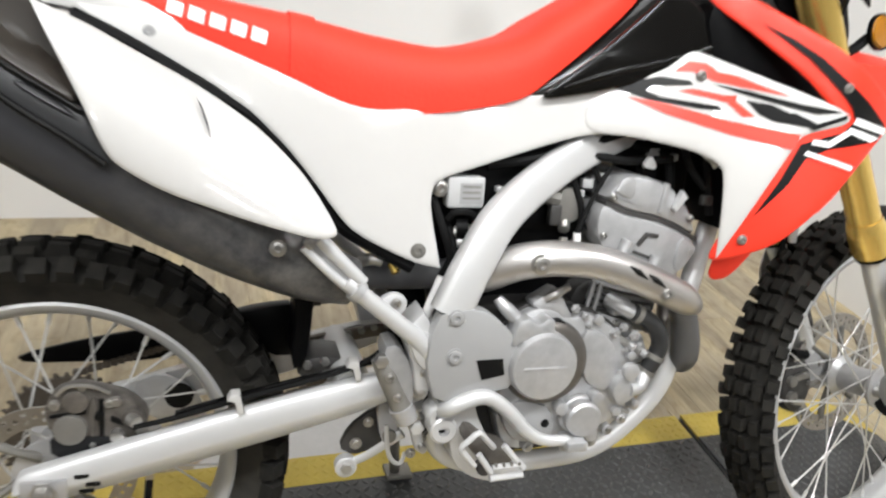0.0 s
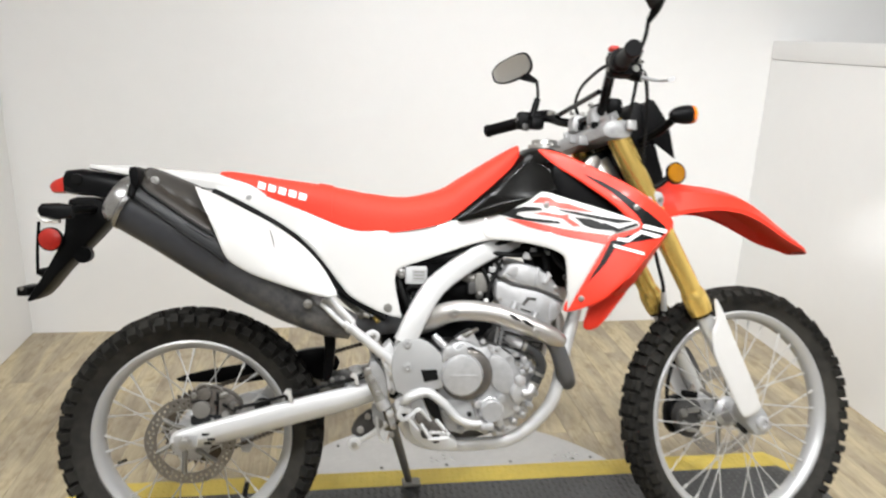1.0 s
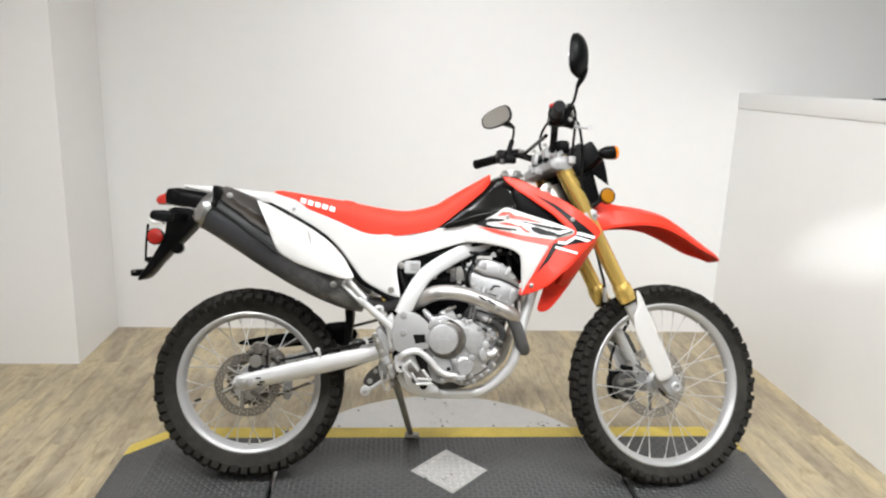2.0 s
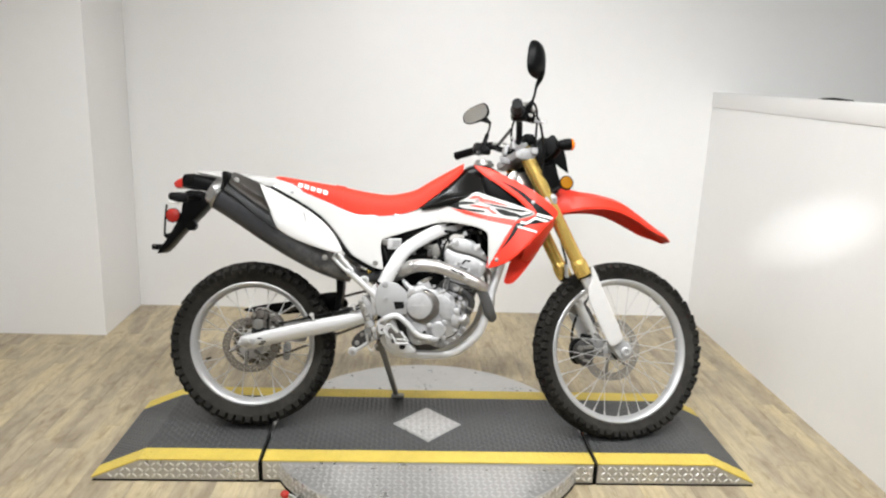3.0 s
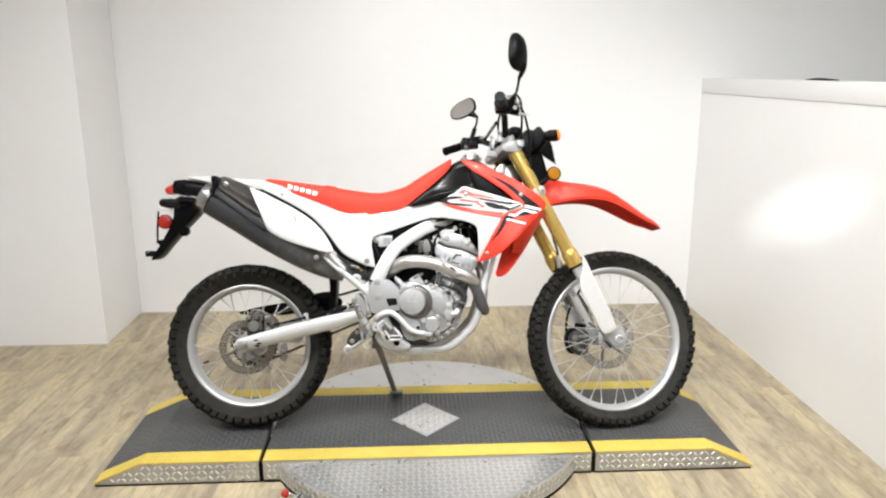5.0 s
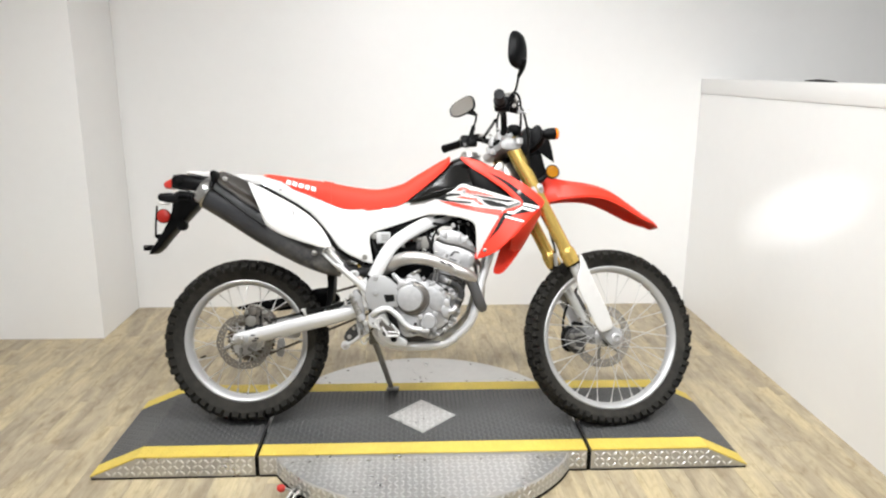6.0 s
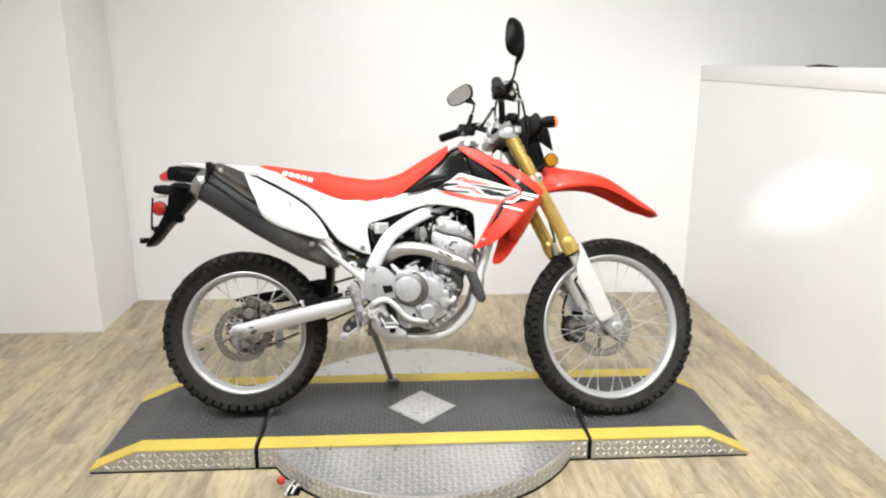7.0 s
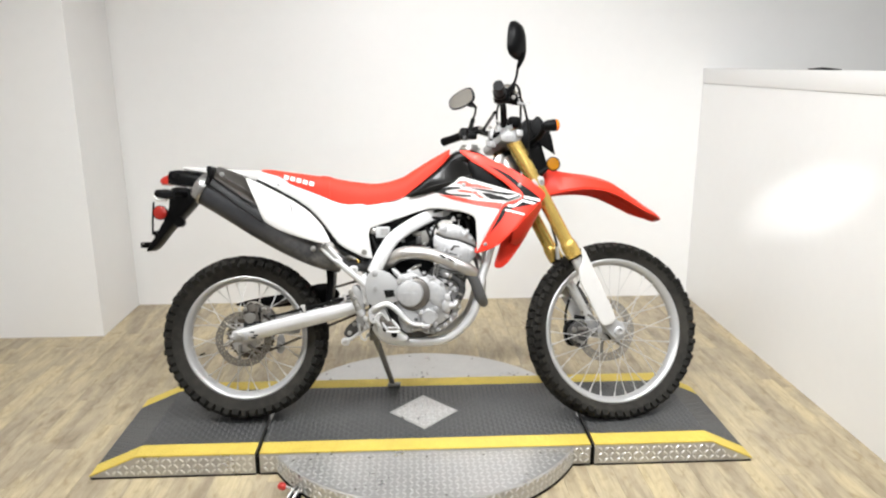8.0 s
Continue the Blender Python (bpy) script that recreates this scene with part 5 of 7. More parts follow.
part("guard_gap", tube([(x, muffler_side(0.0755)(x, z) - 0.002, z) for x, z in ((-0.084, 0.957), (-0.069, 0.943), (-0.034, 0.919), (0.011, 0.887), (0.048, 0.864), (0.080, 0.844))], 0.0040, 8), DECALGAPBLACK, muf)
part("guard_strap", tube([(-0.100, muffler_side(0.079)(-0.100, 0.930), 0.930), (-0.097, muffler_side(0.079)(-0.097, 0.950), 0.950), (-0.094, muffler_side(0.079)(-0.094, 0.972), 0.972), (-0.093, muffler_side(0.079)(-0.093, 0.985) + 0.01, 0.992)], [0.008, 0.010, 0.010, 0.006], 12), BLACK, muf, "black guard strap")
bolt(lobe, -0.060, lobe_side(-0.060, 0.968) - 0.001, 0.968, 0.0075, 0.006, STEEL)
bolt(muf, 0.289, -0.194, 0.690, 0.008, 0.006, STEEL)
part("muffler_stay", slab([(-0.105, 0.995), (-0.085, 0.998), (-0.080, 0.955), (-0.098, 0.95)], -0.208, -0.12, 1, 0.003), BLACK, bike)


def ease(v, a, b):
    t = min(1.0, max(0.0, (v - a) / (b - a)))
    return t * t * (3 - 2 * t)


# bodywork: how far each panel stands out from the centre plane
def soft(d, w=0.03):
    """A ramp that starts gently: 0 well below d = 0 and d well above it."""
    return 0.5 * (d + math.sqrt(d * d + w * w))


def plate_side(x, z):
    s = min(1.0, max(0.0, ((1.0 - z) - (x - 0.02) * 0.62) * 0.85) / 0.13)
    return -0.130 - 0.080 * s * (2 - s) - 0.25 * max(0.0, x - 0.2) ** 1.15 * 1.15


def flank_side(x, z):
    return -0.125 - 0.16 * (0.85 - z) - 0.12 * soft(x - 0.6, 0.06) + 0.6 * soft(z - 0.93, 0.04) + 0.006 * math.sin(x * 14)


def shroud_side(x, z):
    return -0.178 - 0.15 * (x - 0.85) - 0.1 * (0.9 - z) + 0.9 * max(0.0, x - 1.06) ** 1.5 - 0.006 * math.sin((x + z) * 12) + 0.22 * soft(z - 0.95, 0.04)


FLANK = [(0.030, 0.986), (0.098, 0.960), (0.288, 0.890), (0.363, 0.858), (0.410, 0.847), (0.490, 0.855), (0.608, 0.874), (0.694, 0.892), (0.811, 0.923), (0.90, 0.90), (0.93, 0.83),
         (0.906, 0.788), (0.899, 0.800), (0.874, 0.816), (0.811, 0.831), (0.758, 0.837), (0.694, 0.828), (0.576, 0.786), (0.500, 0.761), (0.492, 0.745), (0.492, 0.72),
         (0.508, 0.642, 1), (0.470, 0.650), (0.387, 0.691), (0.360, 0.723), (0.330, 0.764), (0.297, 0.803), (0.266, 0.832), (0.200, 0.8745), (0.127, 0.9125), (0.061, 0.944)]
NUMBER = [(0.030, 0.950, 1), (0.078, 0.931), (0.125, 0.906), (0.198, 0.868), (0.262, 0.8265), (0.292, 0.800), (0.3235, 0.7670), (0.356, 0.7150), (0.355, 0.704), (0.331, 0.701), (0.249, 0.722), (0.166, 0.749), (0.112, 0.781), (0.098, 0.805), (0.081, 0.849)]
SHROUD = [(0.836, 1.057), (0.875, 1.053), (0.912, 1.040), (0.975, 1.009), (1.035, 0.977), (1.100, 0.934), (1.131, 0.911), (1.151, 0.890), (1.154, 0.876), (1.141, 0.860), (1.095, 0.818), (1.024, 0.740), (0.974, 0.692), (0.904, 0.664),
          (0.888, 0.671), (0.926, 0.746), (0.962, 0.810), (0.985, 0.852), (1.055, 0.869, 1), (1.045, 0.886), (1.001, 0.930), (0.952, 0.966), (0.922, 0.988), (0.880, 1.014), (0.842, 1.046)]
for mir in (False, True):
    part("side_panel", panel(FLANK, flank_side, 0.004, mirror=mir, grid=0.008), WHITE, bike, "glossy white side panel")
    part("number_panel", panel(NUMBER, plate_side, 0.005, mirror=mir, grid=0.005), WHITE, bike, "glossy white rear number panel with a small scratch")
    sh = part("radiator_shroud", panel(SHROUD, shroud_side, 0.005, mirror=mir, grid=0.013), RED, bike, "glossy red radiator shroud with printed stripes")
    off = lambda d: (lambda x, z: shroud_side(x, z) - d)  # noqa: E731
    over = lambda d: (lambda x, z: flank_side(x, z) + min(0.0, shroud_side(x, z) - flank_side(x, z)) * ease(x, 0.69, 0.90) - 0.0012 - 0.003 * ease(x, 0.69, 0.80) - d)  # noqa: E731
    wing = part("shroud_wing", panel([(0.728, 0.896), (0.803, 0.921), (0.838, 0.951), (0.852, 0.952), (0.883, 0.942), (0.976, 0.914), (1.057, 0.887), (1.066, 0.875), (1.052, 0.866), (1.000, 0.852), (0.988, 0.834), (0.952, 0.772), (0.900, 0.670, 1), (0.897, 0.79), (0.884, 0.806),
                                      (0.855, 0.818), (0.816, 0.826), (0.765, 0.833), (0.705, 0.834), (0.700, 0.87)], over(0), 0.004, mirror=mir, grid=0.012), WHITE, bike, "white shroud wing with black and red stripes")
    upper_stripes = (
            ([(0.755, 0.887), (0.810, 0.880), (0.895, 0.863), (0.994, 0.851), (0.985, 0.829), (0.896, 0.845), (0.811, 0.866)], DECALRED, 1),
            ([(0.731, 0.898), (0.799, 0.916), (0.837, 0.913), (0.842, 0.908), (0.788, 0.902), (0.781, 0.896), (0.801, 0.889), (0.877, 0.882), (0.883, 0.876), (0.851, 0.877), (0.786, 0.884)], DECALGAPBLACK, 1),
            ([(0.817, 0.924), (0.836, 0.939), (0.858, 0.938), (0.875, 0.927), (0.901, 0.924), (0.978, 0.901), (0.928, 0.907), (0.867, 0.915), (0.841, 0.925)], DECALRED, 1))
    lower_stripes = (
            ([(0.821, 0.899), (0.842, 0.903), (0.885, 0.897), (0.902, 0.898), (0.901, 0.890), (0.930, 0.871), (0.912, 0.870), (0.888, 0.888)], DECALRED, 1),
            ([(0.916, 0.892), (0.951, 0.889), (0.973, 0.881), (1.008, 0.861), (0.956, 0.866), (0.936, 0.874)], DECALGAPBLACK, 1),
            ([(0.866, 0.911), (0.919, 0.905), (0.987, 0.893), (1.052, 0.885), (1.013, 0.880), (0.980, 0.886), (0.911, 0.900)], DECALGAPBLACK, 1),
            ([(1.010, 0.858), (1.057, 0.876), (1.057, 0.882), (1.016, 0.867), (0.984, 0.880), (0.973, 0.878)], DECALGAPBLACK, 1))
    for outline, mat, d in upper_stripes + lower_stripes:
        part("stripe", panel([(x, z, 1) for x, z in outline], over(0.0012 * d), 0, 0, mirror=mir), mat, wing)
    for outline, mat, d in (
            ([(0.940, 0.997), (0.983, 0.978), (1.020, 0.956), (1.060, 0.924), (1.095, 0.900), (1.128, 0.874), (1.134, 0.866), (1.071, 0.878), (1.066, 0.890), (1.056, 0.903), (1.030, 0.928), (1.001, 0.955), (0.969, 0.977)], DECALGAPBLACK, 1),
            ([(0.997, 0.838), (1.020, 0.846), (1.055, 0.858), (1.070, 0.872), (1.130, 0.862), (1.118, 0.848), (1.085, 0.843), (1.037, 0.834), (1.005, 0.819), (0.983, 0.782), (0.941, 0.734), (0.972, 0.787)], DECALGAPBLACK, 1),
            ([(1.073, 0.879), (1.133, 0.866), (1.130, 0.857), (1.069, 0.870)], DECALWHITE, 2),
            ([(1.064, 0.865), (1.121, 0.852), (1.104, 0.846), (1.060, 0.858)], DECALWHITE, 2),
            ([(1.013, 0.846), (1.034, 0.844), (1.060, 0.861), (1.066, 0.856), (1.036, 0.836), (1.011, 0.839)], DECALWHITE, 2),
            ([(1.005, 0.830), (1.074, 0.812), (1.072, 0.806), (1.001, 0.824)], DECALWHITE, 2)):
        part("stripe", panel([(x, z, 1) for x, z in outline], off(0.0008 + 0.0012 * d), 0, 0, mirror=mir), mat, sh)
    k = -1 if mir else 1
    for x, z, sd in ((0.930, 0.700, shroud_side), (1.057, 0.918, shroud_side)):
        bolt(sh, x, k * (sd(x, z) - 0.002), z, 0.0055, 0.004, STEEL, d=-k)
    bolt(wing, 0.852, k * (over(0)(0.852, 0.921) - 0.001), 0.921, 0.006, 0.005, STEEL, d=-k)
    bolt(bike, 0.475, k * (flank_side(0.475, 0.667) - 0.001), 0.667, 0.008, 0.003, DIRTSTEEL, d=-k)
    bolt(bike, 0.142, k * (flank_side(0.142, 0.925) - 0.001), 0.925, 0.0055, 0.002, BRACKET, d=-k)
    edge_out = [(1.138, 0.858), (1.112, 0.832), (1.080, 0.800), (1.050, 0.765), (1.030, 0.745)]
    edge_in = [(1.150, 0.838), (1.125, 0.785), (1.085, 0.712), (1.055, 0.690), (1.030, 0.700)]
    bm = bmesh.new()
    rows = []
    for (xa, za), (xb, zb) in zip(edge_out, edge_in):
        row = []
        for f in (0.0, 0.35, 0.7, 1.0):
            y = (shroud_side(xa, za) + 0.003) * (1 - f) - 0.09 * f
            bulge = 0.012 * math.sin(math.pi * f)
            row.append((xa + (xb - xa) * f + bulge * 0.3, k * y, za + (zb - za) * f - bulge))
        rows.append(row + [(x - 0.003, y + k * 0.003, z + 0.003) for x, y, z in row[::-1]])
    ring_faces(bm, rows)
    part("shroud_flange", bm, RED, sh)
    if not mir:
        part("shroud_lip", panel([(0.971, 0.616), (0.980, 0.603), (1.008, 0.607), (1.045, 0.650), (1.085, 0.712), (1.125, 0.785), (1.150, 0.840), (1.09, 0.845), (1.03, 0.79), (1.000, 0.717), (0.983, 0.655)],
                                 lambda x, z: -0.088 - 0.16 * max(0.0, z - 0.66), 0.005, mirror=mir), RED, bike, "glossy red lower lip of the shroud")
    part("radiator", block((0.935, -0.150 if not mir else 0.03, 0.70), (0.985, -0.03 if not mir else 0.150, 0.93), 0.006), BLACK, bike, m=pose(0, 0, 0))
# Black strip added behind the panel joint so the gap looks shaded.
both("panel_gap", lambda: tube([(0.06, -0.112, 0.938), (0.12, -0.114, 0.910), (0.22, -0.118, 0.855), (0.275, -0.122, 0.818), (0.33, -0.13, 0.752), (0.37, -0.135, 0.698), (0.47, -0.14, 0.640)], 0.009, 8), BLACK)
scratch = panel([(0.197, 0.855, 1), (0.203, 0.847), (0.211, 0.825), (0.214, 0.802, 1), (0.2085, 0.824), (0.201, 0.845)], lambda x, z: plate_side(x, z) - 0.008, 0, 1, 0.01)
part("scratch", scratch, DECALGREY, bike)
# Black plate added to hide the far red shroud from the camera's view.
part("radiator_shield", slab([(0.99, 0.72), (1.03, 0.68), (1.08, 0.73), (1.10, 0.80), (1.05, 0.90), (0.84, 0.93), (0.84, 0.72), (0.92, 0.70)], 0.02, 0.04, 1, 0.004), BLACK, bike)
part("shroud_back", slab([(0.86, 1.02), (0.92, 1.01), (1.08, 0.90), (1.08, 0.86), (0.98, 0.85), (0.90, 0.90)], -0.150, 0.150, 1, 0.01), BLACK, bike, "black inner duct")


# seat and tank
SEAT = [(0.070, 0.988, 0.970, 0.060), (0.10, 0.988, 0.957, 0.072), (0.20, 0.975, 0.921, 0.085), (0.317, 0.960, 0.878, 0.100), (0.38, 0.949, 0.852, 0.110), (0.43, 0.941, 0.842, 0.118), (0.52, 0.934, 0.852, 0.124),
        (0.61, 0.956, 0.873, 0.125), (0.66, 0.986, 0.908, 0.120), (0.72, 1.023, 0.958, 0.108), (0.775, 1.056, 1.008, 0.090), (0.800, 1.070, 1.040, 0.072)]


def seat_at(x):
    cols = list(zip(*SEAT))
    return [float(np.interp(x, cols[0], c)) for c in cols[1:]]


def hump(stations, grow=0.0, n=22, p=0.55):
    """A cushion lofted over stations of (x, top, bottom, half width)."""
    rings = []
    for x, top, bot, half in stations:
        ring = []
        for k in range(n + 1):
            a = math.pi * k / n
            c, s = math.cos(a), math.sin(a)
            ring.append((x, math.copysign(abs(c) ** p, c) * (half + grow), bot + (top - bot + grow) * s ** (p * 1.1)))
        ring.append((x, -half * 0.6, bot - 0.004))
        ring.append((x, half * 0.6, bot - 0.004))
        rings.append(ring)
    bm = bmesh.new()
    ring_faces(bm, rings)
    return bm


fine = curve_through([Vector((*s[:3],)) for s in SEAT], 4)
wide = [float(np.interp(i / (len(fine) - 1), np.linspace(0, 1, len(SEAT)), [s[3] for s in SEAT])) for i in range(len(fine))]
seat = part("seat", hump([(p.x, p.y, p.z, h) for p, h in zip(fine, wide)]), SEATRED, bike, "red vinyl seat with plain white marks", angle=50)
part("seat_strap", hump([(x, *seat_at(x)[:2], seat_at(x)[2]) for x in (0.306, 0.312, 0.330, 0.338)], 0.0035), SEATRED, seat)


def seat_side(x, z):
    top, bot, half = seat_at(x)
    s = min(0.999, max(0.0, (z - bot) / (top - bot)))
    a = math.asin(s ** (1 / 0.605))
    return -(math.cos(a) ** 0.55) * half - 0.0028


for k in range(5):
    u = 0.160 + 0.0245 * k
    z = 0.957 - 0.0062 * k * 1.0
    part("white_mark", panel([(u, z - 0.0075, 1), (u + 0.003, z + 0.0085, 1), (u + 0.021, z + 0.0030, 1), (u + 0.018, z - 0.0125, 1)], seat_side, 0, 0, 0.006), DECALWHITE, seat)

TANKS = [(0.60, 0.895, 0.850, 0.118), (0.66, 0.935, 0.860, 0.124), (0.72, 0.980, 0.870, 0.127), (0.785, 1.030, 0.880, 0.128), (0.82, 1.060, 0.885, 0.128), (0.87, 1.068, 0.89, 0.128), (0.92, 1.056, 0.90, 0.122), (0.97, 1.020, 0.91, 0.11), (1.0, 0.98, 0.92, 0.09)]
fine = curve_through([Vector((*s[:3],)) for s in TANKS], 4)
wide = [float(np.interp(i / (len(fine) - 1), np.linspace(0, 1, len(TANKS)), [s[3] for s in TANKS])) for i in range(len(fine))]
tank = part("fuel_tank", hump([(p.x, p.y, p.z, h) for p, h in zip(fine, wide)], p=0.72), TANK, bike, "black moulded fuel tank", angle=50)
both("tank_cover", lambda: panel([(0.625, 0.872), (0.70, 0.930), (0.785, 1.005), (0.81, 1.03), (0.85, 1.02), (0.90, 0.985), (0.925, 0.955), (0.83, 0.918), (0.81, 0.914), (0.70, 0.886)],
                                 lambda x, z: -0.131 - 0.022 * math.sin((x - 0.6) * 8) + 0.16 * max(0, z - 0.94), 0.006, grid=0.010), TANK, "", tank)
part("tank_rib", tube([(0.668, -0.138, 0.892), (0.74, -0.147, 0.918), (0.82, -0.148, 0.938), (0.90, -0.140, 0.965)], 0.006, 10), TANK, tank)
part("fuel_cap", lathe([(0, 0), (0.042, 0), (0.042, 0.006), (0.034, 0.010), (0.033, 0.020), (0.028, 0.022), (0, 0.022)], 28, centre=(0.88, 0, 1.066), axis=(0, 0, 1)), STEEL, tank, "chrome fuel cap")
for k in range(5):
    a = 2 * math.pi * k / 5
    bolt(tank, 0.88 + 0.038 * math.cos(a), 0.038 * math.sin(a), 1.072, 0.005, 0.006, STEEL, axis=(0, 0, 1), d=1)

# tail
TAIL = [(-0.235, 0.998, 0.990, 0.048), (-0.15, 0.999, 0.976, 0.062), (-0.05, 0.992, 0.958, 0.074), (0.06, 0.984, 0.945, 0.084), (0.14, 0.970, 0.920, 0.086), (0.22, 0.945, 0.90, 0.082)]
part("tail_cowl", hump([s for s in TAIL], p=0.5), WHITE, bike, "white tail cowl")
UNDER = [(-0.295, 0.992, 0.955, 0.040), (-0.26, 0.996, 0.940, 0.052), (-0.18, 0.984, 0.925, 0.062), (-0.05, 0.956, 0.905, 0.070), (0.08, 0.94, 0.86, 0.075)]
part("rear_fender", hump(UNDER, p=0.5), BLACK, bike, "black inner rear fender")
lampu = part("tail_lamp", hump([(-0.300, 0.984, 0.942, 0.036), (-0.28, 0.992, 0.938, 0.044), (-0.25, 0.992, 0.935, 0.046)], p=0.5), GLOSSBLACK, bike, "black tail lamp housing")
part("tail_lens", hump([(-0.334, 0.960, 0.948, 0.022), (-0.325, 0.968, 0.940, 0.032), (-0.305, 0.977, 0.940, 0.037), (-0.296, 0.979, 0.942, 0.037)], p=0.5), REDLENS, lampu, "red lens")
part("plate_holder", slab([(-0.282, 0.930), (-0.205, 0.925), (-0.190, 0.880), (-0.212, 0.850), (-0.304, 0.752), (-0.354, 0.688), (-0.380, 0.674), (-0.384, 0.682), (-0.345, 0.740), (-0.297, 0.830), (-0.292, 0.89)], -0.045, 0.045, 1, 0.005), BLACK, bike, "black plastic plate holder")
part("holder_lug", tube([(-0.255, -0.02, 0.79), (-0.252, -0.05, 0.79)], 0.020, 14, smooth=False), BLACK, bike)
both("rear_signal", lambda: hump([(-0.312, 0.905, 0.893, 0.012), (-0.305, 0.912, 0.886, 0.018), (-0.27, 0.914, 0.880, 0.020), (-0.24, 0.910, 0.884, 0.012)], p=0.6), BLACK, "black rear turn signal")
for ob in [o for o in bike.children if o.name.startswith("rear_signal")]:
    s = -1 if ob.name == "rear_signal" else 1
    ob.location = (0, s * 0.155, 0)
    part("lens", hump([(-0.314, 0.896, 0.882, 0.010), (-0.300, 0.890, 0.872, 0.014), (-0.270, 0.884, 0.872, 0.010)], p=0.6), DECALWHITE, ob, "clear lens")
    part("stalk", tube([(-0.25, 0, 0.896), (-0.235, -s * 0.06, 0.90), (-0.225, -s * 0.13, 0.90)], 0.010, 10), BLACK, ob)
part("rear_reflector", lathe([(0, 0), (0.0255, 0), (0.0255, -0.006), (0.022, -0.008), (0, -0.009)], 28, centre=(-0.324, -0.05, 0.827)), REDLENS, bike, "round red side reflector")
part("reflector_rim", lathe([(0.0, 0.004), (0.0285, 0.004), (0.0285, -0.005), (0.0257, -0.006), (0.0257, 0.0), (0, 0.0)], 28, centre=(-0.324, -0.05, 0.827)), BLACK, bike)
part("plate_rod", tube([(-0.352, -0.045, 0.868), (-0.356, -0.045, 0.80), (-0.356, -0.045, 0.742)], 0.004, 8), BLACK, bike)
part("plate_bracket", block((-0.404, -0.05, 0.690), (-0.378, 0.03, 0.712), 0.004), BLACK, bike)
bolt(bike, -0.392, -0.05, 0.701, 0.004, 0.003, DIRTSTEEL)
part("lamp_lens", lathe([(0, 0), (0.014, 0), (0.013, -0.004), (0, -0.005)], 20, centre=(-0.262, -0.052, 0.962)), GLOSSBLACK, bike)
part("bracket_arm", tube([(-0.356, -0.03, 0.745), (-0.335, -0.03, 0.748), (-0.33, -0.02, 0.735)], 0.010, 8), BLACK, bike)

# the muffler and tail are shifted down a little to fit the camera's view
for ob in bike.children:
    if ob.name.split(".")[0] in ("muffler", "muffler_stay", "rear_fender", "tail_lamp", "plate_holder", "holder_lug", "rear_signal", "rear_reflector", "reflector_rim", "plate_rod", "plate_bracket", "bracket_arm"):
        ob.location.z -= 0.008

# foot controls and stand
part("brake_pedal", tube([(0.512, -0.185, 0.446), (0.520, -0.205, 0.459), (0.540, -0.21, 0.470), (0.560, -0.21, 0.475), (0.580, -0.21, 0.470), (0.609, -0.21, 0.446), (0.637, -0.21, 0.416), (0.665, -0.21, 0.401), (0.700, -0.21, 0.398)], [0.012, 0.012, 0.012, 0.0115, 0.011, 0.011, 0.010, 0.009, 0.008], 12), FRAME, bike, "light silver brake pedal")
part("pedal_tip", block((0.694, -0.228, 0.386), (0.726, -0.188, 0.402), 0.004), ALU, bike)
part("pedal_boss", lathe([(0, 0), (0.020, 0), (0.020, -0.03), (0.017, -0.034), (0.009, -0.034), (0.008, -0.02), (0, -0.02)], 20, centre=(0.512, -0.165, 0.440)), FRAME, bike)
part("peg_bracket", slab([(0.500, 0.462), (0.526, 0.468), (0.560, 0.458), (0.568, 0.433), (0.582, 0.406), (0.605, 0.373), (0.644, 0.351), (0.640, 0.333), (0.597, 0.329), (0.562, 0.340), (0.534, 0.365), (0.524, 0.406), (0.512, 0.433)], -0.196, -0.150, 1, 0.006), FRAME, bike, "light silver footpeg bracket")
# Black disc on the bracket paints the dark of a hole.
part("bracket_hole", disc(0.012, -0.1955, -0.198, (0.591, 0, 0.360), seg=20), DECALGAPBLACK, bike)
peg = part("footpeg", tube([(0.543, -0.259, 0.400), (0.531, -0.260, 0.415), (0.5225, -0.260, 0.428), (0.533, -0.260, 0.440), (0.545, -0.260, 0.449), (0.557, -0.256, 0.437), (0.572, -0.248, 0.419)], 0.0042, 8, 3), FRAME, bike, "toothed cast footpeg")
part("peg_floor", slab([(0.536, 0.420), (0.546, 0.436), (0.575, 0.412), (0.604, 0.402), (0.612, 0.384), (0.570, 0.384), (0.556, 0.396)], -0.235, -0.190, 1, 0.003), CALIPER, peg, "worn brown hollow of the peg")
for a, b, w in (((0.550, -0.252, 0.413), (0.569, -0.256, 0.385), 0.0045), ((0.570, -0.258, 0.3945), (0.610, -0.256, 0.3940), 0.0040), ((0.566, -0.259, 0.379), (0.614, -0.257, 0.380), 0.0045), ((0.585, -0.252, 0.423), (0.615, -0.257, 0.388), 0.0045)):
    part("peg_bar", tube([a, b], w, 8, smooth=False), FRAME, peg)
for k in range(4):
    x, z = 0.574 + 0.011 * k, 0.3985
    part("tooth", block((x - 0.002, -0.261, z - 0.003), (x + 0.002, -0.256, z + 0.002), 0.001), DIRTSTEEL, peg)
part("peg_pin", disc(0.011, -0.236, -0.250, (0.562, 0, 0.388), seg=16), ALUDARK, peg)
part("peg_spring", tube([(0.545, -0.172, 0.415), (0.56, -0.178, 0.43), (0.548, -0.175, 0.445)], 0.008, 10), DIRTSTEEL, bike)
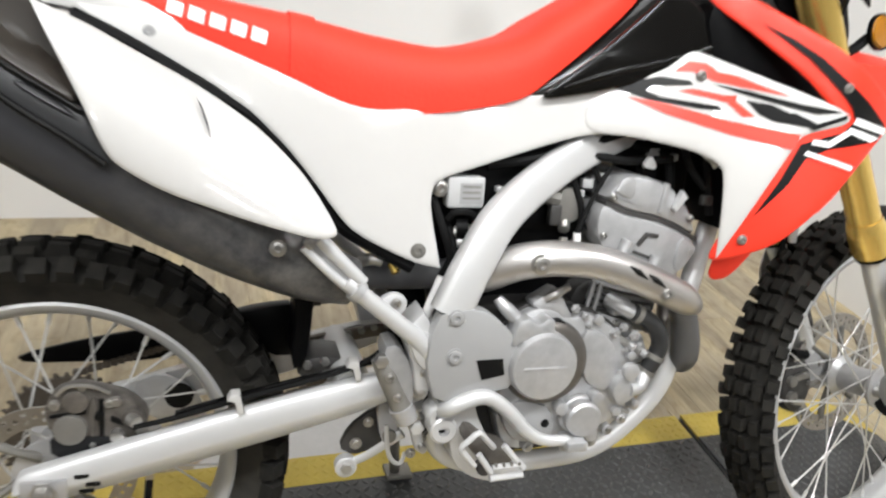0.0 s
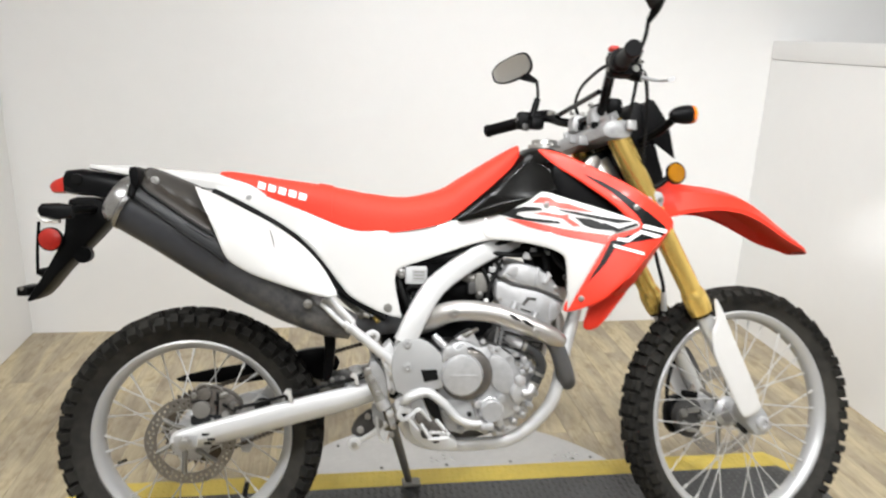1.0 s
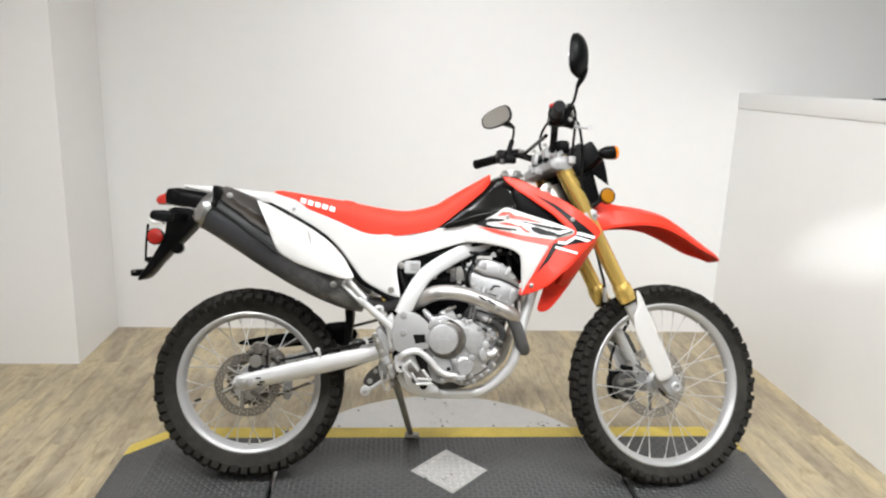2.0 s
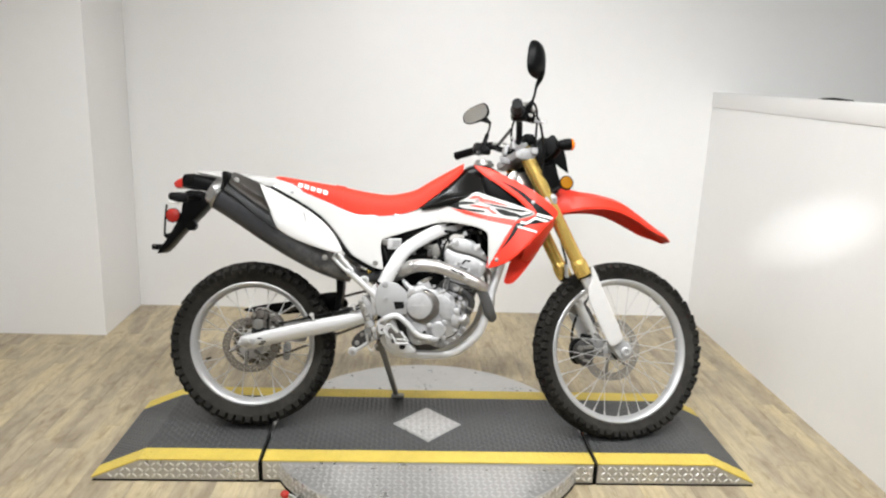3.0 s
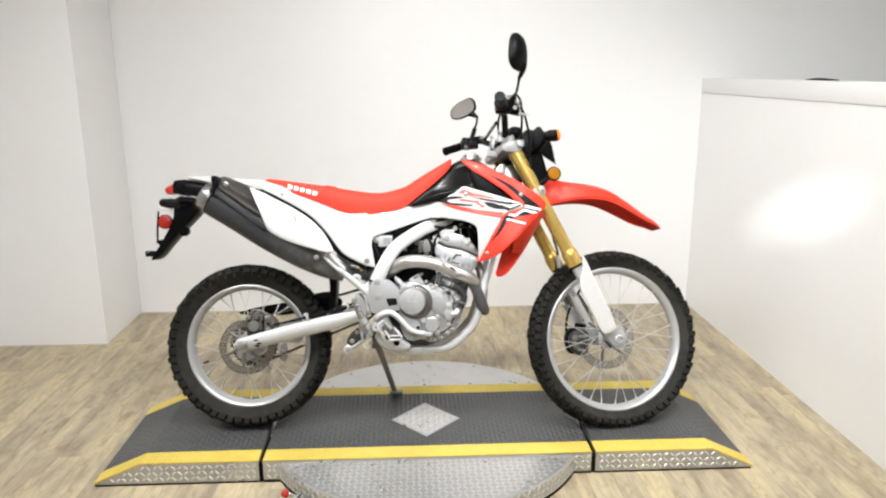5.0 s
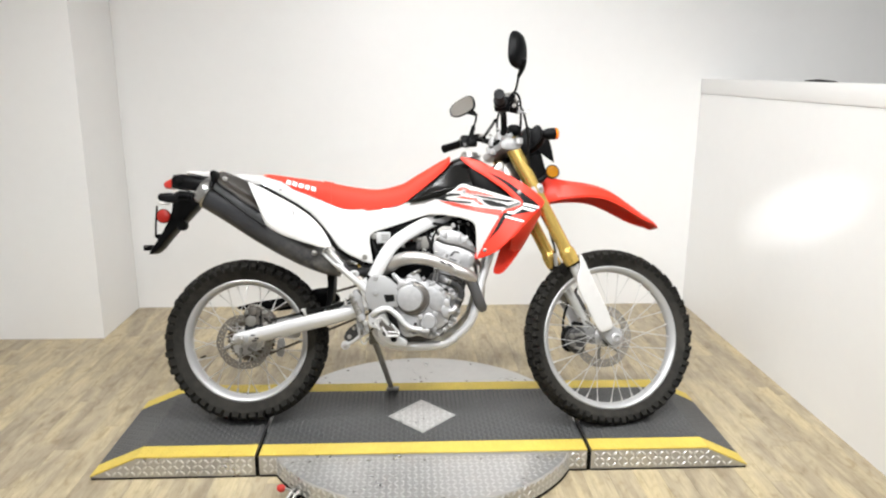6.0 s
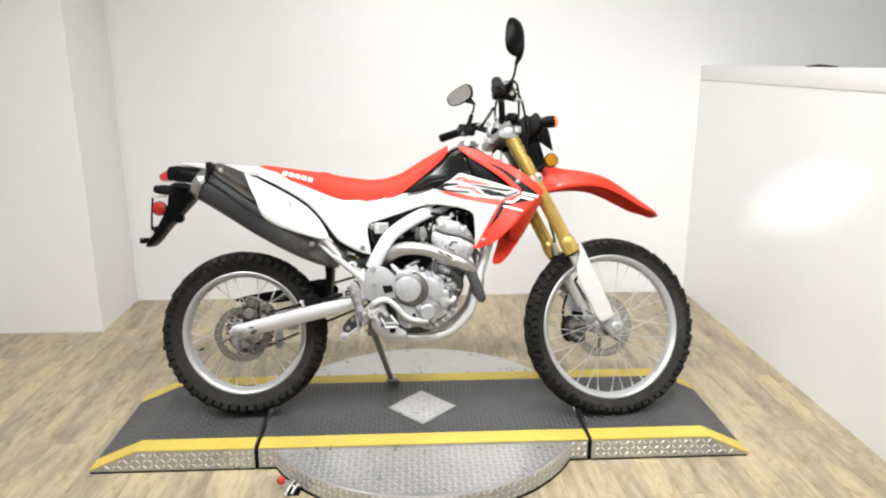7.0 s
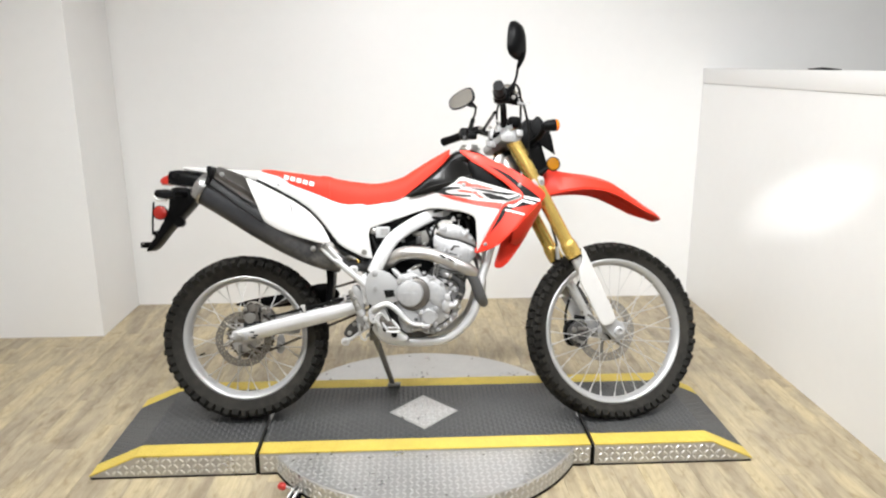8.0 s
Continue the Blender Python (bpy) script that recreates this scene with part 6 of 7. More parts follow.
cyl = part("master_cylinder", tube([(0.428, -0.165, 0.520), (0.438, -0.168, 0.497), (0.452, -0.170, 0.466), (0.462, -0.171, 0.444)], [0.013, 0.0145, 0.0145, 0.016], 16), DIRTSTEEL, bike, "grey rear brake master cylinder")
part("cylinder_boot", tube([(0.460, -0.171, 0.449), (0.470, -0.172, 0.427)], [0.0185, 0.0165], 16, smooth=False), ALU, cyl)
part("cylinder_banjo", disc(0.010, -0.170, -0.182, (0.428, 0, 0.520), seg=6), STEEL, cyl)
for x, z in ((0.440, 0.498), (0.452, 0.468)):
    bolt(cyl, x, -0.182, z, 0.005, 0.006, STEEL)
part("cylinder_cap", tube([(0.440, -0.150, 0.575), (0.450, -0.152, 0.556)], 0.010, 12, smooth=False), BLACK, bike)
part("push_rod", tube([(0.466, -0.168, 0.436), (0.476, -0.168, 0.418), (0.484, -0.168, 0.402)], 0.0055, 10), STEEL, bike)
arm = part("linkage_arm", tube([(0.400, -0.086, 0.322), (0.430, -0.094, 0.338), (0.478, -0.108, 0.375)], [0.0075, 0.007, 0.008], 12, flat=0.7), FRAME, bike, "light silver shock linkage arm")
part("arm_eye", lathe([(0.007, 0.010), (0.0165, 0.010), (0.0165, -0.010), (0.014, -0.012), (0.007, -0.012)], 24, closed=True, centre=(0.397, -0.086, 0.320)), FRAME, arm)
part("eye_bolt", disc(0.0085, -0.088, -0.106, (0.397, 0, 0.320), seg=6), STEEL, arm)
part("linkage_plate", slab([(0.386, 0.345), (0.400, 0.378), (0.438, 0.408), (0.472, 0.402), (0.466, 0.362), (0.442, 0.340), (0.410, 0.330)], -0.078, -0.062, 1, 0.004), ALUDARK, bike, "dark cast linkage plate")
part("linkage_link", slab([(0.436, 0.424), (0.462, 0.428), (0.474, 0.372), (0.462, 0.356), (0.446, 0.362)], -0.106, -0.092, 1, 0.003), BRACKET, bike)
part("link_pin", disc(0.0105, -0.104, -0.112, (0.458, 0, 0.372), seg=20), DIRTSTEEL, bike)
part("stay_hook", tube([(0.452, -0.112, 0.392), (0.456, -0.116, 0.352), (0.464, -0.117, 0.334), (0.476, -0.117, 0.330), (0.482, -0.115, 0.346)], 0.0035, 8), SPOKE, bike)
for x, y, z, r in ((0.412, -0.079, 0.352, 0.007), (0.430, -0.079, 0.386, 0.006), (0.456, -0.079, 0.394, 0.006), (0.488, -0.126, 0.350, 0.006)):
    bolt(bike, x, y, z, r, 0.008, STEEL)
clevis = part("rod_clevis", slab([(0.472, 0.424), (0.486, 0.426), (0.494, 0.404), (0.498, 0.380), (0.486, 0.374), (0.478, 0.396)], -0.176, -0.160, 1, 0.004), ALU, bike)
part("clevis_nut", disc(0.010, -0.174, -0.184, (0.482, 0, 0.418), seg=6), SPOKE, clevis)
part("clevis_pin", disc(0.006, -0.174, -0.186, (0.492, 0, 0.386), seg=12), STEEL, clevis)
eye = part("pivot_eye", lathe([(0.008, 0.016), (0.020, 0.016), (0.020, -0.012), (0.017, -0.015), (0.008, -0.015)], 24, closed=True, centre=(0.516, -0.186, 0.421)), FRAME, bike)
# Black plug paints the dark inside the eye.
part("eye_core", disc(0.0082, -0.172, -0.190, (0.516, 0, 0.421), seg=16), DECALGAPBLACK, eye)
part("return_spring", tube([(0.500 + 0.006 * math.sin(k * 1.9), -0.150 + 0.006 * math.cos(k * 1.9), 0.445 - 0.0035 * k) for k in range(20)], 0.0018, 6, 2), STEEL, bike)
part("switch_wire", tube([(0.505, -0.140, 0.470), (0.500, -0.155, 0.440), (0.507, -0.150, 0.400), (0.498, -0.130, 0.372)], 0.0035, 8), HOSE, bike)
part("side_stand", tube([(0.497, 0.10, 0.315), (0.515, 0.145, 0.255), (0.558, 0.297, 0.082)], [0.014, 0.012, 0.011], 12, 1, smooth=False), DIRTSTEEL, bike, "grey steel side stand")
part("stand_foot", block((0.537, 0.272, 0.072), (0.592, 0.324, 0.084), 0.004), DIRTSTEEL, bike, m=pose(0, 0, 0))
part("stand_mount", block((0.475, 0.085, 0.30), (0.515, 0.12, 0.36), 0.004), DIRTSTEEL, bike)

# grey cable clip above the cylinder head
for x, z in [(0.813, 0.794)]:
    part("cable_clip", slab([(x - 0.012, z - 0.006), (x + 0.012, z - 0.009), (x + 0.004, z + 0.009), (x - 0.003, z + 0.010)], -0.146, -0.136, 1, 0.001), LABELGREY, bike, "grey plastic cable clip")


# flanks drawn in towards the centre plane to fit the camera's view, less so where the shrouds flare at the front
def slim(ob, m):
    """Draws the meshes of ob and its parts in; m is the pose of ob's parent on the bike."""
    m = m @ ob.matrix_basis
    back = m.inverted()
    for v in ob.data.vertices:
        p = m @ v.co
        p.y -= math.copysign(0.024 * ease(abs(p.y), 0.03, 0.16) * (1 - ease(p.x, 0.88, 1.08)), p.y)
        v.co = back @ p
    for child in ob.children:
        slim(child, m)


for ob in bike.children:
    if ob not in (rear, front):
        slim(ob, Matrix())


# fork, bars and front end; built straight ahead, then turned by the steering
def turned(name, bm, mat, label="", parent=None, angle=38):
    return part(name, bm, mat, parent or bike, label, None if parent else STEER, angle)


AX = Vector((math.sin(radians(28.4)), 0, -math.cos(radians(28.4))))


def leg(y):
    top = Vector((1.012, y, 1.105))
    at = lambda d: top + AX * d  # noqa: E731
    t = turned("fork_tube", tube([at(-0.015), at(0.0), at(0.12), at(0.30), at(0.472)], [0.0270, 0.0285, 0.0285, 0.0265, 0.0260], 24, 3), GOLD, "gold anodised fork tube")
    turned("fork_collar", tube([at(0.462), at(0.480), at(0.505), at(0.528)], [0.0275, 0.0315, 0.0315, 0.029], 24, 3), GOLD, "", t)
    turned("dust_seal", tube([at(0.526), at(0.536)], 0.0265, 24, smooth=False), BLACK, "", t)
    turned("slider", tube([at(0.53), at(0.80)], 0.0205, 20, smooth=False), SPOKE, "", t)
    turned("axle_clamp", slab([(1.372, 0.402), (1.408, 0.408), (1.440, 0.385), (1.458, 0.352), (1.446, 0.322), (1.414, 0.317), (1.390, 0.342), (1.366, 0.374)], y - 0.020, y + 0.022, 1, 0.006), BRACKET, "grey cast axle clamp", t)
    return t


near, far = leg(-0.095), leg(0.095)
turned("axle_cap", lathe([(0, 0), (0.019, 0), (0.019, -0.010), (0.014, -0.013), (0.010, -0.013), (0.009, -0.006), (0, -0.006)], 24, centre=(1.428, -0.112, 0.350)), ALU)
turned("front_axle", tube([(1.445, -0.12, 0.345), (1.445, 0.12, 0.345)], 0.011, 12, smooth=False), STEEL)
for y in (-0.127, 0.117):
    d = -1 if y < 0 else 1
    turned("fork_guard", panel([(1.272, 0.678), (1.285, 0.672), (1.330, 0.575), (1.410, 0.408), (1.402, 0.386), (1.362, 0.370), (1.346, 0.382), (1.300, 0.475), (1.268, 0.535), (1.262, 0.585), (1.280, 0.620)],
                               lambda x, z: -abs(y) - 0.010 + 0.10 * max(0.0, (x - 1.272) * 0.88 + (z - 0.678) * 0.475 - 0.035), 0.006, mirror=d > 0), WHITE, "glossy white fork guard")
for y in (-0.095, 0.095):
    turned("guard_bolt", lathe([(0, 0), (0.007, 0), (0.007, -0.006), (0, -0.006)], 12, centre=(1.39, y - 0.035, 0.385)), STEEL)
# clamps
low = turned("lower_clamp", slab([(1.085, 0.940), (1.132, 0.950), (1.143, 0.925), (1.132, 0.903), (1.095, 0.900)], -0.122, 0.122, 1, 0.008), CLAMP, "grey cast lower fork clamp")
upper = turned("upper_clamp", slab([(0.962, 1.100), (0.985, 1.118), (1.035, 1.122), (1.052, 1.100), (1.040, 1.072), (0.970, 1.070)], -0.128, 0.128, 1, 0.009), CLAMP, "grey cast upper fork clamp")
for y in (-0.05, 0.05):
    turned("bar_clamp", slab([(0.972, 1.115), (0.968, 1.150), (0.985, 1.168), (1.012, 1.160), (1.018, 1.120)], y - 0.017, y + 0.017, 1, 0.006), CLAMP, "", upper)
    for dx in (-0.012, 0.018):
        bolt(upper, 0.988 + dx, y, 1.168, 0.006, 0.008, STEEL, axis=(0, 0, 1), d=1)
for y in (-0.095, 0.095):
    turned("fork_cap", tube([Vector((1.004, y, 1.120)), Vector((0.996, y, 1.135))], 0.024, 20, smooth=False), ALU, "", upper)
for x, y, z, s in ((1.036, -0.138, 1.104, 0.013), (0.998, -0.118, 1.118, 0.010), (1.050, -0.09, 1.112, 0.011), (0.962, 0.02, 1.095, 0.012), (0.958, -0.04, 1.080, 0.013), (0.975, 0.075, 1.115, 0.010), (1.022, -0.062, 1.128, 0.008), (0.966, -0.085, 1.110, 0.009), (1.010, 0.0, 1.124, 0.012), (0.985, 0.02, 1.128, 0.008)):
    turned("clamp_lug", block((x - s, y - s * 0.5, z - s), (x + s, y + s * 0.5, z + s), s * 0.35), CLAMP if s > 0.0095 else BLACK, "", upper)
turned("pinch_bolt", lathe([(0, 0), (0.006, 0), (0.006, -0.008), (0, -0.008)], 12, centre=(1.125, -0.122, 0.925)), DIRTSTEEL)

# bars and controls
bar_pts = [(0.876, -0.398, 1.199), (0.905, -0.31, 1.210), (0.945, -0.21, 1.216), (0.962, -0.165, 1.210), (0.978, -0.125, 1.195), (0.995, -0.06, 1.150), (0.995, 0.05, 1.146), (0.977, 0.11, 1.160), (0.960, 0.174, 1.184), (0.925, 0.235, 1.186), (0.880, 0.29, 1.180), (0.848, 0.335, 1.173)]
bar = turned("handlebar", tube(bar_pts, 0.0125, 14), GLOSSBLACK, "black handlebar")
turned("crossbar", tube([(0.972, 0.145, 1.180), (0.932, -0.165, 1.172)], 0.0065, 12, smooth=False), GLOSSBLACK, "", bar)
for s, end, along in ((-1, (0.874, -0.405, 1.198), (0.33, 0.94, 0.05)), (1, (0.845, 0.340, 1.172), (0.60, -0.79, 0.10))):
    turned("grip", lathe([(0, 0), (0.0175, 0), (0.019, 0.004), (0.019, 0.010), (0.0165, 0.012)] + [(0.0165 + (0.0012 if k % 2 else 0), 0.015 + 0.006 * k) for k in range(16)] + [(0.021, 0.113), (0.021, 0.120), (0, 0.120)], 20,
                         centre=end, axis=along), BLACK, "black rubber grip", bar)
turned("switch_pod", block((0.905, -0.275, 1.182), (0.958, -0.235, 1.236), 0.009), BLACK, "", bar)
turned("throttle_drum", lathe([(0, 0), (0.024, 0), (0.025, 0.006), (0.025, 0.022), (0.022, 0.026), (0, 0.026)], 24, centre=(0.910, -0.300, 1.210), axis=(0.33, 0.94, 0.05)), BLACK, "", bar)
turned("switch_pod", block((0.893, 0.205, 1.158), (0.938, 0.238, 1.208), 0.008), BLACK, "", bar)
turned("switch_cap", block((0.888, 0.215, 1.178), (0.905, 0.232, 1.196), 0.005), ALUDARK, "", bar)
turned("switch_cap", block((0.900, 0.196, 1.150), (0.918, 0.206, 1.170), 0.003), ALUDARK, "", bar)
turned("lever_perch", tube([(0.935, 0.205, 1.190), (0.955, 0.190, 1.196), (0.965, 0.165, 1.195)], [0.015, 0.013, 0.010], 12), BLACK, "", bar)
turned("clutch_mount", block((0.915, 0.17, 1.152), (0.955, 0.20, 1.185), 0.007), BLACK, "", bar)
turned("lever_perch", tube([(0.945, -0.235, 1.205), (0.985, -0.230, 1.198), (0.998, -0.245, 1.190)], [0.014, 0.013, 0.011], 12), BLACK, "", bar)
turned("lever", tube([(0.998, -0.245, 1.190), (1.006, -0.29, 1.172), (1.000, -0.335, 1.160), (0.987, -0.369, 1.152)], [0.006, 0.005, 0.005, 0.0085], 10, flat=0.7), ALU, "grey metal lever", bar)
turned("brake_reservoir", block((0.960, -0.250, 1.195), (0.998, -0.205, 1.222), 0.006), BLACK, "", bar)
turned("reservoir_lid", block((0.958, -0.252, 1.2225), (1.000, -0.203, 1.229), 0.002), ALUDARK, "", bar)
for x, y in ((0.963, -0.247), (0.995, -0.208)):
    turned("lid_screw", lathe([(0, 0), (0.004, 0), (0.004, 0.003), (0, 0.003)], 10, centre=(x, y, 1.2288), axis=(0, 0, 1)), STEEL, "", bar)
turned("sight_glass", lathe([(0, 0), (0.008, 0), (0.008, -0.003), (0, -0.003)], 16, centre=(0.978, -0.250, 1.208)), DIRTSTEEL, "", bar)
turned("perch_clamp", slab([(0.938, 1.196), (0.944, 1.226), (0.958, 1.230), (0.966, 1.212), (0.956, 1.192)], -0.246, -0.226, 1, 0.003), ALUDARK, "", bar)
turned("lever_pivot", lathe([(0, 0), (0.007, 0), (0.007, 0.022), (0, 0.022)], 12, centre=(0.998, -0.242, 1.182), axis=(0, 0, 1)), STEEL, "bright pivot bolt", bar)
turned("banjo_bolt", tube([(1.000, -0.212, 1.208), (1.014, -0.210, 1.206)], 0.007, 10, smooth=False), STEEL, "", bar)
turned("throttle_elbow", tube([(0.922, -0.290, 1.232), (0.950, -0.282, 1.240), (0.972, -0.268, 1.236), (0.990, -0.245, 1.222)], [0.0045, 0.0055, 0.0055, 0.0045], 10), STEEL, "bright throttle cable elbow", bar)
turned("pod_seam", block((0.904, -0.2565, 1.181), (0.959, -0.2535, 1.237), 0.001), DECALGAPBLACK, "", bar)
turned("start_button", lathe([(0, 0), (0.006, 0), (0.005, 0.004), (0, 0.004)], 12, centre=(0.904, -0.255, 1.198), axis=(-1, 0, 0)), DIRTSTEEL, "", bar)
turned("clutch_adjuster", lathe([(0, 0), (0.008, 0), (0.009, 0.004), (0.009, 0.012), (0.005, 0.014), (0.005, 0.022), (0, 0.022)], 12, centre=(0.962, 0.160, 1.192), axis=(0.4, -0.9, 0)), STEEL, "", bar)
turned("kill_switch", block((0.905, -0.270, 1.238), (0.925, -0.250, 1.250), 0.004), REDLENS, "", bar)


def mirror(s, base, mid, neck, centre, normal, up, half_up, half_across, taper):
    """A mirror on its stalk: an oval bowl whose glass faces normal, with its longer axis along up."""
    n = Vector(normal).normalized()
    u = Vector(up)
    u = (u - n * u.dot(n)).normalized()
    w = n.cross(u)
    centre = Vector(centre)
    stalk = turned("mirror_stalk", tube([base, mid], [0.011, 0.009], 12, smooth=False), BLACK, "black mirror stalk")
    turned("stem", tube([mid, Vector(mid).lerp(Vector(neck), 0.5) + Vector((0.002, 0, -0.004)), neck], 0.0046, 10), BLACK, "", stalk)

    def oval(f, d):
        out = []
        for k in range(28):
            a = 2 * math.pi * k / 28
            c, q = math.cos(a), math.sin(a)
            out.append(centre + n * d + u * (math.copysign(abs(c) ** 0.72, c) * half_up * f) + w * (math.copysign(abs(q) ** 0.72, q) * half_across * f * (1 + taper * c)))
        return out
    bm = bmesh.new()
    ring_faces(bm, [oval(f, -d) for d, f in ((0.0, 0.93), (0.001, 1.0), (0.012, 0.98), (0.024, 0.82), (0.032, 0.55), (0.036, 0.2))])
    turned("mirror_head", bm, BLACK, "", stalk)
    bm = bmesh.new()
    ring_faces(bm, [oval(0.9, 0.0002), oval(0.9, 0.0014)])
    turned("mirror_glass", bm, MIRROR, "mirror glass", stalk)
    away = Vector(neck) - centre
    away = (away - n * away.dot(n)).normalized()
    rim = centre - n * 0.020 + away * (0.72 * min(half_up, half_across))
    turned("mirror_neck", tube([neck, Vector(neck).lerp(rim, 0.5) - n * 0.006, rim], [0.006, 0.011, 0.018], 12), BLACK, "", stalk)


mirror(-1, (0.958, -0.272, 1.218), (0.966, -0.288, 1.240), (0.980, -0.300, 1.300), (0.956, -0.338, 1.385), (-0.72, 0.69, 0.05), (0.06, -0.10, 1.0), 0.066, 0.058, -0.22)
mirror(1, (0.930, 0.200, 1.190), (0.944, 0.194, 1.243), (0.975, 0.262, 1.312), (0.930, 0.345, 1.370), (-0.72, -0.69, -0.02), (0.62, -0.72, 0.26), 0.067, 0.038, 0.12)
# cables
BAR_CABLES = (([(0.955, -0.25, 1.23), (0.985, -0.235, 1.262), (1.02, -0.20, 1.24), (1.045, -0.12, 1.14), (1.05, -0.04, 1.03)], 0.0045), ([(1.015, 0.10, 1.10), (1.045, 0.13, 1.165), (1.030, 0.13, 1.215), (1.010, 0.06, 1.246), (0.980, -0.085, 1.250), (0.955, -0.20, 1.236)], 0.0045),
               ([(0.985, -0.235, 1.215), (1.02, -0.225, 1.20), (1.06, -0.17, 1.12), (1.08, -0.12, 1.02), (1.12, -0.07, 0.92)], 0.0045), ([(0.955, 0.17, 1.175), (0.985, 0.13, 1.170), (1.03, 0.06, 1.12), (1.04, 0.02, 1.00)], 0.004))
FORK_HOSES = (([(1.17, 0.02, 0.90), (1.206, 0.03, 0.822), (1.225, 0.03, 0.753), (1.244, 0.04, 0.695), (1.25, 0.07, 0.62), (1.29, 0.115, 0.53)], 0.005),
               ([(1.12, 0.10, 0.92), (1.19, 0.135, 0.80), (1.270, 0.130, 0.69), (1.374, 0.12, 0.586), (1.363, 0.12, 0.538), (1.326, 0.12, 0.480), (1.307, 0.12, 0.420), (1.308, 0.12, 0.362), (1.321, 0.115, 0.330)], 0.0055))
for pts, r in BAR_CABLES + FORK_HOSES:
    turned("cable", tube(pts, r, 8), HOSE)

turned("hose_spring", tube([(1.244, 0.04, 0.690), (1.252, 0.05, 0.640)], 0.008, 10, smooth=False), SPOKE, "grey hose spring")

# headlamp, dials, signals
shell = turned("headlamp_shell", slab([(1.03, 1.10), (1.072, 1.15), (1.088, 1.184), (1.108, 1.172), (1.130, 1.190), (1.150, 1.160), (1.158, 1.12), (1.145, 1.075), (1.10, 1.06), (1.075, 1.06)], -0.080, 0.080, 1, 0.004), BLACK, "black headlamp shell")
for y in (-0.086, 0.080):
    turned("shell_cheek", slab([(1.10, 1.165), (1.132, 1.194), (1.158, 1.160), (1.182, 1.125), (1.198, 1.038, 1), (1.140, 1.074), (1.11, 1.10)], y, y + 0.006, 1, 0.002), BLACK, "", shell)
turned("headlamp_stay", slab([(1.085, 1.095), (1.140, 1.100), (1.152, 1.066), (1.162, 1.028), (1.172, 0.997), (1.166, 0.970), (1.145, 0.952), (1.120, 0.955), (1.09, 1.0)], -0.075, 0.04, 1, 0.006), BLACK, "black headlamp stay")
turned("steering_stop", slab([(1.030, 1.064), (1.080, 1.068), (1.105, 0.995), (1.090, 0.985), (1.050, 1.005)], -0.062, 0.062, 1, 0.006), BLACK, "black part behind the fork tubes")
turned("headlamp_glass", lathe([(0, 0), (0.042, 0), (0.038, 0.010), (0.024, 0.016), (0, 0.018)], 28, centre=(1.150, 0, 1.105), axis=(0.97, 0, 0.1)), SPOKE, "clear headlamp lens")
turned("dial_pod", block((1.025, -0.055, 1.150), (1.07, 0.055, 1.195), 0.012), BLACK, "black instrument pod")
for s in (-1, 1):
    sig = turned("front_signal", lathe([(0, 0), (0.010, 0), (0.017, 0.010), (0.022, 0.028), (0.023, 0.048), (0.020, 0.055), (0, 0.055)], 20, centre=(1.102, s * 0.205, 1.118), axis=(0.97, s * 0.1, 0.08)), BLACK, "black front turn signal with an orange lens")
    turned("lens", lathe([(0, 0), (0.0225, 0), (0.021, 0.008), (0.012, 0.014), (0, 0.015)], 20, centre=(1.153, s * 0.210, 1.122), axis=(0.97, s * 0.1, 0.08)), ORANGE, "orange lens", sig)
    turned("stalk", tube([(1.115, s * 0.195, 1.110), (1.11, s * 0.14, 1.09), (1.10, s * 0.08, 1.08)], 0.010, 10), BLACK, "", sig)
    ref = turned("side_reflector", lathe([(0, 0), (0.0255, 0), (0.0255, s * 0.006), (0.0225, s * 0.010), (0, s * 0.012)], 28, centre=(1.175, s * 0.116, 0.994)), AMBER, "round amber side reflector")
    turned("rim", lathe([(0.0255, 0.0), (0.0280, 0.0), (0.0280, s * 0.007), (0.0255, s * 0.007)], 28, closed=True, centre=(1.175, s * 0.116, 0.994)), BLACK, "", ref)
    turned("reflector_arm", tube([(1.160, s * 0.110, 0.985), (1.140, s * 0.104, 0.968), (1.122, s * 0.097, 0.958)], 0.008, 8), BLACK, "", ref)


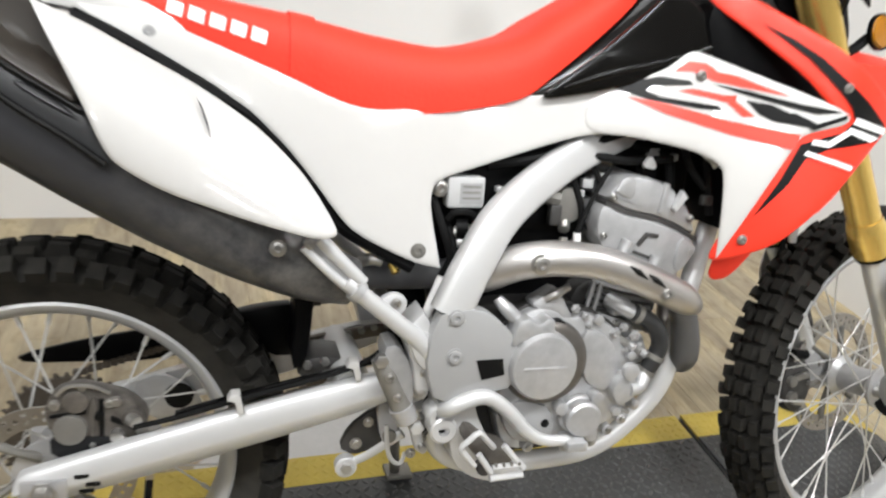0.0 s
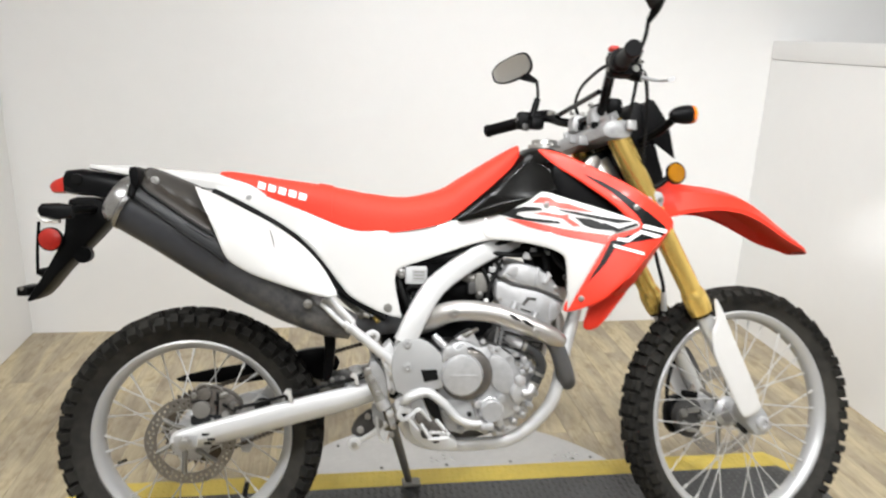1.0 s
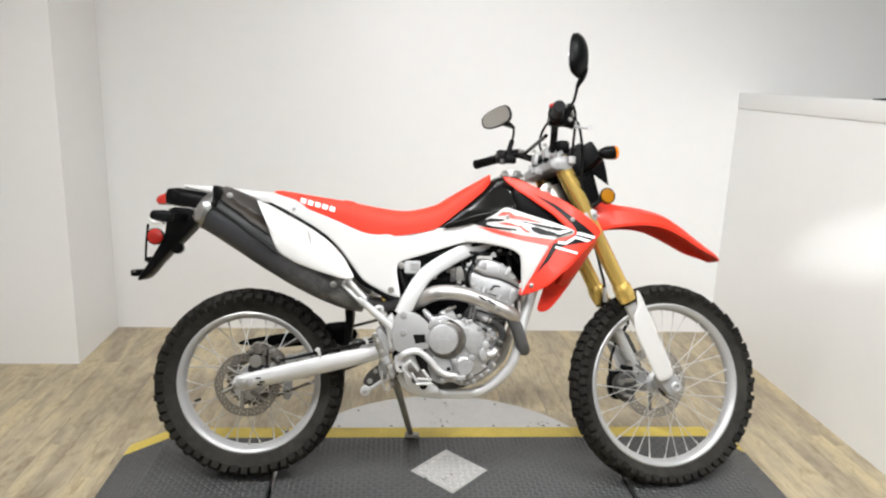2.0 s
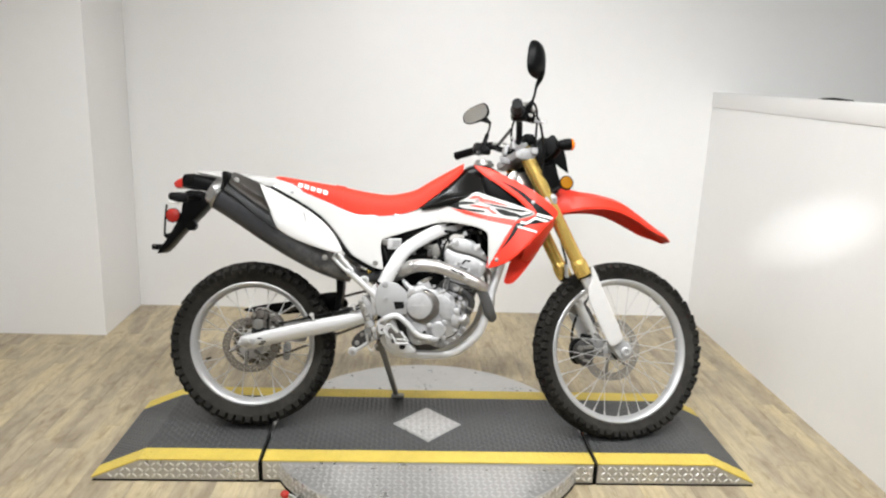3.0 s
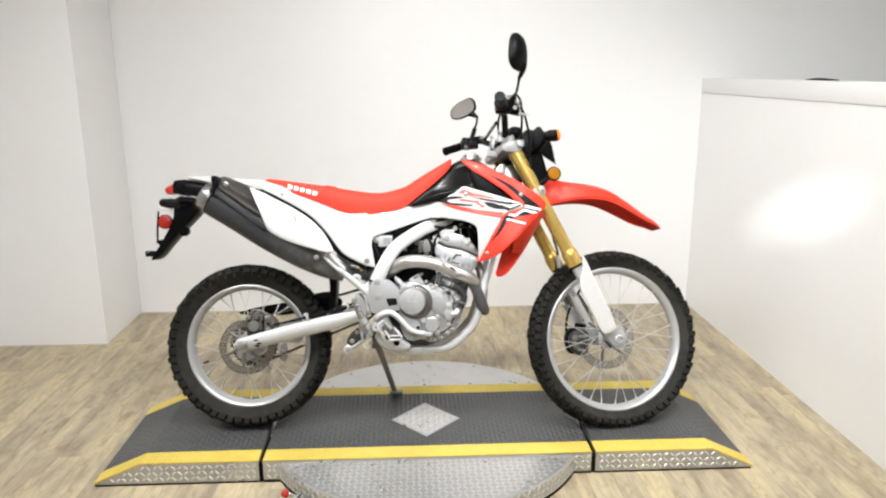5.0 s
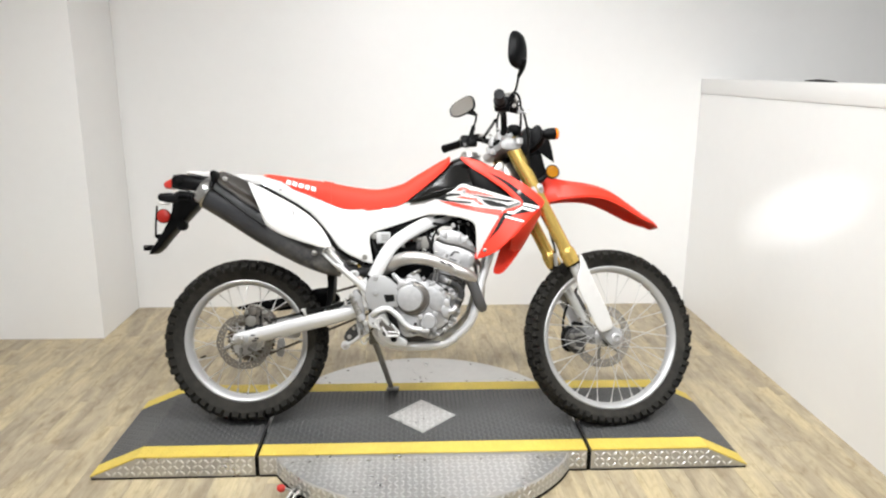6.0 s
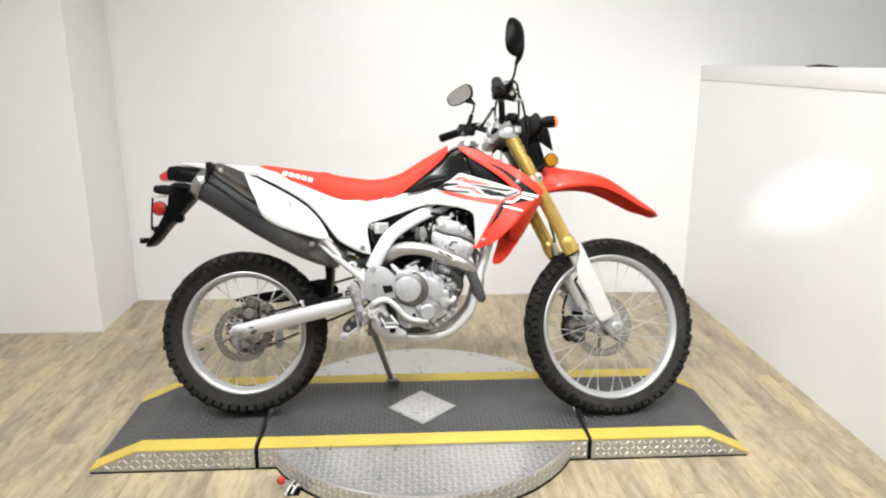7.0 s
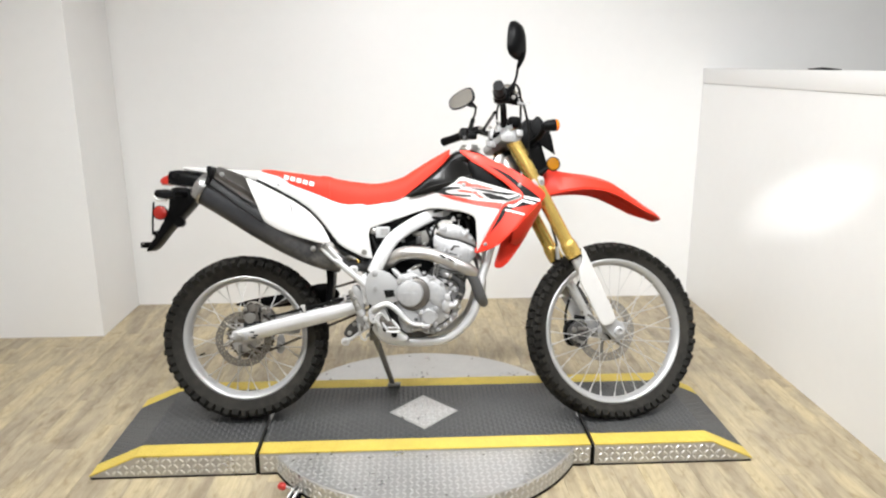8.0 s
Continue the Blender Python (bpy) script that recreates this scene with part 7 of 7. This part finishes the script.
# fender
def fender_mesh():
    st = [(1.105, 0.970, 0.874, 0.050), (1.15, 1.003, 0.880, 0.058), (1.20, 1.002, 0.888, 0.062), (1.255, 0.988, 0.900, 0.068), (1.34, 0.979, 0.908, 0.073), (1.41, 0.965, 0.902, 0.075), (1.46, 0.946, 0.886, 0.075), (1.51, 0.915, 0.863, 0.071), (1.58, 0.867, 0.828, 0.063), (1.64, 0.829, 0.808, 0.050), (1.665, 0.806, 0.797, 0.036)]
    fine = curve_through([Vector(s[:3]) for s in st], 4)
    wide = [float(np.interp(i / (len(fine) - 1), np.linspace(0, 1, len(st)), [s[3] for s in st])) for i in range(len(fine))]
    rings = []
    for p, h in zip(fine, wide):
        x, top, skirt = p
        ridge = skirt + (top - skirt) * float(np.interp(x, (1.15, 1.25, 1.36, 1.43, 1.5, 1.6, 1.66), (0.08, 0.10, 0.14, 0.18, 0.2, 0.25, 0.3)))
        t = 0.004
        out = [(h * 1.0, skirt), (h * 1.01, skirt + (ridge - skirt) * 0.5), (h * 1.03, ridge), (h * 0.80, ridge + (top - ridge) * 0.60), (h * 0.42, ridge + (top - ridge) * 0.91), (0, top)]
        out = out + [(-y, z) for y, z in out[-2::-1]]
        ins = [(y * (1 - t / max(h, 0.02)), z - t) for y, z in out[::-1]]
        ins[0], ins[-1] = (ins[0][0], out[-1][1]), (ins[-1][0], out[0][1])
        rings.append([(x, y, z) for y, z in out + ins])
    bm = bmesh.new()
    ring_faces(bm, rings)
    return bm


turned("front_fender", fender_mesh(), RED, "glossy red front fender", angle=28)
turned("fender_bracket", slab([(1.13, 0.955), (1.20, 0.960), (1.20, 0.905), (1.13, 0.89)], -0.05, 0.05, 1, 0.006), RED)

# front brake on the left leg
fc = turned("front_caliper", slab([(1.300, 0.352), (1.322, 0.382), (1.360, 0.392), (1.386, 0.375), (1.392, 0.325), (1.372, 0.284), (1.345, 0.277), (1.308, 0.305)], 0.072, 0.105, 1, 0.008), ALUDARK, "dark cast front brake caliper")
turned("caliper_body", slab([(1.296, 0.360), (1.318, 0.392), (1.345, 0.396), (1.360, 0.350), (1.352, 0.290), (1.322, 0.284), (1.302, 0.306)], 0.10, 0.140, 1, 0.008), BLACK, "", fc)
turned("caliper_arm", slab([(1.338, 0.530), (1.358, 0.536), (1.398, 0.468), (1.420, 0.400), (1.400, 0.385), (1.366, 0.466)], 0.088, 0.100, 1, 0.003), ALUDARK, "dark caliper bracket", fc)
turned("caliper_pin", tube([(1.330, 0.080, 0.405), (1.372, 0.080, 0.398)], 0.010, 12, smooth=False), BLACK, "", fc)
turned("caliper_bridge", slab([(1.335, 0.364), (1.372, 0.366), (1.378, 0.352), (1.338, 0.350)], 0.066, 0.074, 0, 0.002), STEEL, "", fc)
turned("caliper_bridge", slab([(1.330, 0.312), (1.368, 0.306), (1.366, 0.294), (1.332, 0.300)], 0.066, 0.074, 0, 0.002), STEEL, "", fc)
for x, z, r in ((1.322, 0.352, 0.012), (1.326, 0.318, 0.012), (1.378, 0.338, 0.006), (1.362, 0.283, 0.006)):
    turned("caliper_piston", disc(r, 0.074, 0.062, (x, 0, z), seg=18), DIRTSTEEL, "", fc)
turned("caliper_bleed", tube([(1.345, 0.09, 0.392), (1.352, 0.09, 0.412)], 0.005, 8, smooth=False), STEEL, "", fc)
turned("speed_sensor", tube([(1.42, -0.075, 0.345), (1.40, -0.07, 0.33)], 0.018, 14, smooth=False), BLACK)


# ---- floor planks, piece by piece ----
def floor_planks():
    floor = bpy.data.objects["floor"]
    inv = floor.matrix_basis.inverted()
    rnd = random.Random(5)
    W, lengths = 0.098, (0.70, 0.92, 1.15, 0.14, 0.28, 0.42, 0.56)
    meshes = []
    for ln in lengths:
        bm = bmesh.new()
        w, g = W / 2 - 0.0003, 0.0007
        rings = [[(-w, -ln / 2 + 0.0008, -0.006), (w, -ln / 2 + 0.0008, -0.006), (w, ln / 2 - 0.0008, -0.006), (-w, ln / 2 - 0.0008, -0.006)],
                 [(-w, -ln / 2 + 0.0008, -g), (w, -ln / 2 + 0.0008, -g), (w, ln / 2 - 0.0008, -g), (-w, ln / 2 - 0.0008, -g)],
                 [(-w + g, -ln / 2 + g, 0), (w - g, -ln / 2 + g, 0), (w - g, ln / 2 - g, 0), (-w + g, ln / 2 - g, 0)]]
        ring_faces(bm, rings)
        meshes.append((ln, part("plank", bm, PLANK, floor)))
    used = set()
    x = -1.66 + W / 2
    rest = []
    while x < 2.41:
        y = begin = -2.3 - rnd.random() * 0.9
        while y < 1.74:
            k = rnd.randrange(3)
            ln, first = meshes[k]
            if y + ln > 1.76:
                k = min((j for j in range(7) if y + lengths[j] > 1.742), key=lambda j: lengths[j])
                ln, first = meshes[k]
            m = inv @ pose(x, y + ln / 2, 0.0)
            if k in used:
                again("plank", first, floor, m)
            else:
                first.matrix_basis = m
                used.add(k)
            y += ln
        rest.append((x, begin))
        x += W
    bm = bmesh.new()
    for x, y in rest:
        while y > -5.59:
            ln = min(lengths[rnd.randrange(3)], y + 5.6)
            block((x - W / 2 + 0.0006, y - ln + 0.0008, -0.006), (x + W / 2 - 0.0006, y - 0.0008, -0.0003), 0, bm)
            y -= ln
    tagged(part("planks", bm, PLANK, floor, m=inv), kind="stuff")


floor_planks()
